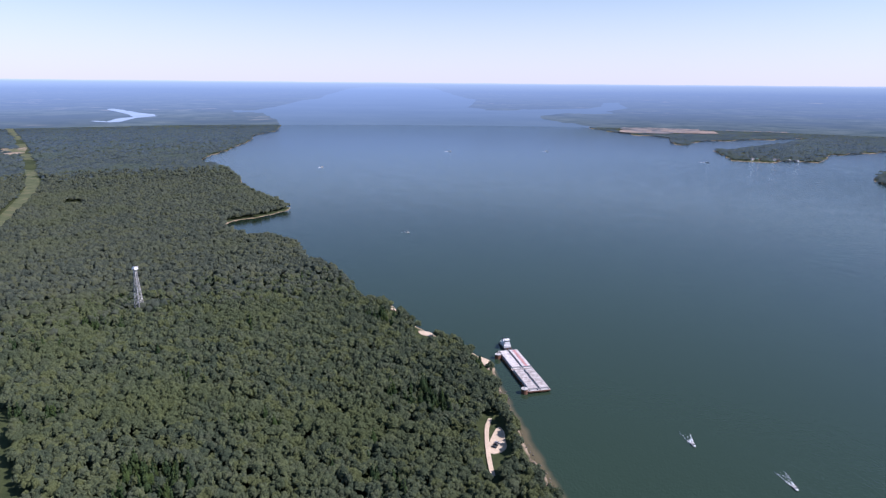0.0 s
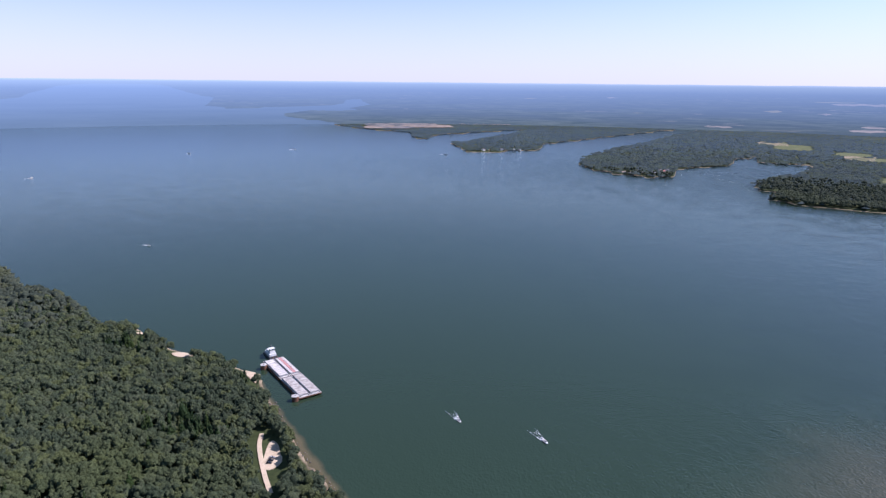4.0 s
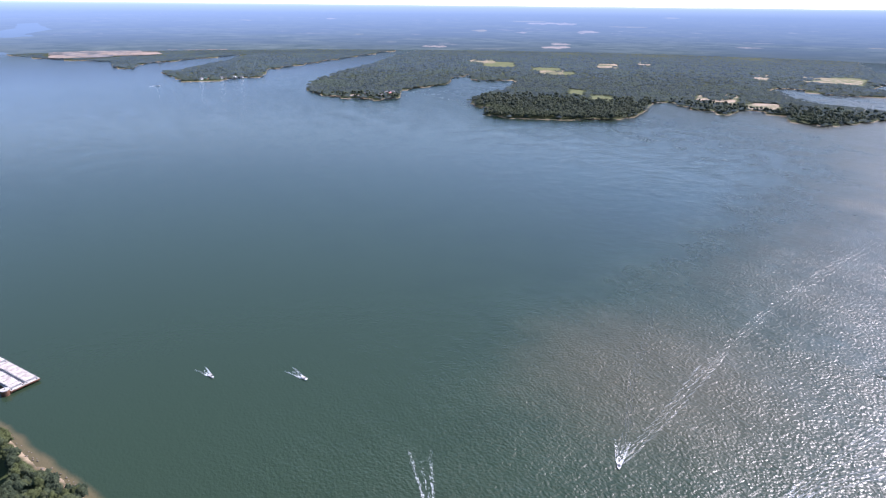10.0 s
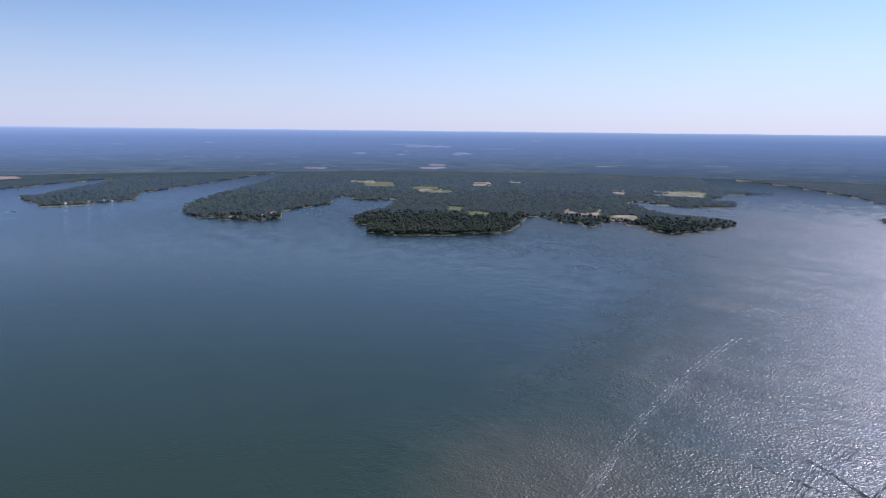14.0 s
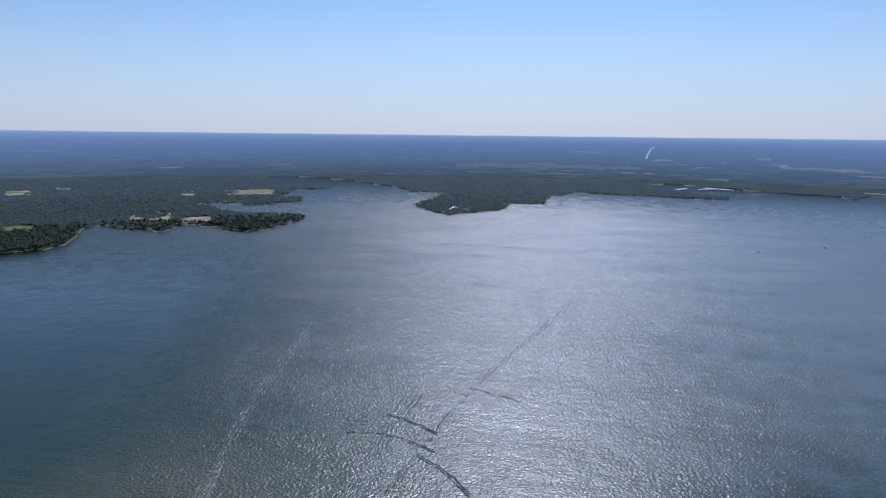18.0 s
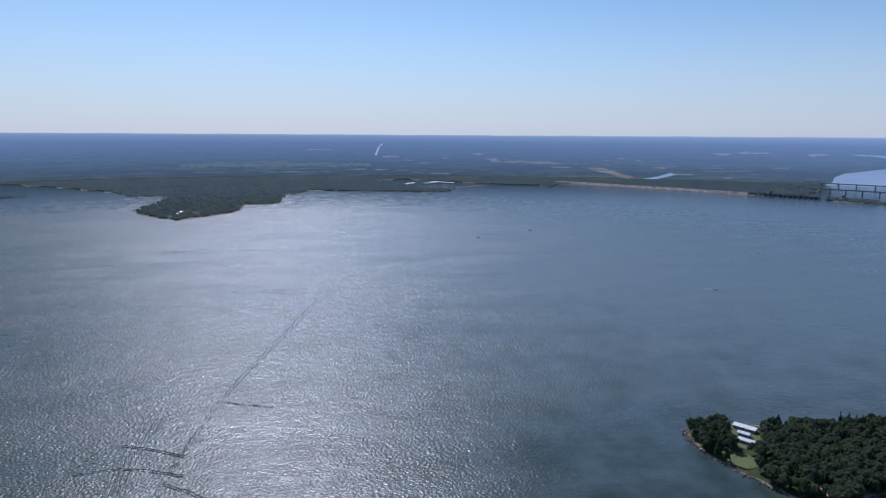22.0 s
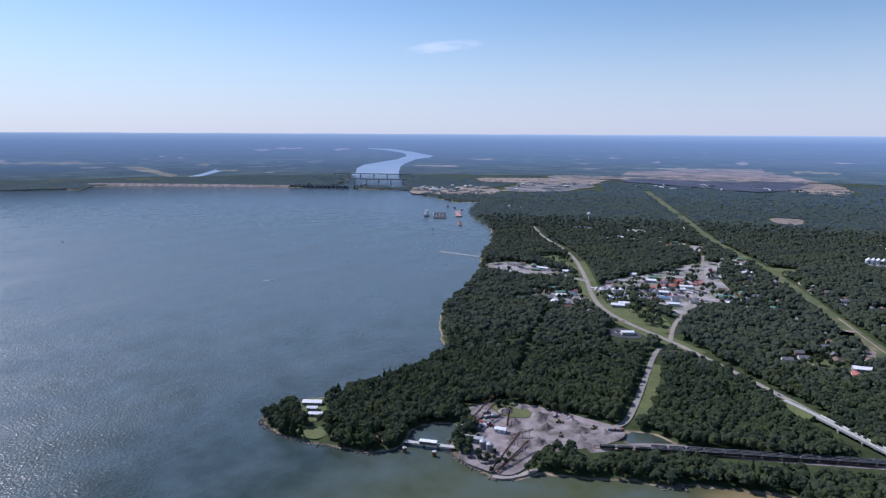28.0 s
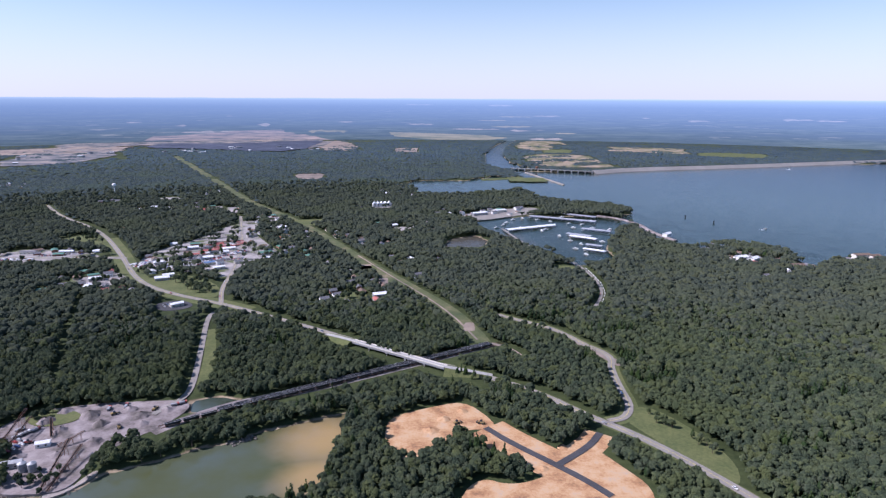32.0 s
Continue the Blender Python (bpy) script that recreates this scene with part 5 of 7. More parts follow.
COVER = patchwork("weathered_barge_cover", [(0.36, (0.26, 0.23, 0.21)), (0.5, (0.42, 0.39, 0.36)), (0.64, (0.55, 0.52, 0.49))], 0.25, 1.2)
TOW_NEAR, TOW_FAR = Vector((53.2, -554.0, 0)), Vector((98.2, -638.5, 0))
tow = math.degrees(math.atan2(TOW_FAR.y - TOW_NEAR.y, TOW_FAR.x - TOW_NEAR.x))
tow_m = Matrix.Translation(TOW_NEAR) @ pose(0, 0, 0, 0, 0, tow)
barge(tow_m @ pose(24.2, 5.6, 0), [COVER], "moored grey hopper barge with pale covers")
barge(tow_m @ pose(24.2, -5.6, 0), [COVER], "moored grey hopper barge with pale covers")
PALE_COVER = patchwork("faded_white_barge_cover", [(0.36, (0.40, 0.36, 0.33)), (0.5, (0.54, 0.51, 0.48)), (0.64, (0.64, 0.62, 0.60))], 0.25, 1.2)
barge(tow_m @ pose(72.6, 5.6, 0), [PALE_COVER], "moored barge with flat white covers")
barge(tow_m @ pose(72.6, -5.6, 0), [PALE_COVER, PINK, PALE_COVER], "moored barge with white and faded red covers")


def towboat(at, label, size=1.0):
    t = thing("towboat", label, "boat", at=at @ Matrix.Scale(size, 4))
    bm = bmesh.new()
    box(bm, -12, -5, -0.6, 12, 5, 2.0, 0.4)
    part("hull", bm, DARK, t, "dark steel hull")
    boxes("main_deckhouse", [(-9, -4, 2.0, 6, 4, 5.0)], WHITE, t, bevel=0.1)
    boxes("upper_deckhouse", [(-6, -3.2, 5.0, 5, 3.2, 7.8)], WHITE, t, bevel=0.1)
    boxes("pilothouse", [(0.5, -2.6, 7.8, 5, 2.6, 10.6)], WHITE, t, bevel=0.2)
    boxes("pilothouse_window", [(0.6, -2.66, 9.0, 5.06, 2.66, 10.0)], GLASS, t, "dark wrap-round glass")
    boxes("roof", [(0.2, -3, 10.6, 5.4, 3, 10.85)], WHITE, t)
    for y in (-2.2, 2.2):
        bm = bmesh.new()
        rod(bm, (-5.5, y, 5), (-5.5, y, 10.5), 0.6, 8)
        part("funnel", bm, DARK, t)
        boxes("push_knee", [(11.6, y - 0.5, 0, 12.4, y + 0.5, 4.2)], RUST, t)
    for k in range(5):
        for y in (-4.03, 4.03):
            boxes("window", [(-8 + k * 2.8, y - 0.02, 3.2, -6.8 + k * 2.8, y + 0.02, 4.3)], GLASS, t)
    rods("mast", [((2, 0, 10.8), (2, 0, 14.5))], 0.12, GREY, t)
    return t


towboat(tow_m @ pose(110, -3, 0, 0, 0, 180), "white towboat with dark hull behind the barges", 0.95)


def mooring_cell(at, r=3.2):
    t = thing("mooring_cell", "round rusty sheet-pile mooring cell in the water", "mooring cell", "mooring cells", at=at)
    bm = bmesh.new()
    rod(bm, (0, 0, -3), (0, 0, 4.4), r, 16)
    part("sheet_piling", bm, RUST, t, "rusty steel sheet piling")
    bm = bmesh.new()
    rod(bm, (0, 0, 4.4), (0, 0, 4.9), r * 1.05, 16)
    part("cap", bm, CONCRETE, t, "pale concrete cap")
    rods("bollard", [((0, 0, 4.9), (0, 0, 5.8))], 0.35, DARK, t)
    return t


for x, y in ((3, 14.0), (84, 14.4)):
    mooring_cell(tow_m @ pose(x, y, 0))

# radio mast in the south woods
mast = thing("radio_mast", "tall grey lattice steel mast with two white dishes, over the trees", "radio mast", at=pose(557.5, -627.7, LEVEL - 0.4))
MAST_H = 55.0
GALV = paint("galvanised_steel", (0.55, 0.54, 0.52), 0.6)


def mast_leg(k, z):
    w = 4.2 - 3.0 * z / MAST_H
    return Vector((w * (1 if k in (0, 3) else -1), w * (1 if k in (0, 1) else -1), z))


for k in range(4):
    rods("leg", [(mast_leg(k, 0), mast_leg(k, MAST_H))], 0.30, GALV, mast)
for b in range(9):
    z0, z1 = MAST_H * b / 9, MAST_H * (b + 1) / 9
    for k in range(4):
        n = (k + 1) % 4
        for name, p, q in (("brace", mast_leg(k, z0), mast_leg(n, z1)), ("brace", mast_leg(n, z0), mast_leg(k, z1)), ("girt", mast_leg(k, z1), mast_leg(n, z1))):
            rods(name, [(p, q)], 0.15, GALV, mast, seg=4)
boxes("platform", [(-2.2, -2.2, MAST_H, 2.2, 2.2, MAST_H + 0.4)], GREY, mast)
for x, a in ((-2.2, 30), (2.2, -30)):
    bm = bmesh.new()
    bmesh.ops.create_cone(bm, cap_ends=True, segments=14, radius1=0.6, radius2=2.4, depth=1.5, matrix=pose(x, 0, MAST_H + 2.4, 60, 0, a + 180))
    part("dish", bm, WHITE, mast, "white dish antenna")


def speedboat(at, label, size=1.0, hullmat=WHITE):
    t = thing("motorboat", label, "motorboat", at=at @ Matrix.Scale(size, 4))
    part("hull", hull(bmesh.new(), 7.0, 2.5, -0.3, 0.9), hullmat, t, "white glassfibre hull")
    boxes("cockpit", [(-2.6, -0.9, 0.86, 1.2, 0.9, 1.0)], GREY, t)
    bm = bmesh.new()
    box(bm, 0.6, -0.9, 0.95, 1.3, 0.9, 1.55, 0.1)
    part("windscreen", bm, GLASS, t)
    for y in (-0.5, 0.5):
        boxes("seat", [(-1.2, y - 0.3, 1.0, -0.5, y + 0.3, 1.5)], OFFWHITE, t)
    boxes("outboard", [(-3.9, -0.3, 0.1, -3.4, 0.3, 1.4)], DARK, t)
    return t


def wake(at, length, spread, label="white foaming wake on the water"):
    """Two arms and a churned middle behind a boat heading along +x."""
    r = np.random.RandomState(int(length * 7) % 997)
    v, f = [], []

    def streak(x, y, lx, wy):
        n = len(v)
        for c in ((x, y - wy * 0.5, 0.05), (x - lx * 0.5, y - wy, 0.05), (x - lx, y, 0.05), (x - lx * 0.5, y + wy, 0.05), (x - lx * 0.45, y, 0.14)):
            v.append(c)
        f.extend([(n, n + 1, n + 4), (n + 1, n + 2, n + 4), (n + 2, n + 3, n + 4), (n + 3, n, n + 4)])
    for k in range(int(length * 7)):
        x = -length * r.uniform(0, 1) ** 1.4
        s = -x / length
        side = r.choice((-1, 1)) * (1.2 + spread * s * 1.0) + r.normal(0, 0.25 + spread * 0.07)
        if r.uniform() < 0.35 - 0.3 * s:
            side = r.normal(0, 0.9)
        streak(x - 2.5, side, r.uniform(0.8, 2.8) * (1 - 0.5 * s), r.uniform(0.10, 0.32) * (1 - 0.6 * s))
    ob = new("wake", mesh_from("wake", v, f, FOAM))
    ob.matrix_world = at
    return tagged(ob, label, "wake", kind="stuff")


def heading_pose(x, y, deg):
    """deg: compass heading of +x."""
    return pose(x, y, 0, 0, 0, 90 - deg)


RUNNERS = [(-77, -498, 344, 17, 3.2), (-142, -457, 343, 19, 2.6), (-288, -250, 49, 26, 4), (-342, -169, 80, 34, 5), (-153, -263, 22, 70, 6)]
for x, y, h, ln, sp in RUNNERS:
    speedboat(heading_pose(x, y, h), "white motorboat running fast over the lake", 1.05)
    wake(heading_pose(x, y, h), ln, sp)
SLOW = [(380, -1155, 300, 1.2), (975, -2022, 200, 1.6), (694, -2696, 250, 1.8), (295, -2843, 250, 1.8), (-337, -2625, 280, 2.0), (-1755, 446, 30, 1.7),
        (-1871, 641, 60, 1.7), (-1068, 734, 40, 1.5), (-253, 382, 80, 0.9), (778, 1432, 60, 1.6), (1541, 2739, 60, 1.6), (-950, -1990, 100, 1.6), (2190, -4080, 300, 2.4), (2140, -4150, 300, 2.4)]
for x, y, h, s in SLOW:
    speedboat(heading_pose(x, y, h), "white motorboat lying on the open lake", s)
    if s > 1.1:
        wake(heading_pose(x, y, h), 14 * s, 2.5, "short pale wake behind a boat")


def cruiser(at, label, group=""):
    t = thing("cabin_cruiser", label, "boat", group, at=at)
    part("hull", hull(bmesh.new(), 13, 4.0, -0.5, 1.6, 0.4), WHITE, t, "white hull")
    boxes("cabin", [(-2.5, -1.5, 1.55, 3.0, 1.5, 2.8)], WHITE, t, bevel=0.25)
    boxes("cabin_window", [(-2.0, -1.54, 2.0, 2.6, 1.54, 2.5)], GLASS, t)
    boxes("flybridge", [(-2.8, -1.4, 3.6, 0.5, 1.4, 3.75)], WHITE, t, bevel=0.05)
    rods("flybridge_post", [((x, y, 2.7), (x, y, 3.6)) for x in (-2.6, 0.3) for y in (-1.2, 1.2)], 0.06, GREY, t)
    boxes("swim_platform", [(-7.2, -1.7, 0.1, -6.4, 1.7, 0.25)], GREY, t)
    return t


cruiser(heading_pose(-239, 347, 60), "white cabin cruiser anchored in the green bay")
pontoon = thing("pontoon_boat", "white pontoon boat with a canopy in the bay", "boat", at=heading_pose(-205, 381, 80))
for y in (-0.9, 0.9):
    rods("pontoon", [((-3.6, y, 0.1), (3.6, y, 0.1))], 0.4, GREY, pontoon, seg=8)
boxes("deck", [(-3.4, -1.25, 0.45, 3.4, 1.25, 0.6)], OFFWHITE, pontoon)
boxes("railing", [(-3.3, -1.25, 0.6, 3.3, -1.18, 1.3), (-3.3, 1.18, 0.6, 3.3, 1.25, 1.3), (3.23, -1.18, 0.6, 3.3, 1.18, 1.3)], WHITE, pontoon)
boxes("canopy", [(-3.0, -1.3, 2.4, 0.4, 1.3, 2.5)], WHITE, pontoon)
rods("canopy_post", [((x, y, 0.6), (x, y, 2.4)) for x in (-2.9, 0.3) for y in (-1.2, 1.2)], 0.04, GREY, pontoon)


def strokes(line, every, length, lean, tall, wide, rows, label, mat=WATER, spread=0.0, name="wake_ripples"):
    """Short ridges set slantwise along a spent wake, each a low three-sided bar tapering to both ends."""
    p = rounded(line, 3)
    r = np.random.RandomState(len(p) * 3 + rows)
    v, f = [], []
    run = 0.0
    total = sum(np.hypot(*(q - o)) for o, q in zip(p, p[1:]))
    for o, q in zip(p, p[1:]):
        ln = np.hypot(*(q - o))
        d = (q - o) / max(ln, 1e-6)
        n = np.array((-d[1], d[0]))
        for i in range(max(1, int(round(ln / every)))):
            s = run + ln * (i + r.uniform(0, 0.6)) * every / max(ln, every)
            far = s / total
            for k in range(rows):
                c = o + d * (s - run) + n * ((k - (rows - 1) / 2) * (2.6 + spread * far) + r.normal(0, 0.35))
                t = math.radians(lean + r.normal(0, 3))
                u = d * math.cos(t) + n * math.sin(t)
                w = np.array((-u[1], u[0]))
                half = length * r.uniform(0.6, 1.15) * (0.55 + 0.6 * far) / 2
                h, b = tall * r.uniform(0.6, 1.2), wide * r.uniform(0.7, 1.2)
                m = len(v)
                for e, x, z in ((-1.0, 0, 0.02), (-0.4, -b, 0.02), (-0.4, b, 0.02), (-0.35, 0, h), (0.4, -b, 0.02), (0.4, b, 0.02), (0.35, 0, h), (1.0, 0, 0.02)):
                    g = c + u * half * e + w * x
                    v.append((g[0], g[1], z))
                f.extend([tuple(m + j for j in q3) for q3 in ((0, 1, 3), (0, 3, 2), (1, 4, 6, 3), (3, 6, 5, 2), (4, 7, 6), (6, 7, 5))])
        run += ln
    ob = new(name, mesh_from(name, v, f, mat))
    return tagged(ob, label, "ripples", kind="stuff")


ARM_R = [(-296, -254), (-356, -272), (-444, -304), (-558, -338), (-672, -364), (-788, -384), (-906, -402)]
ARM_L = [(-298, -260), (-330, -282), (-368, -318), (-424, -356), (-494, -406), (-588, -466), (-710, -530)]
strokes(ARM_R, 8, 20, -7, 0.12, 0.5, 3, "slanting ridges of a long boat wake", spread=4)
strokes(ARM_L, 10, 16, 12, 0.12, 0.45, 3, "slanting ridges of a long boat wake", spread=3)
strokes(ARM_R[:3], 12, 22, -10, 0.2, 0.10, 3, "white foam lines on the ridges of a wake", THIN_FOAM, 3, "foam_lines")
strokes(ARM_R[2:5], 26, 14, -10, 0.10, 0.06, 2, "thin foam lines on a spent wake", THIN_FOAM, 4, "foam_lines")
strokes(ARM_L[:5], 15, 12, 14, 0.2, 0.08, 2, "white foam lines on the ridges of a wake", THIN_FOAM, 2, "foam_lines")
strokes([(-352, -174), (-414, -180), (-484, -182)], 12, 20, -5, 0.2, 0.11, 3, "white foam lines of a boat's wake", THIN_FOAM, 2, "foam_lines")
strokes([(-356, -170), (-402, -168), (-436, -158)], 12, 18, 6, 0.2, 0.10, 3, "white foam lines of a boat's wake", THIN_FOAM, 2, "foam_lines")
strokes([(-462, -184), (-584, -186), (-662, -184)], 9, 24, 6, 0.3, 0.8, 4, "slanting ridges of a boat wake", spread=3)
strokes([(-466, -156), (-576, -142), (-716, -122), (-884, -76), (-1124, -14)], 13, 26, 6, 0.38, 0.8, 2, "ridges of a long old wake", spread=4)
for line in ([(-560, -224), (-566, -184), (-542, -136)], [(-528, -144), (-510, -118), (-478, -92)], [(-692, -114), (-672, -68)], [(-608, -198), (-596, -170), (-578, -142)]):
    strokes(line, 7, 12, 5, 0.42, 0.8, 2, "dark ridges of a crossing wake")
for line in ([(-634, 104), (-612, 140), (-584, 160)], [(-766, 234), (-716, 256), (-710, 274)], [(-560, 236), (-530, 262), (-505, 268)]):
    strokes(line, 10, 16, 5, 0.05, 0.8, 3, "low ripples crossing the lake")


def channel_marker(x, y):
    t = thing("channel_marker", "dark pile channel marker standing in the lake", "channel marker", "channel markers", at=pose(x, y, 0))
    rods("pile", [((math.cos(a) * 1.5, math.sin(a) * 1.5, -3), (math.cos(a) * 0.7, math.sin(a) * 0.7, 3.4)) for a in (0, 2.1, 4.2)], 0.4, DARK, t)
    boxes("platform", [(-2.2, -1.6, 2.4, 2.2, 1.6, 2.9)], DARK, t)
    boxes("sign_board", [(-1.8, -0.1, 2.9, 1.8, 0.1, 5.4)], DARK, t)
    return t


for x, y in ((647, 1583), (688, 1507), (-1269, 1474), (-1204, 1396)):
    channel_marker(x, y)

# ---- houses and the town ----


def house(w, d, h, rise, wall, roof, label, porch=False):
    """A gabled house with its ridge along x, standing on z = 0."""
    t = thing("house", label, "house", "houses of the town")
    bm = bmesh.new()
    box(bm, -w / 2, -d / 2, -0.5, w / 2, d / 2, h)
    for x in (-w / 2, w / 2):
        a = [bm.verts.new(c) for c in ((x, -d / 2, h), (x, d / 2, h), (x, 0, h + rise))]
        bm.faces.new(a)
    part("wall", bm, wall, t)
    bm = bmesh.new()
    o, k = 0.6, 0.25
    for s in (-1, 1):
        e0, e1 = Vector((0, s * (d / 2 + o), h - rise * o / (d / 2))), Vector((0, 0, h + rise))
        q = []
        for x in (-w / 2 - o, w / 2 + o):
            for p, z in ((e0, 0), (e1, 0), (e1, k), (e0, k)):
                q.append(bm.verts.new((x, p.y, p.z + z)))
        for f in ((0, 1, 2, 3), (7, 6, 5, 4), (0, 4, 5, 1), (1, 5, 6, 2), (2, 6, 7, 3), (3, 7, 4, 0)):
            bm.faces.new([q[i] for i in f])
    part("roof", bm, roof, t)
    boxes("door", [(-0.5, -d / 2 - 0.06, 0, 0.5, -d / 2, 2.1)], RED, t)
    for x in (-w * 0.32, w * 0.32):
        for y, s in ((-d / 2, -1), (d / 2, 1)):
            wf = boxes("window", [(x - 0.7, min(y, y + s * 0.07), 0.9, x + 0.7, max(y, y + s * 0.07), 2.2)], WHITE, t)
            part("pane", box(bmesh.new(), x - 0.55, min(y + s * 0.07, y + s * 0.1), 1.05, x + 0.55, max(y + s * 0.07, y + s * 0.1), 2.05), GLASS, wf)
    boxes("chimney", [(w * 0.2, 0.4, h, w * 0.2 + 0.8, 1.2, h + rise + 0.9)], BRICK, t)
    if porch:
        boxes("porch_roof", [(-w * 0.3, -d / 2 - 2.4, 2.4, w * 0.3, -d / 2 - 0.05, 2.6)], roof, t)
        rods("porch_post", [((x, -d / 2 - 2.2, 0), (x, -d / 2 - 2.2, 2.4)) for x in (-w * 0.28, w * 0.28)], 0.1, WHITE, t)
    return t


KINDS = [house(13, 9, 3.0, 2.4, WHITE, ROOF_GREY, "white wooden house with grey shingle roof"),
         house(15, 9, 3.0, 2.2, OFFWHITE, ROOF_BROWN, "cream house with brown shingle roof", True),
         house(12, 8, 3.2, 2.6, BRICK, ROOF_GREY, "brick house with grey shingle roof"),
         house(16, 10, 3.4, 2.0, WHITE, ROOF_WHITE, "long house with white metal roof", True),
         house(14, 9, 3.0, 2.4, OFFWHITE, ROOF_RED, "cream house with red metal roof"),
         house(22, 12, 4.5, 2.2, GREY, ROOF_WHITE, "grey metal shed with white roof"),
         house(13, 9, 5.6, 2.8, WHITE, ROOF_GREY, "tall white two-storey house with grey roof"),
         house(18, 11, 3.8, 1.8, BRICK, ROOF_GREEN, "brick shop with green metal roof")]
FIRST = {}
for i, (x, y) in enumerate(HOUSES):
    k = int(house_rng.choice(8, p=(0.26, 0.20, 0.14, 0.06, 0.06, 0.05, 0.15, 0.08)))
    m = pose(x, y, float(level_at([(x, y)])[0]) + 0.32, 0, 0, float(house_rng.choice((0, 90)) + house_rng.uniform(-12, 12) + 25))
    if k in FIRST:
        copy_thing(KINDS[k], m)
    else:
        FIRST[k] = 1
        KINDS[k].matrix_world = m


def hall(x, y, turn, w, d, h, wall, roof, label, name="building", rise=1.6, z=LEVEL + 0.3):
    """A low flat-gabled commercial building."""
    t = thing(name, label, "building", at=pose(x, y, z, 0, 0, turn))
    boxes("wall", [(-w / 2, -d / 2, -0.5, w / 2, d / 2, h)], wall, t)
    bm = bmesh.new()
    pr = [(-d / 2 - 0.5, h), (0, h + rise), (d / 2 + 0.5, h), (d / 2 + 0.5, h + 0.3), (0, h + rise + 0.3), (-d / 2 - 0.5, h + 0.3)]
    a = [bm.verts.new((-w / 2 - 0.5, q, zz)) for q, zz in pr]
    b = [bm.verts.new((w / 2 + 0.5, q, zz)) for q, zz in pr]
    bm.faces.new(a)
    bm.faces.new(b[::-1])
    for i in range(6):
        bm.faces.new((a[i], a[(i + 1) % 6], b[(i + 1) % 6], b[i]))
    part("roof", bm, roof, t)
    n = max(2, int(w / 7))
    for i in range(n):
        x0 = -w / 2 + w * (i + 0.3) / n
        boxes("window", [(x0, -d / 2 - 0.06, 1.2, x0 + 1.6, -d / 2, 2.6)], GLASS, t)
    boxes("door", [(-1.5, d / 2, 0, 1.5, d / 2 + 0.06, 3.0)], GREY, t)
    return t


# the two white-roofed houses on the point, and a boathouse
hall(-525, 397, 37, 21, 8, 2.8, GREY, ROOF_WHITE, "long white house with white metal roof on the point", "house")
hall(-513, 387, 37, 11, 5, 2.6, GREY, ROOF_WHITE, "low white-roofed house on the point", "house")
hall(-498, 381, 37, 17, 6, 2.6, GREY, ROOF_WHITE, "white-roofed garage house on the point", "house")
hall(-437, 382, -30, 11, 7, 3.0, WHITE, ROOF_WHITE, "small white boathouse among trees", "house", z=1.8)
hall(-408, 384, 10, 14, 8, 3.4, BRICK, ROOF_RED, "low boathouse with a faded red roof", "house", z=1.8)
# shops in the town's middle
TOWN_HALLS = [(-420, 1130, 30, 26, 14, ROOF_WHITE), (-395, 1095, 32, 30, 12, ROOF_BLUE), (-450, 1150, 30, 22, 12, ROOF_RED), (-430, 1185, 28, 30, 14, ROOF_RED), (-400, 1205, 28, 24, 12, ROOF_WHITE),
              (-460, 1105, 30, 18, 12, ROOF_GREY), (-490, 1095, 28, 20, 11, ROOF_WHITE), (-372, 1060, 32, 20, 10, ROOF_WHITE), (-300, 1130, 35, 24, 14, ROOF_WHITE), (-275, 1110, 35, 20, 12, ROOF_WHITE),
              (-320, 1170, 35, 26, 16, ROOF_GREEN), (-440, 1230, 30, 26, 12, ROOF_RED), (-420, 1260, 30, 22, 12, ROOF_BROWN), (-700, 1175, 5, 26, 10, ROOF_WHITE), (-770, 1170, 5, 30, 12, ROOF_GREY),
              (-365, 855, 40, 18, 9, ROOF_WHITE), (-390, 1330, 30, 20, 12, ROOF_GREY), (-440, 1010, 30, 18, 9, ROOF_WHITE), (-350, 1100, 30, 14, 9, ROOF_GREY)]
for x, y, a, w, d, roof in TOWN_HALLS:
    hall(x, y, a, w, d, 4.2, OFFWHITE, roof, "low shop building with a wide metal roof", "shop_building", z=LEVEL + 0.4)

for (x, y), turn, w, d, h, wall, roof, lab in zip(BIG_HOUSES, (20, 35, 10, 100, 5, 15, 40, -20, 70, 15), (24, 20, 26, 16, 30, 22, 18, 12, 12, 11), (13, 12, 13, 11, 15, 14, 12, 8, 8, 8), (7, 6, 6, 6, 8.5, 7.5, 6, 4, 4, 4),
                                               (WHITE, WHITE, OFFWHITE, OFFWHITE, OFFWHITE, OFFWHITE, WHITE, OFFWHITE, WHITE, WHITE), (ROOF_WHITE, ROOF_WHITE, ROOF_BROWN, ROOF_GREY, ROOF_BROWN, ROOF_BROWN, ROOF_WHITE, ROOF_GREY, ROOF_WHITE, ROOF_GREY),
                                               ("large white house with a white roof among trees", "white house with a white roof among trees", "tan house with a brown roof among trees", "tan house with a grey roof among trees", "large tan lakeside house with a brown roof",
                                                "large tan lakeside house with a brown roof", "white house with a white roof by the breakwater", "small tan house with a grey roof in the woods", "small white house in the woods", "small white house with a grey roof in the woods")):
    hall(x, y, turn, w, d, h, wall, roof, lab, "house", rise=2.6)
hotel = thing("lodge", "white many-gabled lodge among the trees", "building", at=pose(-142, 1728, LEVEL + 0.3, 0, 0, 15))
boxes("wall", [(-26, -7, -0.5, 26, 7, 9)], WHITE, hotel)
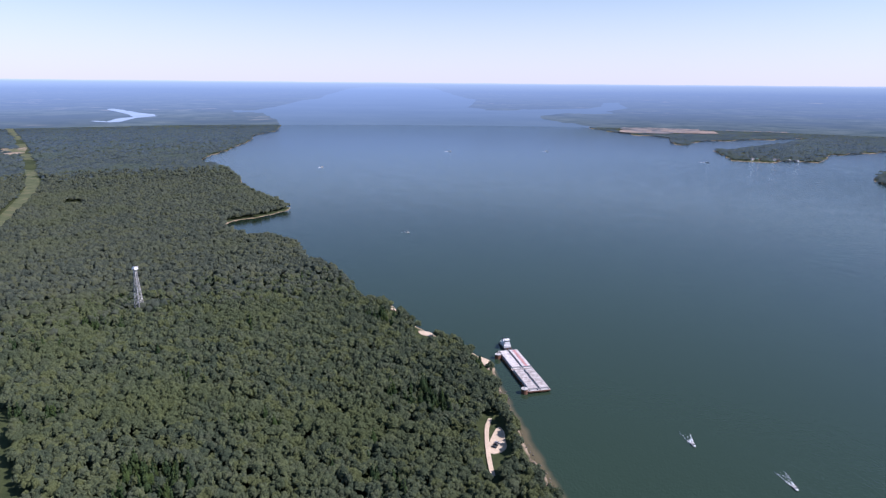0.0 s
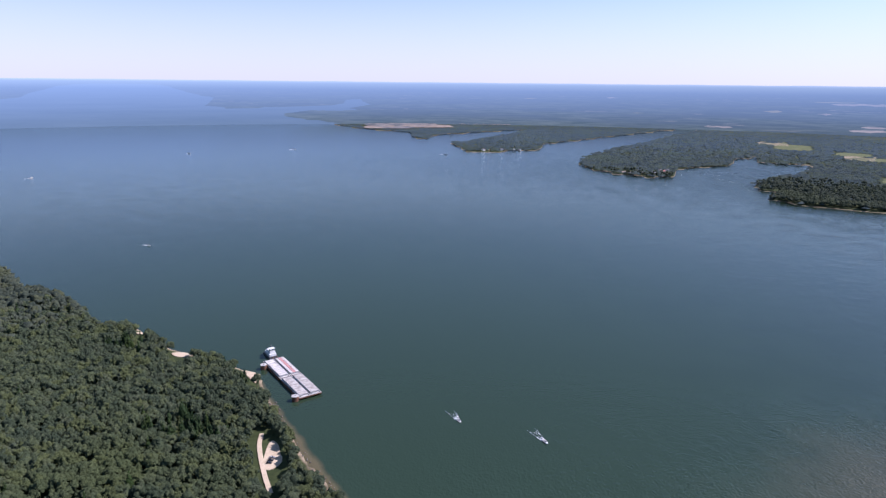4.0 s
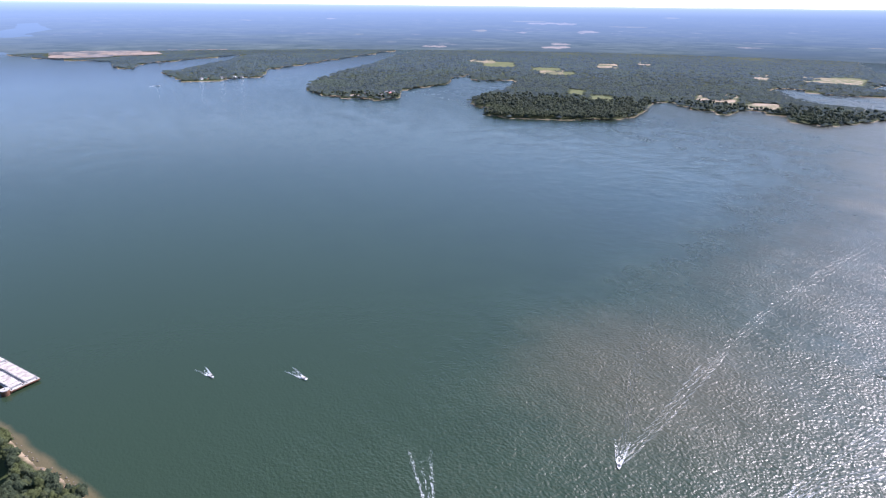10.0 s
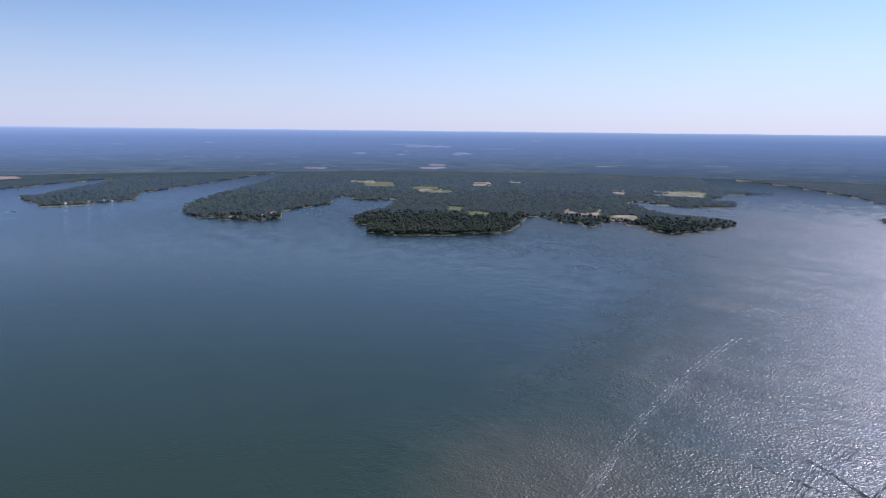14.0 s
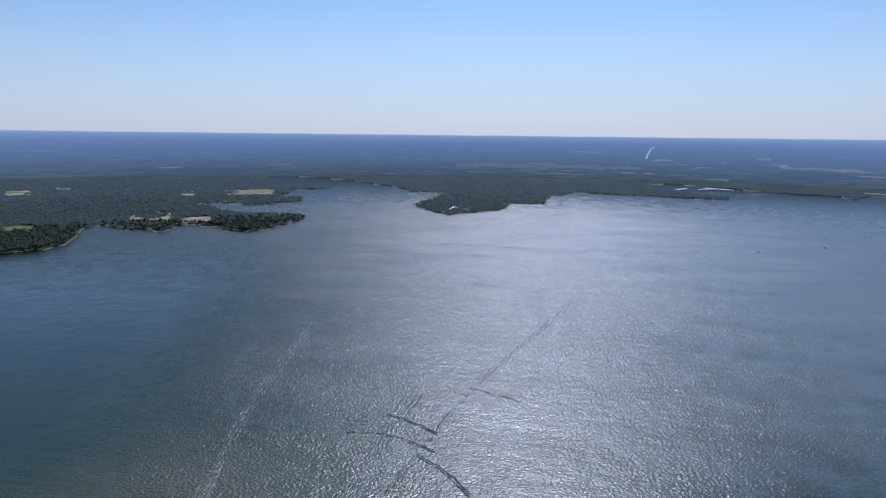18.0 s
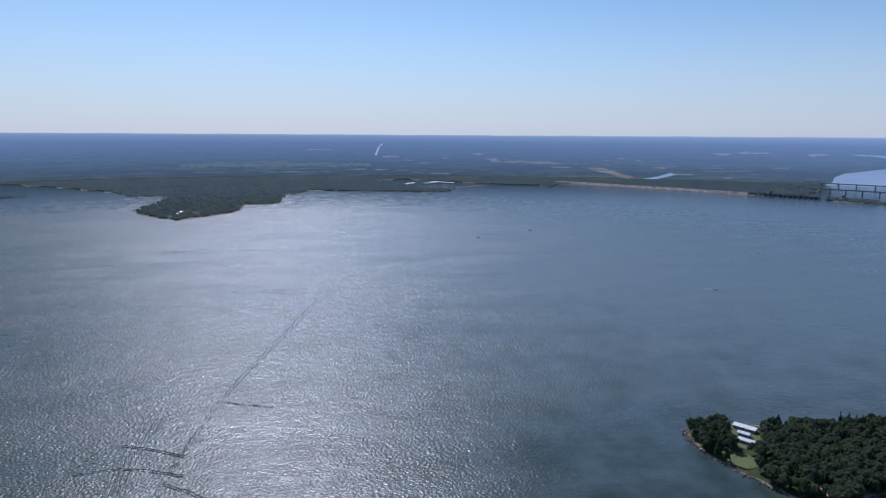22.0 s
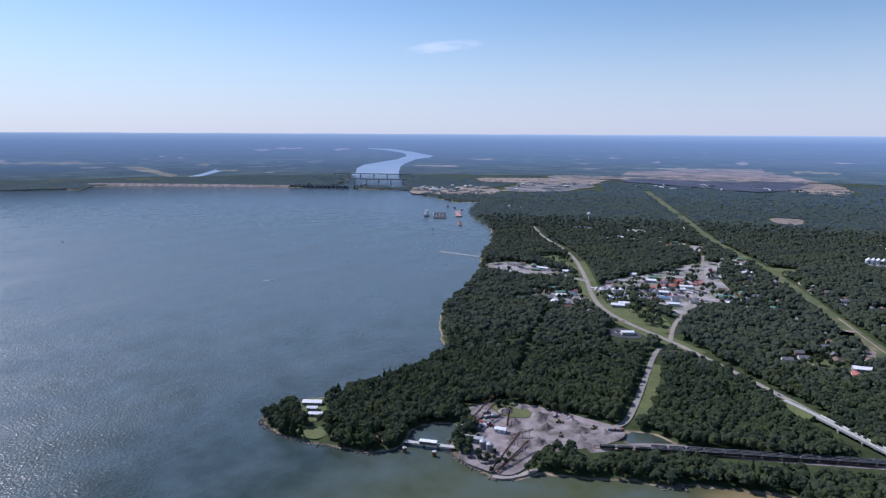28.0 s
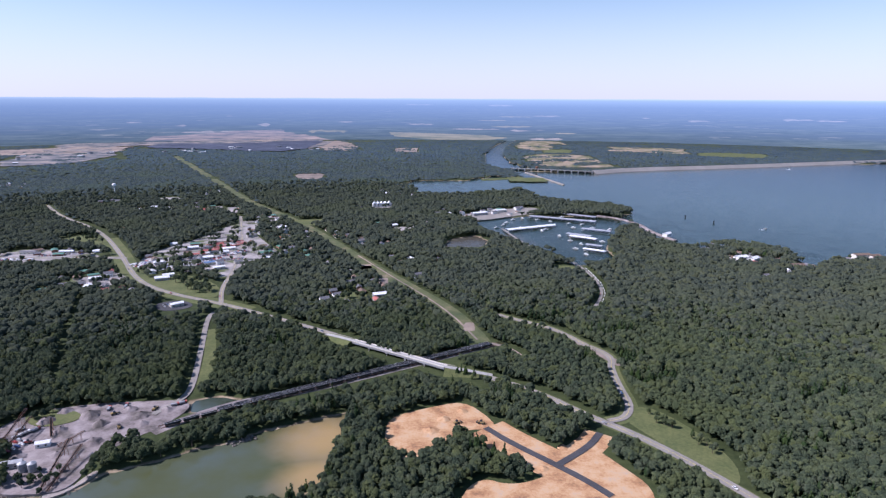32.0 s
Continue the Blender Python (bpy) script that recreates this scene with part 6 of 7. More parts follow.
for k in range(5):
    bm = bmesh.new()
    x = -20 + 10 * k
    a = [bm.verts.new(c) for c in ((x - 5.2, -8.5, 9), (x + 5.2, -8.5, 9), (x, -8.5, 13.5), (x - 5.2, 7.5, 9), (x + 5.2, 7.5, 9), (x, 7.5, 13.5))]
    for f in ((0, 1, 2), (5, 4, 3), (0, 2, 5, 3), (1, 4, 5, 2), (0, 3, 4, 1)):
        bm.faces.new([a[i] for i in f])
    part("gable_roof", bm, ROOF_WHITE, hotel)
    for z in (1.5, 5.2):
        boxes("window", [(x - 2, -7.08, z, x + 2, -7, z + 2.2)], GLASS, hotel)

wt = thing("water_tower", "white globe water tower over the trees", "water tower", at=pose(-982, 1945, LEVEL))
rods("column", [((0, 0, 0), (0, 0, 24))], 1.4, WHITE, wt, seg=12)
bm = bmesh.new()
bmesh.ops.create_uvsphere(bm, u_segments=20, v_segments=12, radius=6.5, matrix=Matrix.Translation((0, 0, 28)) @ Matrix.Diagonal((1, 1, 0.8, 1)))
part("tank", bm, WHITE, wt)
bm = bmesh.new()
rod(bm, (0, 0, 22), (0, 0, 25), 1.4, 12, 3.5)
part("neck", bm, WHITE, wt)


# ---- vehicles ----


def car(mat, label):
    t = thing("car", label, "car", "parked cars")
    bm = bmesh.new()
    box(bm, -2.25, -0.9, 0.35, 2.25, 0.9, 0.95, 0.12)
    part("body", bm, mat, t)
    bm = bmesh.new()
    a = [bm.verts.new(c) for c in ((-1.7, -0.82, 0.95), (1.0, -0.82, 0.95), (1.0, 0.82, 0.95), (-1.7, 0.82, 0.95), (-1.2, -0.68, 1.45), (0.4, -0.68, 1.45), (0.4, 0.68, 1.45), (-1.2, 0.68, 1.45))]
    for f in ((0, 1, 5, 4), (1, 2, 6, 5), (2, 3, 7, 6), (3, 0, 4, 7), (0, 3, 2, 1)):
        bm.faces.new([a[i] for i in f])
    part("cabin", bm, GLASS, t, "dark glass cabin")
    part("roof", box(bmesh.new(), -1.2, -0.69, 1.44, 0.4, 0.69, 1.5), mat, t)
    for x in (-1.4, 1.4):
        for y in (-0.85, 0.85):
            rods("wheel", [((x, y - 0.1, 0.33), (x, y + 0.1, 0.33))], 0.33, DARK, t, seg=8)
    return t


CAR_KINDS = [car(WHITE, "white car parked on grey paving"), car(GREY, "grey car parked on grey paving"), car(DARK, "black car parked on grey paving"), car(RED, "red car parked on grey paving"), car(ROOF_BLUE, "blue car parked on grey paving")]
car_first = {}
car_rng = np.random.RandomState(5)


def park(x, y, turn, z):
    k = int(car_rng.randint(0, 5))
    m = pose(x, y, z, 0, 0, turn)
    if k in car_first:
        copy_thing(CAR_KINDS[k], m)
    else:
        car_first[k] = 1
        CAR_KINDS[k].matrix_world = m


LOTS = [(-372, 858, 40, 7, 2, 3.2), (-395, 1150, 30, 10, 2, 3.0), (-410, 1170, 30, 11, 2, 3.0), (-440, 1165, 30, 9, 1, 3.0), (-355, 1130, 30, 8, 2, 3.2), (-360, 1180, 30, 7, 2, 3.2),
        (-425, 1115, 30, 12, 2, 3.0), (-450, 1135, 30, 10, 1, 3.0), (-405, 1230, 30, 10, 2, 3.0), (-380, 1120, 30, 9, 2, 3.0), (-300, 1150, 35, 8, 1, 3.0),
        (-720, 1150, 2, 12, 2, 3.0), (-660, 1140, 2, 8, 1, 3.0), (150, 1640, 20, 10, 2, 3.2), (90, 1590, 20, 8, 1, 3.2), (76, -448, 80, 3, 1, 3.5)]
for x, y, a, n, rows, gap in LOTS:
    for r_ in range(rows):
        for i in range(n):
            if car_rng.uniform() < 0.8:
                q = pose(x, y, 0, 0, 0, a) @ Vector(((i - n / 2) * gap, r_ * 7.5, 0))
                park(q.x, q.y, a + 90 + car_rng.uniform(-4, 4), LEVEL + 0.45)
for line, n in ((HIGHWAY_NORTH[0], 6), (HIGHWAY_SOUTH[0], 3), (MAIN_STREET[0], 5), (MARINA_ROAD[0], 2), (LAKE_ROAD[0], 2)):
    p = rounded(line, 2)
    for i in range(n):
        k = int((i + 0.5) / n * (len(p) - 1))
        d = p[k + 1] - p[k]
        c = p[k] + np.array((d[1], -d[0])) / np.hypot(*d) * 1.9
        park(c[0], c[1], math.degrees(math.atan2(d[1], d[0])), LEVEL + 0.95)

# the crowded lot of the small town: stalls under red and white canopies, and rows of vehicles


def market_stall(x, y, turn, roof, label):
    t = thing("market_stall", label, "stall", "market stalls", at=pose(x, y, LEVEL + 0.5, 0, 0, turn))
    bm = bmesh.new()
    b = [bm.verts.new(c) for c in ((-4, -3, 2.5), (4, -3, 2.5), (4, 3, 2.5), (-4, 3, 2.5))]
    lo = [bm.verts.new(c) for c in ((-4, -3, 2.1), (4, -3, 2.1), (4, 3, 2.1), (-4, 3, 2.1))]
    top = [bm.verts.new((-2, 0, 3.6)), bm.verts.new((2, 0, 3.6))]
    for f in ((b[0], b[1], top[1], top[0]), (b[2], b[3], top[0], top[1]), (b[1], b[2], top[1]), (b[3], b[0], top[0])):
        bm.faces.new(f)
    for i in range(4):
        bm.faces.new((lo[i], lo[(i + 1) % 4], b[(i + 1) % 4], b[i]))
    part("canopy", bm, roof, t)
    rods("post", [((x_, y_, 0), (x_, y_, 2.4)) for x_ in (-3.8, 3.8) for y_ in (-2.8, 2.8)], 0.06, GREY, t, seg=4)
    return t


stall_rng = np.random.RandomState(14)
for i in range(13):
    for j in range(3):
        if stall_rng.uniform() < 0.88:
            c = np.array((-447 + i * 4.1 + j * 6.5, 1180 + i * 8.0 - j * 9)) + stall_rng.uniform(-1.5, 1.5, 2)
            k = stall_rng.uniform()
            market_stall(c[0], c[1], 62 + stall_rng.uniform(-12, 12), ROOF_RED if k < 0.55 else PINK if k < 0.72 else WHITE,
                         "market stall under a red canopy" if k < 0.72 else "market stall under a white canopy")


def small_vehicles(name, rows, label, seed):
    """Far parked vehicles, each a body with a cabin, too small to pick apart."""
    r = np.random.RandomState(seed)
    v, f = [], []
    for x0, y0, turn, n, lines, gap, deep in rows:
        for j in range(lines):
            for i in range(n):
                if r.uniform() < 0.22:
                    continue
                m = pose(x0, y0, LEVEL + 0.5, 0, 0, turn) @ pose((i - n / 2) * gap, j * deep, 0, 0, 0, 90 + r.uniform(-5, 5))
                ln, tall = r.uniform(2.1, 3.3), r.uniform(0.85, 1.3)
                k = len(v)
                for z, a, b in ((0.3, 1.0, 0.95), (tall, 1.0, 0.95), (tall + 0.02, 0.62, 0.8), (tall + 0.65, 0.48, 0.7)):
                    v.extend(tuple(m @ Vector((sx2 * ln * a, sy2 * b, z))) for sx2, sy2 in ((-1, -1), (1, -1), (1, 1), (-1, 1)))
                for q in (0, 4, 8):
                    f.extend((k + q + e, k + q + (e + 1) % 4, k + q + 4 + (e + 1) % 4, k + q + 4 + e) for e in range(4))
                f.append((k + 12, k + 13, k + 14, k + 15))
    return tagged(new(name, mesh_from(name, v, f, VEHICLES)), label, "vehicles", kind="stuff")


many = Mat("many_paints", 0.35, 0.5)
many.color(many.ramp(many.island, [(0.0, (0.72, 0.72, 0.70)), (0.38, (0.70, 0.70, 0.69)), (0.42, (0.35, 0.36, 0.38)), (0.62, (0.30, 0.31, 0.33)), (0.65, (0.04, 0.04, 0.05)), (0.80, (0.05, 0.05, 0.06)), (0.83, (0.40, 0.07, 0.05)), (0.92, (0.38, 0.07, 0.06)), (0.95, (0.08, 0.13, 0.28))]))
VEHICLES = many.m
small_vehicles("parked_vehicles", [(-498, 1082, 55, 14, 5, 3.4, 8.5), (-455, 1070, 55, 16, 4, 3.4, 8.5), (-420, 1085, 58, 16, 3, 3.4, 9), (-395, 1120, 60, 14, 3, 3.4, 9), (-372, 1180, 62, 12, 2, 3.4, 9),
                                   (-470, 1140, 60, 14, 2, 3.4, 8)], "crowded rows of parked vehicles in the town lot", 3)
small_vehicles("parked_vehicles", [(-760, 1118, 3, 16, 2, 3.8, 8), (-690, 1165, 3, 14, 1, 3.8, 8), (-640, 1112, 3, 12, 1, 3.8, 8)], "cars and trailers parked by the boat ramp", 4)
small_vehicles("parked_vehicles", [(-352, 470, 68, 7, 2, 4.2, 9)], "white pickup trucks parked in the stone yard", 6)

# ---- highway bridge over the railway ----
BR0, BR1 = Vector((-92, 706, 0)), Vector((19, 628, 0))
bl = (BR1 - BR0).length
bridge = thing("road_bridge", "long white concrete highway bridge over the railway", "bridge", at=Matrix.Translation(BR0) @ pose(0, 0, 0, 0, 0, math.degrees(math.atan2(BR1.y - BR0.y, BR1.x - BR0.x))))
DECK = 8.2
PALE_DECK = ground_mat("sunlit_concrete", (0.28, 0.275, 0.26), (0.40, 0.39, 0.365), 0.5, 0.05, 0.85)
boxes("deck", [(0, -3.6, DECK - 1.0, bl, 3.6, DECK)], PALE_DECK, bridge, "pale concrete deck")
for y in (-3.6, 3.2):
    boxes("parapet", [(0, y, DECK, bl, y + 0.4, DECK + 1.0)], OFFWHITE, bridge, "pale painted parapet")
for k in range(4):
    boxes("girder", [(0, -3.4 + k * 2.1, DECK - 2.4, bl, -2.9 + k * 2.1, DECK - 1.0)], GREY, bridge)
for k in range(1, 5):
    x = bl * k / 5
    boxes("pier_cap", [(x - 0.8, -3.8, DECK - 3.4, x + 0.8, 3.8, DECK - 2.4)], CONCRETE, bridge)
    for y in (-2.6, 2.6):
        rods("pier_column", [((x, y, 0), (x, y, DECK - 3.4))], 0.7, CONCRETE, bridge, seg=10)
for s, e in ((BR0, Vector(HIGHWAY_NORTH[0][-2] + (0,))), (BR1, Vector(HIGHWAY_SOUTH[0][1] + (0,)))):
    d = (e - s).normalized()
    n = Vector((-d.y, d.x, 0))
    bm = bmesh.new()
    st = []
    for x, top in ((0, DECK), (24, DECK * 0.62 + 1), (52, LEVEL + 0.75)):
        c = s + d * x
        st.append([bm.verts.new(c + n * w + Vector((0, 0, z))) for w, z in ((-6 - (top - LEVEL) * 1.4, LEVEL - 0.5), (-5.6, top), (5.6, top), (6 + (top - LEVEL) * 1.4, LEVEL - 0.5))])
    for a, b in zip(st, st[1:]):
        for k in range(3):
            bm.faces.new((a[k], a[k + 1], b[k + 1], b[k]))
    bm.faces.new(st[0])
    ramp_me = bpy.data.meshes.new("bridge_ramp")
    bmesh.ops.recalc_face_normals(bm, faces=bm.faces)
    bm.to_mesh(ramp_me)
    bm.free()
    ramp_me.materials.append(GRASS)
    tagged(new("bridge_ramp", ramp_me), "grassy earth ramp up to the bridge", "embankment", kind="structure")
    lay("bridge_road", ([tuple(s + n * w + Vector((0, 0, DECK + 0.06))) for w in (-3.3, 3.3)] + [tuple(s + d * 24 + n * w + Vector((0, 0, DECK * 0.62 + 1.1))) for w in (-3.3, 3.3)]
        + [tuple(s + d * 52 + n * w + Vector((0, 0, LEVEL + 0.95))) for w in (-3.3, 3.3)], [(0, 1, 3, 2), (2, 3, 5, 4)]), PALE_DECK, "pale concrete road on the ramp", "road")

# ---- railway with coal cars ----
RAIL = [(-243, 503), (-165, 553), (-63, 617), (33, 676), (110, 722)]


def rail_point(s, off):
    """A point s metres along the line, off metres to the side, and its heading."""
    p = [np.array(q, float) for q in RAIL]
    for a, b in zip(p, p[1:]):
        ln = np.hypot(*(b - a))
        if s <= ln or b is p[-1]:
            d = (b - a) / ln
            return a + d * s + np.array((-d[1], d[0])) * off, math.degrees(math.atan2(d[1], d[0]))
        s -= ln


def coal_car():
    t = thing("coal_car", "dark steel hopper car heaped with coal on the track", "railway car", "coal train")
    bm = bmesh.new()
    pr = [(-7.4, 3.4), (7.4, 3.4), (6.9, 1.7), (3.2, 1.0), (-3.2, 1.0), (-6.9, 1.7)]
    a = [bm.verts.new((x, -1.5, z)) for x, z in pr]
    b = [bm.verts.new((x, 1.5, z)) for x, z in pr]
    bm.faces.new(a)
    bm.faces.new(b[::-1])
    for i in range(6):
        bm.faces.new((a[i], a[(i + 1) % 6], b[(i + 1) % 6], b[i]))
    for y in (-1.53, 1.53):
        for x in (-4.5, -2.2, 0, 2.2, 4.5):
            box(bm, x - 0.1, y - 0.06, 1.7, x + 0.1, y + 0.06, 3.4)
    part("body", bm, DARK, t, "dark ribbed hopper body")
    boxes("top_rim", [(-7.5, -1.6, 3.4, 7.5, -1.35, 3.65), (-7.5, 1.35, 3.4, 7.5, 1.6, 3.65), (-7.5, -1.35, 3.4, -7.25, 1.35, 3.65), (7.25, -1.35, 3.4, 7.5, 1.35, 3.65)], GREY, t)
    bm = bmesh.new()
    bmesh.ops.create_grid(bm, x_segments=8, y_segments=4, size=1, matrix=Matrix.Translation((0, 0, 3.45)) @ Matrix.Diagonal((7.2, 1.33, 1, 1)))
    for v in bm.verts:
        v.co.z += 0.55 * (1 - (v.co.y / 1.34) ** 2) * (0.7 + 0.3 * math.sin(v.co.x * 1.3))
    part("coal_load", bm, COAL, t, "heaped black coal")
    for x in (-5.2, 5.2):
        bogie = boxes("bogie", [(x - 1.3, -1.15, 0.35, x + 1.3, 1.15, 0.85)], RUST, t)
        for dx in (-0.9, 0.9):
            rods("wheelset", [((x + dx, -0.85, 0.45), (x + dx, 0.85, 0.45))], 0.45, DARK, bogie, seg=8)
    return t


first_car = None
for off, s0, n in ((0, 12, 23), (5.2, 60, 20)):
    for i in range(n):
        c, h = rail_point(s0 + i * 16.2, off)
        m = pose(c[0], c[1], LEVEL + 0.62, 0, 0, h)
        if first_car is None:
            first_car = coal_car()
            first_car.matrix_world = m
        else:
            copy_thing(first_car, m)
for off in (0, 5.2):
    track = thing("railway_track", "steel rails on dark sleepers over ballast", "railway track", "railway tracks")
    for g in (-0.72, 0.72):
        line = [tuple(rail_point(s, off + g)[0]) for s in range(0, 405, 9)]
        v, f = ribbon(line, 0.16, LEVEL + 0.6, 0.2)
        me = mesh_from("rail", v, f, RUST)
        r_ = new("rail", me)
        r_.parent = track
    v, f = [], []
    for s in range(0, 400, 2):
        c, h = rail_point(s, off)
        m = pose(c[0], c[1], LEVEL + 0.3, 0, 0, h)
        n0 = len(v)
        v += [tuple(m @ Vector(q)) for q in ((-0.2, -1.3, 0.12), (0.2, -1.3, 0.12), (0.2, 1.3, 0.12), (-0.2, 1.3, 0.12), (-0.2, -1.3, 0), (0.2, -1.3, 0), (0.2, 1.3, 0), (-0.2, 1.3, 0))]
        f += [(n0, n0 + 1, n0 + 2, n0 + 3), (n0 + 4, n0 + 5, n0 + 1, n0), (n0 + 5, n0 + 6, n0 + 2, n0 + 1), (n0 + 6, n0 + 7, n0 + 3, n0 + 2), (n0 + 7, n0 + 4, n0, n0 + 3)]
    sl = new("sleepers", mesh_from("sleepers", v, f, BARK))
    sl.parent = track
    tagged(sl, kind="stuff")

# ---- stone loading yard ----
YARD_Z = LEVEL + 0.3


def conveyor(x0, y0, z0, x1, y1, z1, label="rusty inclined belt conveyor on trestles"):
    """A truss gallery from one place to another on trestle legs."""
    a, b = Vector((x0, y0, z0)), Vector((x1, y1, z1))
    t = thing("belt_conveyor", label, "conveyor", "yard conveyors", at=Matrix.Translation((x0, y0, 0)))
    d = b - a
    n = Vector((-d.y, d.x, 0)).normalized() * 0.9
    o = Vector((x0, y0, 0))
    rods("truss_chord", [(a - o + s * n + Vector((0, 0, z)), b - o + s * n + Vector((0, 0, z))) for s in (-1, 1) for z in (0, 1.6)], 0.14, RUST, t)
    k = max(3, int(d.length / 4))
    web = []
    for i in range(k):
        p, q = a + d * i / k - o, a + d * (i + 1) / k - o
        for s in (-1, 1):
            web.append((p + s * n, q + s * n + Vector((0, 0, 1.6))))
    rods("truss_web", web, 0.09, RUST, t, seg=4)
    bm = bmesh.new()
    q = [bm.verts.new(c) for c in (a - o + n * 0.8 + Vector((0, 0, 0.9)), a - o - n * 0.8 + Vector((0, 0, 0.9)), b - o - n * 0.8 + Vector((0, 0, 0.9)), b - o + n * 0.8 + Vector((0, 0, 0.9)))]
    f = bm.faces.new(q)
    bmesh.ops.solidify(bm, geom=[f], thickness=0.15)
    part("belt", bm, COAL, t, "dark rubber belt")
    for u in (0.25, 0.55, 0.85):
        p = a + d * u - o
        if p.z > 2.5:
            rods("trestle_leg", [(p + s * n, Vector((p.x, p.y, 0.5)) + s * n * 2.2) for s in (-1, 1)], 0.18, RUST, t)
    bm = bmesh.new()
    rod(bm, b - o + n + Vector((0, 0, 0.8)), b - o - n + Vector((0, 0, 0.8)), 0.5, 8)
    part("head_drum", bm, DARK, t)
    return t


conveyor(-352, 420, 4.0, -366, 512, 17)
conveyor(-346, 422, 4.0, -358, 504, 13)
conveyor(-293, 406, 3.0, -303, 468, 12)
conveyor(-287, 406, 3.0, -290, 462, 10)
conveyor(-316, 470, 3.5, -300, 486, 9)
conveyor(-330, 486, 3.5, -342, 508, 10)
lay("loading_spit", slab(smooth_ring([(-292, 398), (-276, 404), (-262, 432), (-266, 440), (-284, 428)]), 1.6, 2.5), RUBBLE, "pale sand spit below the conveyors", "beach")


def heap(x, y, r, h, mat, label):
    bm = bmesh.new()
    bmesh.ops.create_cone(bm, cap_ends=False, segments=22, radius1=r, radius2=r * 0.12, depth=h)
    bmesh.ops.subdivide_edges(bm, edges=bm.edges, cuts=2, use_grid_fill=True)
    for v in bm.verts:
        k = 0.12 * r * noise.noise(Vector((v.co.x / r * 2 + x, v.co.y / r * 2 + y, v.co.z / r)))
        v.co.x *= 1 + k / r * 2
        v.co.y *= 1 + k / r * 2
        v.co.z += h / 2 - 0.2 + k * 0.4
    me = bpy.data.meshes.new("mound")
    bm.to_mesh(me)
    bm.free()
    me.materials.append(mat)
    ob = new("mound", me)
    ob.location = (x, y, YARD_Z)
    return tagged(ob, label, "gravel pile", "piles in the yard")


for x, y, r, h in ((-352, 516, 9, 5), (-318, 528, 10, 5.5), (-300, 512, 8, 4.5), (-270, 528, 9, 4), (-330, 500, 7, 4), (-290, 480, 9, 4.5), (-262, 512, 7, 3.2), (-340, 455, 7, 3.4), (-368, 480, 8, 4.5), (-310, 460, 6, 3),
                   (-346, 536, 8, 4), (-286, 540, 8, 3.5), (-250, 540, 7, 3)):
    heap(x, y, r, h, GRAVEL, "grey crushed stone pile on the yard")
for x, y, r, h in ((-46 + 62, 520, 7, 2.6), (34, 536, 6, 2.2), (4, 500, 8, 2.4), (96, 438, 5, 1.6), (118, 470, 5, 1.5)):
    heap(x, y, r, h, CLAY, "orange earth pile on the building site")
lay("yard_scrub", slab(smooth_ring([(-382, 528), (-363, 541), (-330, 535), (-323, 519), (-340, 507), (-361, 507)]), YARD_Z + 0.55, 0.4), GRASS, "scrubby grass patch in the yard", "grass")
hall(-330, 474, 20, 11, 6, 3.4, WHITE, ROOF_WHITE, "small white shed on the stone yard", "yard_shed", z=YARD_Z)
hall(-339, 440, 20, 22, 6, 4.5, GREY, GREY, "long grey loading shed with pale roof", "loading_shed", z=YARD_Z)
silo = thing("storage_tank", "squat grey steel storage tanks beside the shed", "tank", at=pose(-324, 436, YARD_Z))
for x in (0, 8):
    rods("tank_shell", [((x, 0, 0), (x, 0, 7))], 3.4, GREY, silo, seg=16)
    bm = bmesh.new()
    rod(bm, (x, 0, 7), (x, 0, 8.4), 3.5, 16, 0.6)
    part("tank_roof", bm, GREY, silo)


def loader(x, y, turn, mat, label):
    t = thing("wheel_loader", label, "loader", "yard machines", at=pose(x, y, YARD_Z, 0, 0, turn))
    boxes("body", [(-3.4, -1.3, 1.0, 0.6, 1.3, 2.4)], mat, t, bevel=0.15)
    boxes("cab", [(-1.2, -0.9, 2.4, 0.4, 0.9, 3.8)], GLASS, t)
    boxes("lift_arm", [(0.4, -1.0, 1.5, 3.2, -0.7, 1.9), (0.4, 0.7, 1.5, 3.2, 1.0, 1.9)], mat, t)
    boxes("bucket", [(3.2, -1.6, 0.4, 4.6, 1.6, 1.6)], DARK, t, bevel=0.2)
    for px in (-2.4, 1.2):
        for py in (-1.4, 1.4):
            rods("wheel", [((px, py - 0.35, 0.9), (px, py + 0.35, 0.9))], 0.9, DARK, t, seg=10)
    return t


YELLOW = paint("machine_yellow", (0.33, 0.23, 0.09), 0.6, 0.0, 0.5)
for x, y, a in ((-296, 530, 40), (-280, 505, 120), (-345, 478, 10), (-262, 540, 80), (28, 512, 30), (50, 512, 150)):
    loader(x, y, a, YELLOW if a != 10 else RED, "yellow wheel loader at work place on bare ground" if a != 10 else "red wheel loader standing on the stone yard")


def truck(x, y, turn, mat, label):
    t = thing("dump_truck", label, "truck", "yard trucks", at=pose(x, y, YARD_Z, 0, 0, turn))
    boxes("chassis", [(-4, -1.1, 0.7, 3.6, 1.1, 1.1)], DARK, t)
    boxes("cab", [(2.0, -1.2, 1.1, 3.8, 1.2, 3.0)], mat, t, bevel=0.15)
    boxes("windscreen", [(3.78, -1.0, 2.0, 3.84, 1.0, 2.8)], GLASS, t)
    boxes("tipper_body", [(-4, -1.25, 1.1, 1.7, 1.25, 2.7)], GREY, t, bevel=0.1)
    for px in (-3, -1.7, 2.8):
        for py in (-1.05, 1.05):
            rods("wheel", [((px, py - 0.2, 0.5), (px, py + 0.2, 0.5))], 0.5, DARK, t, seg=8)
    return t


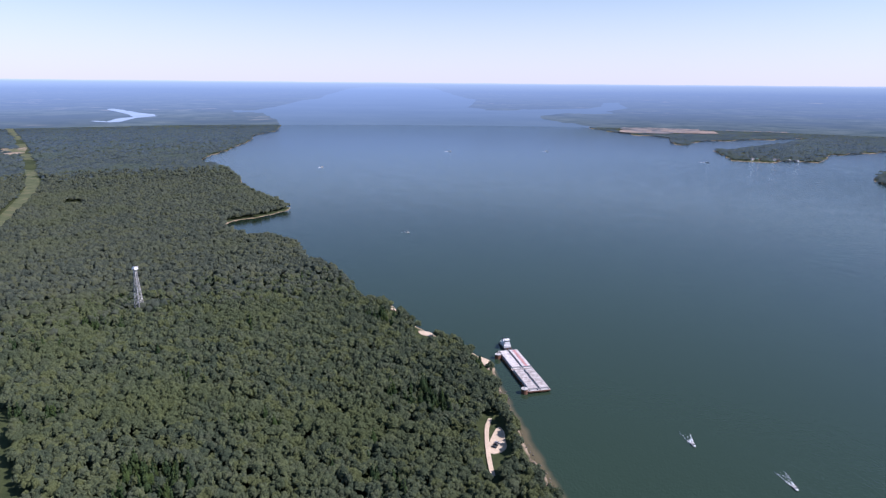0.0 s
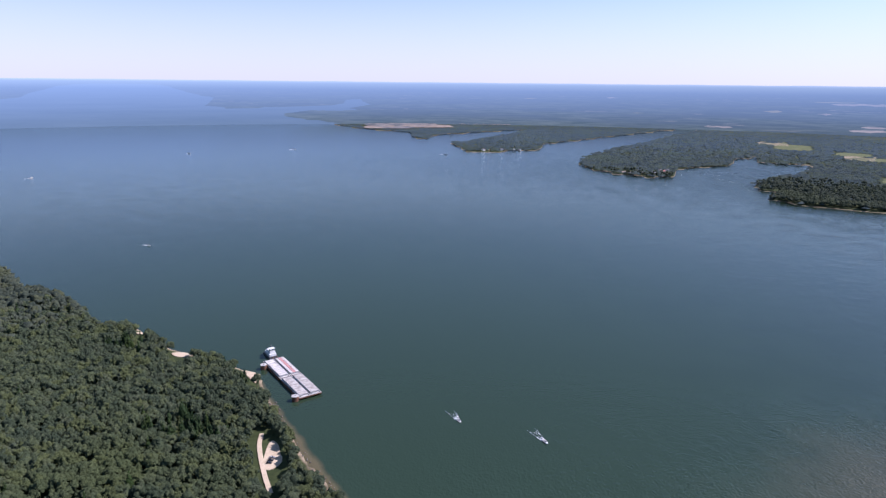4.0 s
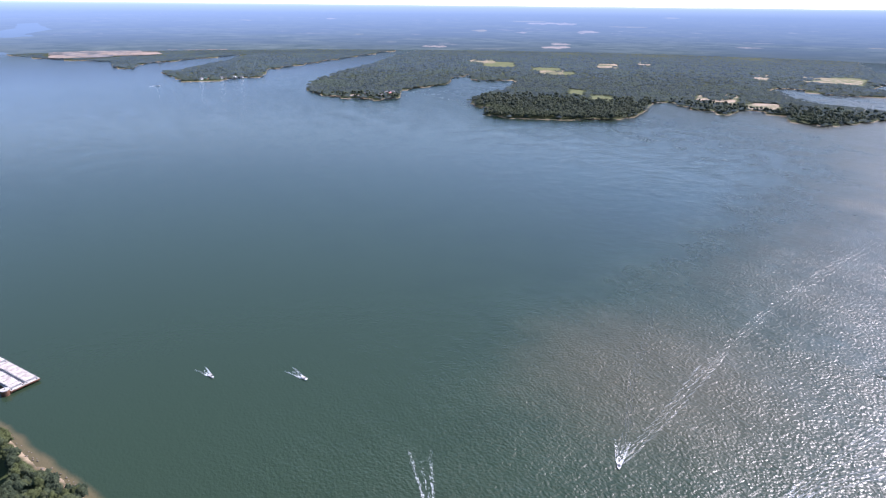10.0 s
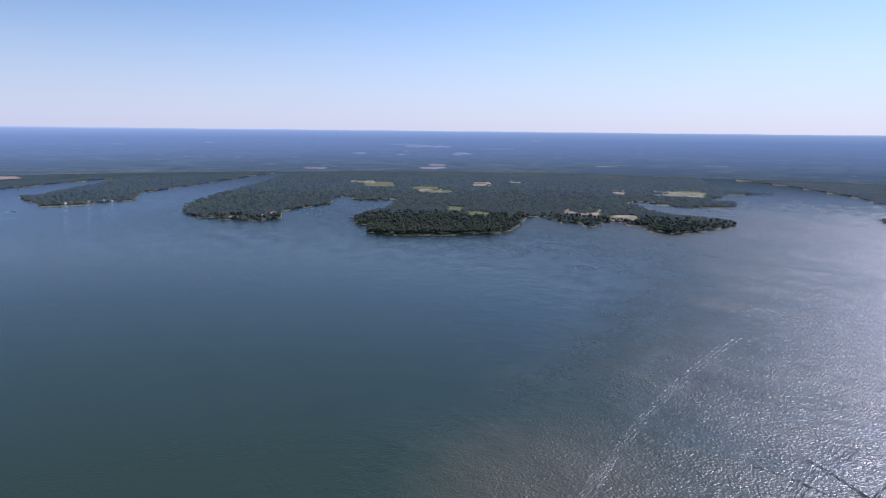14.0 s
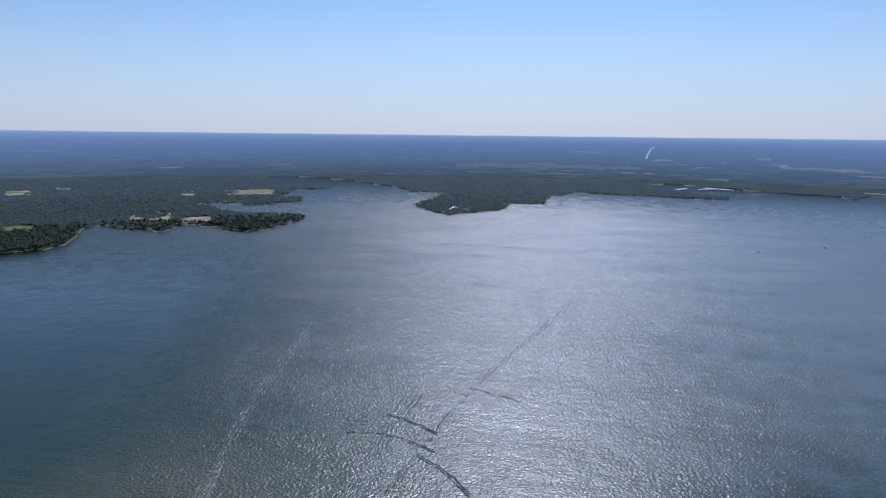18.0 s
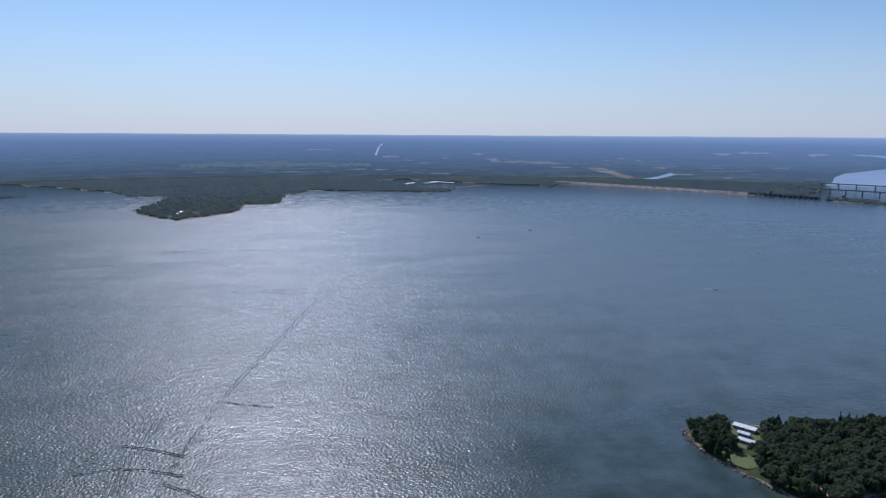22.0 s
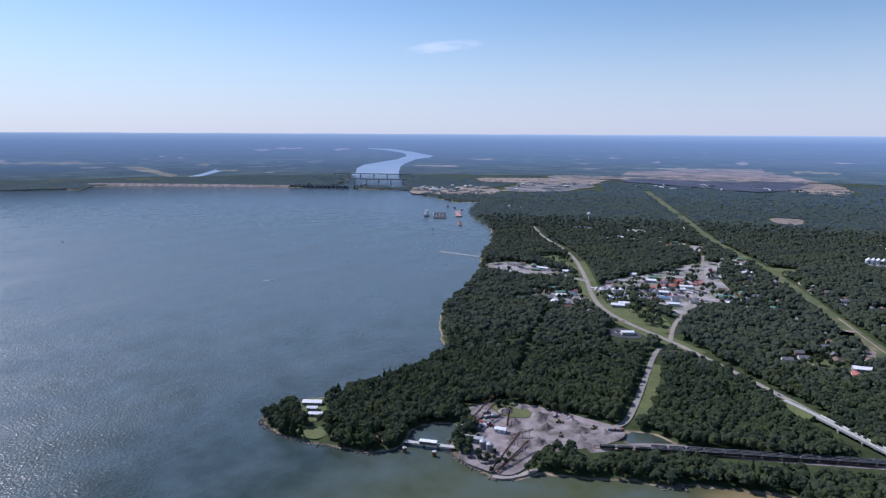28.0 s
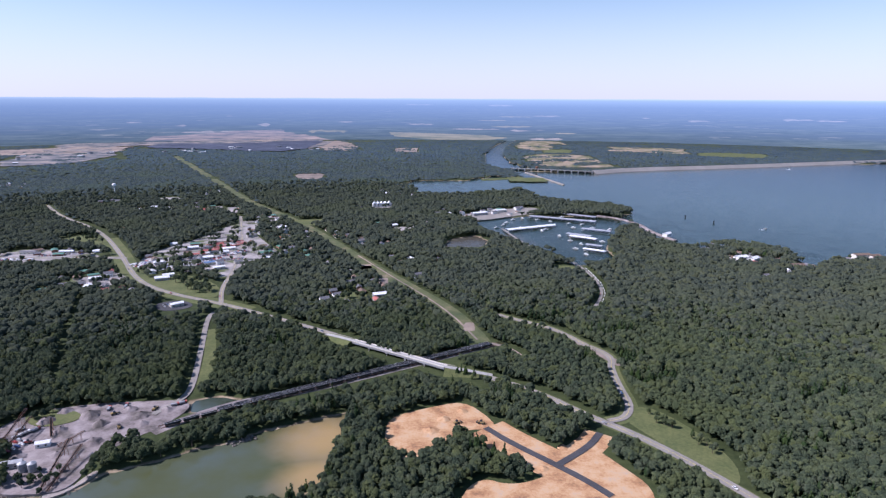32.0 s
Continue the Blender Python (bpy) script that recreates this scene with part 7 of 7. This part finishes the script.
for x, y, a in ((-352, 500, 60), (-357, 494, 60), (-361, 487, 60), (-366, 500, 60), (-306, 540, 100), (-292, 545, 100), (-246, 548, 30), (-240, 552, 30)):
    truck(x, y, a, WHITE if x < -355 else RED, "tipper truck parked on the stone yard")
# barge loading dock between point and yard
dock = thing("loading_dock", "grey steel loading dock with a white roofed gallery", "dock", at=pose(-367, 407, 0, 0, 0, 26))
boxes("deck", [(-24, -2.5, 3.2, 26, 2.5, 3.9)], CONCRETE, dock)
boxes("gallery", [(-8, -2.2, 3.9, 8, 2.2, 6.4)], RUST, dock)
boxes("gallery_roof", [(-8.6, -2.8, 6.4, 8.6, 2.8, 6.75)], ROOF_WHITE, dock)
for x in (-18, -4, 10, 24):
    for y in (-1.8, 1.8):
        rods("pile", [((x, y, -3), (x, y, 3.2))], 0.5, RUST, dock, seg=8)
for x, y in ((-378, 386), (-352, 398)):
    mooring_cell(pose(x, y, 0), 2.0)

# ---- marina ----


DOCK_ROOF = paint("weathered_metal_roof", (0.40, 0.41, 0.43), 0.4, 0.2)


def covered_dock(x0, y0, x1, y1, wide, label, slips=8, roof=ROOF_WHITE):
    """A floating dock with a long low roof."""
    a, b = Vector((x0, y0, 0)), Vector((x1, y1, 0))
    ln = (b - a).length
    t = thing("covered_dock", label, "dock", "marina docks", at=Matrix.Translation(a) @ pose(0, 0, 0, 0, 0, math.degrees(math.atan2(b.y - a.y, b.x - a.x))))
    boxes("walkway", [(0, -1.2, 0.3, ln, 1.2, 0.7)], CONCRETE, t)
    bm = bmesh.new()
    pr = [(-wide / 2, 4.6), (0, 6.0), (wide / 2, 4.6), (wide / 2, 4.85), (0, 6.25), (-wide / 2, 4.85)]
    p = [bm.verts.new((-1, y, z)) for y, z in pr]
    q = [bm.verts.new((ln + 1, y, z)) for y, z in pr]
    bm.faces.new(p)
    bm.faces.new(q[::-1])
    for i in range(6):
        bm.faces.new((p[i], p[(i + 1) % 6], q[(i + 1) % 6], q[i]))
    part("roof", bm, roof, t)
    for i in range(slips + 1):
        x = ln * i / slips
        boxes("finger_pier", [(x - 0.5, -wide / 2 + 0.5, 0.3, x + 0.5, -1.2, 0.6), (x - 0.5, 1.2, 0.3, x + 0.5, wide / 2 - 0.5, 0.6)], CONCRETE, t)
        rods("post", [((x, y, 0), (x, y, 4.7)) for y in (-wide / 2 + 0.8, wide / 2 - 0.8)], 0.18, GREY, t)
    return t


DOCKS = [(170, 1400, 287, 1458, 18, 12), (248, 1576, 396, 1500, 20, 14), (312, 1626, 412, 1560, 18, 10), (302, 1338, 350, 1300, 16, 6), (346, 1416, 402, 1382, 18, 6), (300, 1362, 345, 1330, 16, 5),
         (304, 1214, 338, 1190, 13, 5), (318, 1252, 345, 1234, 13, 4)]
for k, (x0, y0, x1, y1, w, n) in enumerate(DOCKS):
    pale = k in (0, 3, 6)
    covered_dock(x0, y0, x1, y1, w, "long covered marina dock with a white metal roof" if pale else "long covered marina dock with a weathered grey roof", n, ROOF_WHITE if pale else DOCK_ROOF)
for x0, y0, x1, y1 in ((-3744, 518, -3849, 587), (-3936, 711, -3815, 831), (-3800, 640, -3880, 730)):
    covered_dock(x0, y0, x1, y1, 26, "covered dock with a pale roof in the far western inlet", 5, ROOF_WHITE)
marina_boat = cruiser(pose(262, 1420, 0, 0, 0, 20), "white cabin cruiser moored in the marina", "marina boats")
boat_rng = np.random.RandomState(9)
for x, y in ((250, 1405), (240, 1440), (292, 1475), (205, 1440), (190, 1412), (262, 1540), (290, 1520), (330, 1490), (360, 1480), (290, 1570), (330, 1580), (280, 1350), (330, 1345), (360, 1290), (295, 1300),
             (375, 1440), (330, 1440), (290, 1225), (345, 1200), (300, 1180), (180, 1500), (200, 1540), (225, 1560), (170, 1470), (150, 1440), (390, 1525), (300, 1640), (350, 1600), (410, 1420), (310, 1270)):
    copy_thing(marina_boat, pose(x, y, 0, 0, 0, float(boat_rng.choice((20, -35, 110)) + boat_rng.uniform(-8, 8))))
hall(120, 1600, 25, 40, 18, 6, GREY, ROOF_WHITE, "large grey boat storage shed with white roof", "boat_shed", z=LEVEL + 0.4)
hall(175, 1640, 25, 34, 16, 6, OFFWHITE, ROOF_WHITE, "large boat storage shed with white roof", "boat_shed", z=LEVEL + 0.4)
hall(232, 1690, 30, 24, 12, 5, WHITE, ROOF_GREY, "white marina office with grey roof", "marina_office", z=LEVEL + 0.4)


def bank(name, line, base, top, tall, mat, label, category="embankment"):
    """A long bank of trapezoid section, its crest tall over the water."""
    p = rounded(line, 1)
    v, f = [], []
    for i, q in enumerate(p):
        d = p[min(i + 1, len(p) - 1)] - p[max(i - 1, 0)]
        n = np.array((-d[1], d[0])) / np.hypot(*d)
        for w, z in ((-base / 2, -1.5), (-top / 2, tall), (top / 2, tall), (base / 2, -1.5)):
            c = q + n * w
            v.append((c[0], c[1], z))
    for i in range(len(p) - 1):
        a, b = i * 4, i * 4 + 4
        f += [(a + k, a + k + 1, b + k + 1, b + k) for k in range(3)]
    f += [(0, 1, 2, 3), tuple(len(v) - 4 + k for k in (3, 2, 1, 0))]
    return lay(name, (v, f), mat, label, category)


bank("marina_breakwater", [(425, 1600), (470, 1560), (500, 1480), (498, 1400), (520, 1300)], 14, 5, 2.4, GRAVEL, "low stone breakwater of the marina", "breakwater")
RIPRAP = ground_mat("pale_riprap", (0.20, 0.19, 0.175), (0.27, 0.255, 0.235), 0.05, 0.01)
bank("east_dam", [(640, 2560), (827, 2674), (1330, 2800), (1914, 2995), (2400, 3120)], 60, 10, 11, RIPRAP, "long earth dam with pale stone face", "dam")
bank("lock_wall", [(372, 2578), (410, 2400), (455, 2199)], 9, 4.5, 3, WORN_ROAD, "pale concrete lock guide wall", "lock wall")
bank("west_dam", [(-3819, 1495), (-3376, 1820), (-3082, 2025), (-2890, 2160)], 60, 10, 10, GRAVEL, "long low earth dam with stone face", "dam")
bank("causeway", [(-3460, 750), (-3652, 970)], 20, 8, 3, GRAVEL, "low stone causeway across the inlet", "causeway")
bank("boat_jetty", [(-1011, 1200), (-955, 1206), (-896, 1211)], 6, 3.5, 1.6, CONCRETE, "long narrow fishing jetty", "jetty")
bank("river_spit", [(330, 2420), (260, 2370), (180, 2340)], 40, 14, 3, GRASS, "low grassy river bank", "bank")


def gate_dam(x0, y0, x1, y1, n, tall, label):
    """A concrete spillway with piers, gates and a road deck."""
    a, b = Vector((x0, y0, 0)), Vector((x1, y1, 0))
    ln = (b - a).length
    t = thing("spillway_dam", label, "dam", at=Matrix.Translation(a) @ pose(0, 0, 0, 0, 0, math.degrees(math.atan2(b.y - a.y, b.x - a.x))))
    for i in range(n + 1):
        x = ln * i / n
        boxes("pier", [(x - 2, -9, -3, x + 2, 9, tall)], GREY, t)
        if i < n:
            boxes("gate", [(x + 2, -1, -3, x + ln / n - 2, 1, tall * 0.55)], DARK, t)
    boxes("road_deck", [(-4, -6, tall, ln + 4, 6, tall + 1.6)], CONCRETE, t)
    boxes("crane_rail", [(-4, -9, tall + 1.6, ln + 4, -7.5, tall + 3.4)], GREY, t)
    boxes("gantry_crane", [(ln * 0.3, -9, tall + 3.4, ln * 0.3 + 10, 6, tall + 12)], RUST, t, bevel=1.0)
    return t


for k in range(15):
    u = k / 14
    y = 1062 - 205 * u
    x = float(np.interp(y, (857, 890, 922, 970, 1020, 1075), (246, 261, 271, 277, 276, 273)))
    t = thing("road_barrier", "white concrete barrier along the road bend", "barrier", "barriers on the bend", at=pose(x, y, LEVEL + 0.5, 0, 0, 92 - 36 * u * u))
    bm = bmesh.new()
    box(bm, -3.4, -0.6, 0, 3.4, 0.6, 1.3, 0.12)
    part("block", bm, WHITE, t)
gate_dam(-2890, 2170, -2620, 2345, 14, 13, "grey concrete spillway dam with dark gates across the river")
gate_dam(-2600, 2370, -2430, 2475, 5, 12, "grey concrete powerhouse and lock of the dam")
gate_dam(330, 2680, 640, 2560, 12, 7, "grey concrete spillway dam beside the lock")


def road_bridge(x0, y0, x1, y1, n, z, label):
    a, b = Vector((x0, y0, 0)), Vector((x1, y1, 0))
    ln = (b - a).length
    t = thing("river_bridge", label, "bridge", at=Matrix.Translation(a) @ pose(0, 0, 0, 0, 0, math.degrees(math.atan2(b.y - a.y, b.x - a.x))))
    boxes("deck", [(0, -6, z, ln, 6, z + 2.5)], CONCRETE, t)
    for i in range(n + 1):
        boxes("pier", [(ln * i / n - 2.5, -5, -3, ln * i / n + 2.5, 5, z)], CONCRETE, t)
    boxes("truss", [(0, -6.4, z + 2.5, ln, -5.8, z + 6), (0, 5.8, z + 2.5, ln, 6.4, z + 6)], GREY, t)
    return t


road_bridge(-3120, 2560, -2600, 2870, 8, 14, "long grey road bridge over the river")
road_bridge(-3400, 2925, -2925, 3220, 6, 16, "far grey road bridge over the river")

# barges waiting off the lock
for cx, cy, rows_, cols, mat, lab in ((-1472, 1748, 3, 4, DARK, "dark barge moored beside the towboat"), (-1445, 1822, 3, 2, PINK, "rust-brown barge waiting off the lock"),
                                      (-1285, 1627, 2, 1, RUST, "rusty barge waiting off the lock")):
    block = pose(cx, cy, 0, 0, 0, 130)
    for i in range(rows_):
        for j in range(cols):
            barge(block @ pose((i - (rows_ - 1) / 2) * 49, (j - (cols - 1) / 2) * 11.4, 0), [mat], lab)
towboat(pose(-1506, 1716, 0, 0, 0, 130), "white towboat with its moored barges", 1.9)
towboat(pose(-3000, 2680, 0, 0, 0, 140), "towboat with barges below the dam", 1.5)
for k in range(4):
    mooring_cell(pose(-1640 + 60 * k, 2000 - 30 * k, 0), 4.5)
for x, y in ((-900, 1216), (-872, 1222)):
    hall(x + 30, y - 8, 10, 12, 8, 3.2, WHITE, ROOF_GREY, "small white boat ramp building", "ramp_building")

# site office and works along the far lock
works_rng = np.random.RandomState(31)
for k in range(26):
    x, y = -2080 + works_rng.uniform(-230, 260), 2560 + works_rng.uniform(-120, 260)
    if land_distance(np.array([(x, y)]))[0] > 15:
        hall(x, y, float(works_rng.uniform(0, 180)), float(works_rng.uniform(14, 34)), 12, float(works_rng.uniform(4, 9)), GREY if k % 2 else OFFWHITE, ROOF_WHITE if k % 3 else ROOF_GREY,
             "industrial shed near the lock", "industrial_shed", z=float(level_at([(x, y)])[0]) + 0.4)
for k in range(24):
    u = works_rng.uniform(0, 1)
    x, y = -1950 + 1300 * u + works_rng.uniform(-60, 60), 2950 + 850 * u ** 0.6 + works_rng.uniform(-160, 160)
    hall(x, y, float(works_rng.uniform(0, 180)), float(works_rng.uniform(14, 40)), 14, float(works_rng.uniform(5, 12)), GREY, ROOF_WHITE if k % 2 else ROOF_GREY,
         "pale quarry plant building", "quarry_building", z=float(level_at([(x, y)])[0]) + 0.6)

# ---- single trees ----


def tree_mesh(seed, clumps, pine):
    v, f = crown(seed, clumps, pine)
    return tri_mesh("crown", v * np.array((4.4, 4.4, 6.2)) + np.array((0, 0, 2.2)), f, PINE if pine else LEAF)


def trunk_mesh(seed):
    r = random.Random(seed)
    bm = bmesh.new()
    rod(bm, (0, 0, -0.5), (0.2, 0.1, 5.5), 0.38, 7, 0.2)
    for k in range(4):
        a = k * 1.6 + r.uniform(-0.3, 0.3)
        rod(bm, (0.1, 0.05, 3.0 + 0.5 * k), (math.cos(a) * 2.2, math.sin(a) * 2.2, 6.0 + 0.4 * k), 0.16, 5, 0.06)
    me = bpy.data.meshes.new("trunk")
    bm.to_mesh(me)
    bm.free()
    me.materials.append(BARK)
    return me


CROWNS = [tree_mesh(100 + i, 16, False) for i in range(6)] + [tree_mesh(120 + i, 14, True) for i in range(2)]
TRUNKS = [trunk_mesh(i) for i in range(4)]
tree_rng = np.random.RandomState(44)


def single_tree(x, y, z, k, label, size):
    t = thing("tree", label, "tree", "single trees", at=pose(x, y, z, 0, 0, float(tree_rng.uniform(0, 360))) @ Matrix.Scale(size, 4))
    for nm, me in (("trunk", TRUNKS[k % 4]), ("crown", CROWNS[k])):
        o = new(nm, me)
        o.parent = t


POINT_HOUSES = [(-540, 408), (-526, 398), (-513, 388), (-500, 380), (-522, 384), (-506, 368)]


def plant(line, width, count, label, pine=0.15, lo=0.8, hi=1.3):
    """Trees standing along a line of the plan."""
    p = rounded(line, 1)
    for _ in range(count):
        i = tree_rng.randint(0, len(p) - 1)
        c = p[i] + (p[i + 1] - p[i]) * tree_rng.uniform() + tree_rng.normal(0, width, 2)
        q = np.array([c])
        land = land_distance(q)
        if land[0] < 3 or min(line_distance(q, l)[0] - w / 2 for l, w in ROADS.values()) < 3.5 or min([math.hypot(c[0] - h[0], c[1] - h[1]) for h in HOUSES + BIG_HOUSES + POINT_HOUSES]) < 11 or inside(q, np.array(POINT_LAWN, float))[0]:
            continue
        k = int(tree_rng.randint(6, 8)) if tree_rng.uniform() < pine else int(tree_rng.randint(0, 6))
        single_tree(c[0], c[1], float(height(q, land)[0]), k, label, float(tree_rng.uniform(lo, hi)))


plant([(-540, 345), (-500, 336), (-440, 350), (-392, 372)], 5, 34, "green broadleaf tree on the rocky shore", 0.3)
plant([(-545, 395), (-560, 420), (-528, 440)], 7, 22, "dark tree on the wooded point", 0.5)
plant([(-440, 1040), (-400, 985), (-350, 930)], 16, 30, "round tree on the town's green", 0.0, 0.9, 1.4)
plant([(-500, 1090), (-440, 1150), (-380, 1240), (-420, 1340)], 32, 48, "round green tree between houses", 0.1, 0.8, 1.2)
plant([(-560, 960), (-520, 1010)], 25, 20, "green tree among houses", 0.1)
plant([(-730, 1300), (-690, 1290)], 14, 12, "tree on the grassy rise", 0.2)
plant([(-320, 1150), (-280, 1120), (-250, 1180)], 22, 22, "green tree near the shops", 0.1)
plant([(214, 520), (236, 490), (248, 460)], 4, 16, "young tree in the grass field", 0.1, 0.6, 0.9)
plant([(-262, 428), (-200, 470), (-130, 505), (-84, 530)], 4, 34, "tree on the bank of the bay", 0.15)
plant([(-70, 530), (-72, 470), (-74, 420)], 5, 20, "tree on the sandy bank of the bay", 0.2)
plant([(55, -480), (80, -540), (100, -580)], 4, 22, "green tree on the lake beach", 0.05)
plant([(-340, 420), (-318, 418)], 5, 8, "tree beside the loading shed", 0.1)
plant([(-300, 432), (-284, 424), (-310, 410)], 6, 14, "bushy tree at the foot of the conveyors", 0.0, 0.5, 0.8)
plant([(-365, 520), (-345, 553), (-305, 552)], 3, 26, "light green tree on the yard's edge", 0.0, 0.6, 0.9)
plant([(-250, 575), (-235, 600), (-215, 580)], 5, 10, "bushy tree by the pond", 0.0, 0.5, 0.8)
plant([(-95, 890), (-140, 880)], 18, 14, "tree round the clearing's houses", 0.2)
plant([(600, 1170), (700, 1120), (820, 1150)], 16, 26, "tree beside the lakeside houses", 0.3)

# ---- rocks on the point ----


def rocks(line, count, size, label):
    r = np.random.RandomState(count)
    p = rounded(line, 2)
    vs, fs, n = [], [], 0
    for _ in range(count):
        i = r.randint(0, len(p) - 1)
        c = p[i] + (p[i + 1] - p[i]) * r.uniform() + r.normal(0, 2.2, 2)
        v = turned(ICO_V * r.uniform(0.6, 1.25, (12, 1)), r) * size * r.uniform(0.4, 1.3) * np.array((1, 1, 0.7)) + np.array((c[0], c[1], r.uniform(0, 0.8)))
        vs.append(v)
        fs.append(ICO_F + n)
        n += 12
    return tagged(new("shore_rocks", tri_mesh("shore_rocks", np.vstack(vs), np.vstack(fs), STONE)), label, "rocks", kind="stuff")


STONE = ground_mat("shore_stone", (0.085, 0.078, 0.066), (0.23, 0.20, 0.165), 0.5, 0.08)
rocks([(-548, 400), (-546, 366), (-540, 342), (-528, 334), (-500, 332), (-464, 338), (-430, 352), (-398, 364)], 520, 0.95, "tan broken rock along the point's shore")
rocks([(-364, 450), (-358, 430), (-346, 414), (-330, 408), (-316, 404), (-288, 400), (-274, 410)], 300, 1.0, "grey rubble on the yard's bank")
rocks([(22, -400), (48, -448), (70, -502), (90, -550)], 120, 0.7, "scattered stones on the beach")
rocks([(-170, 480), (-160, 486), (-156, 492)], 60, 1.3, "pale rubble chute into the bay")
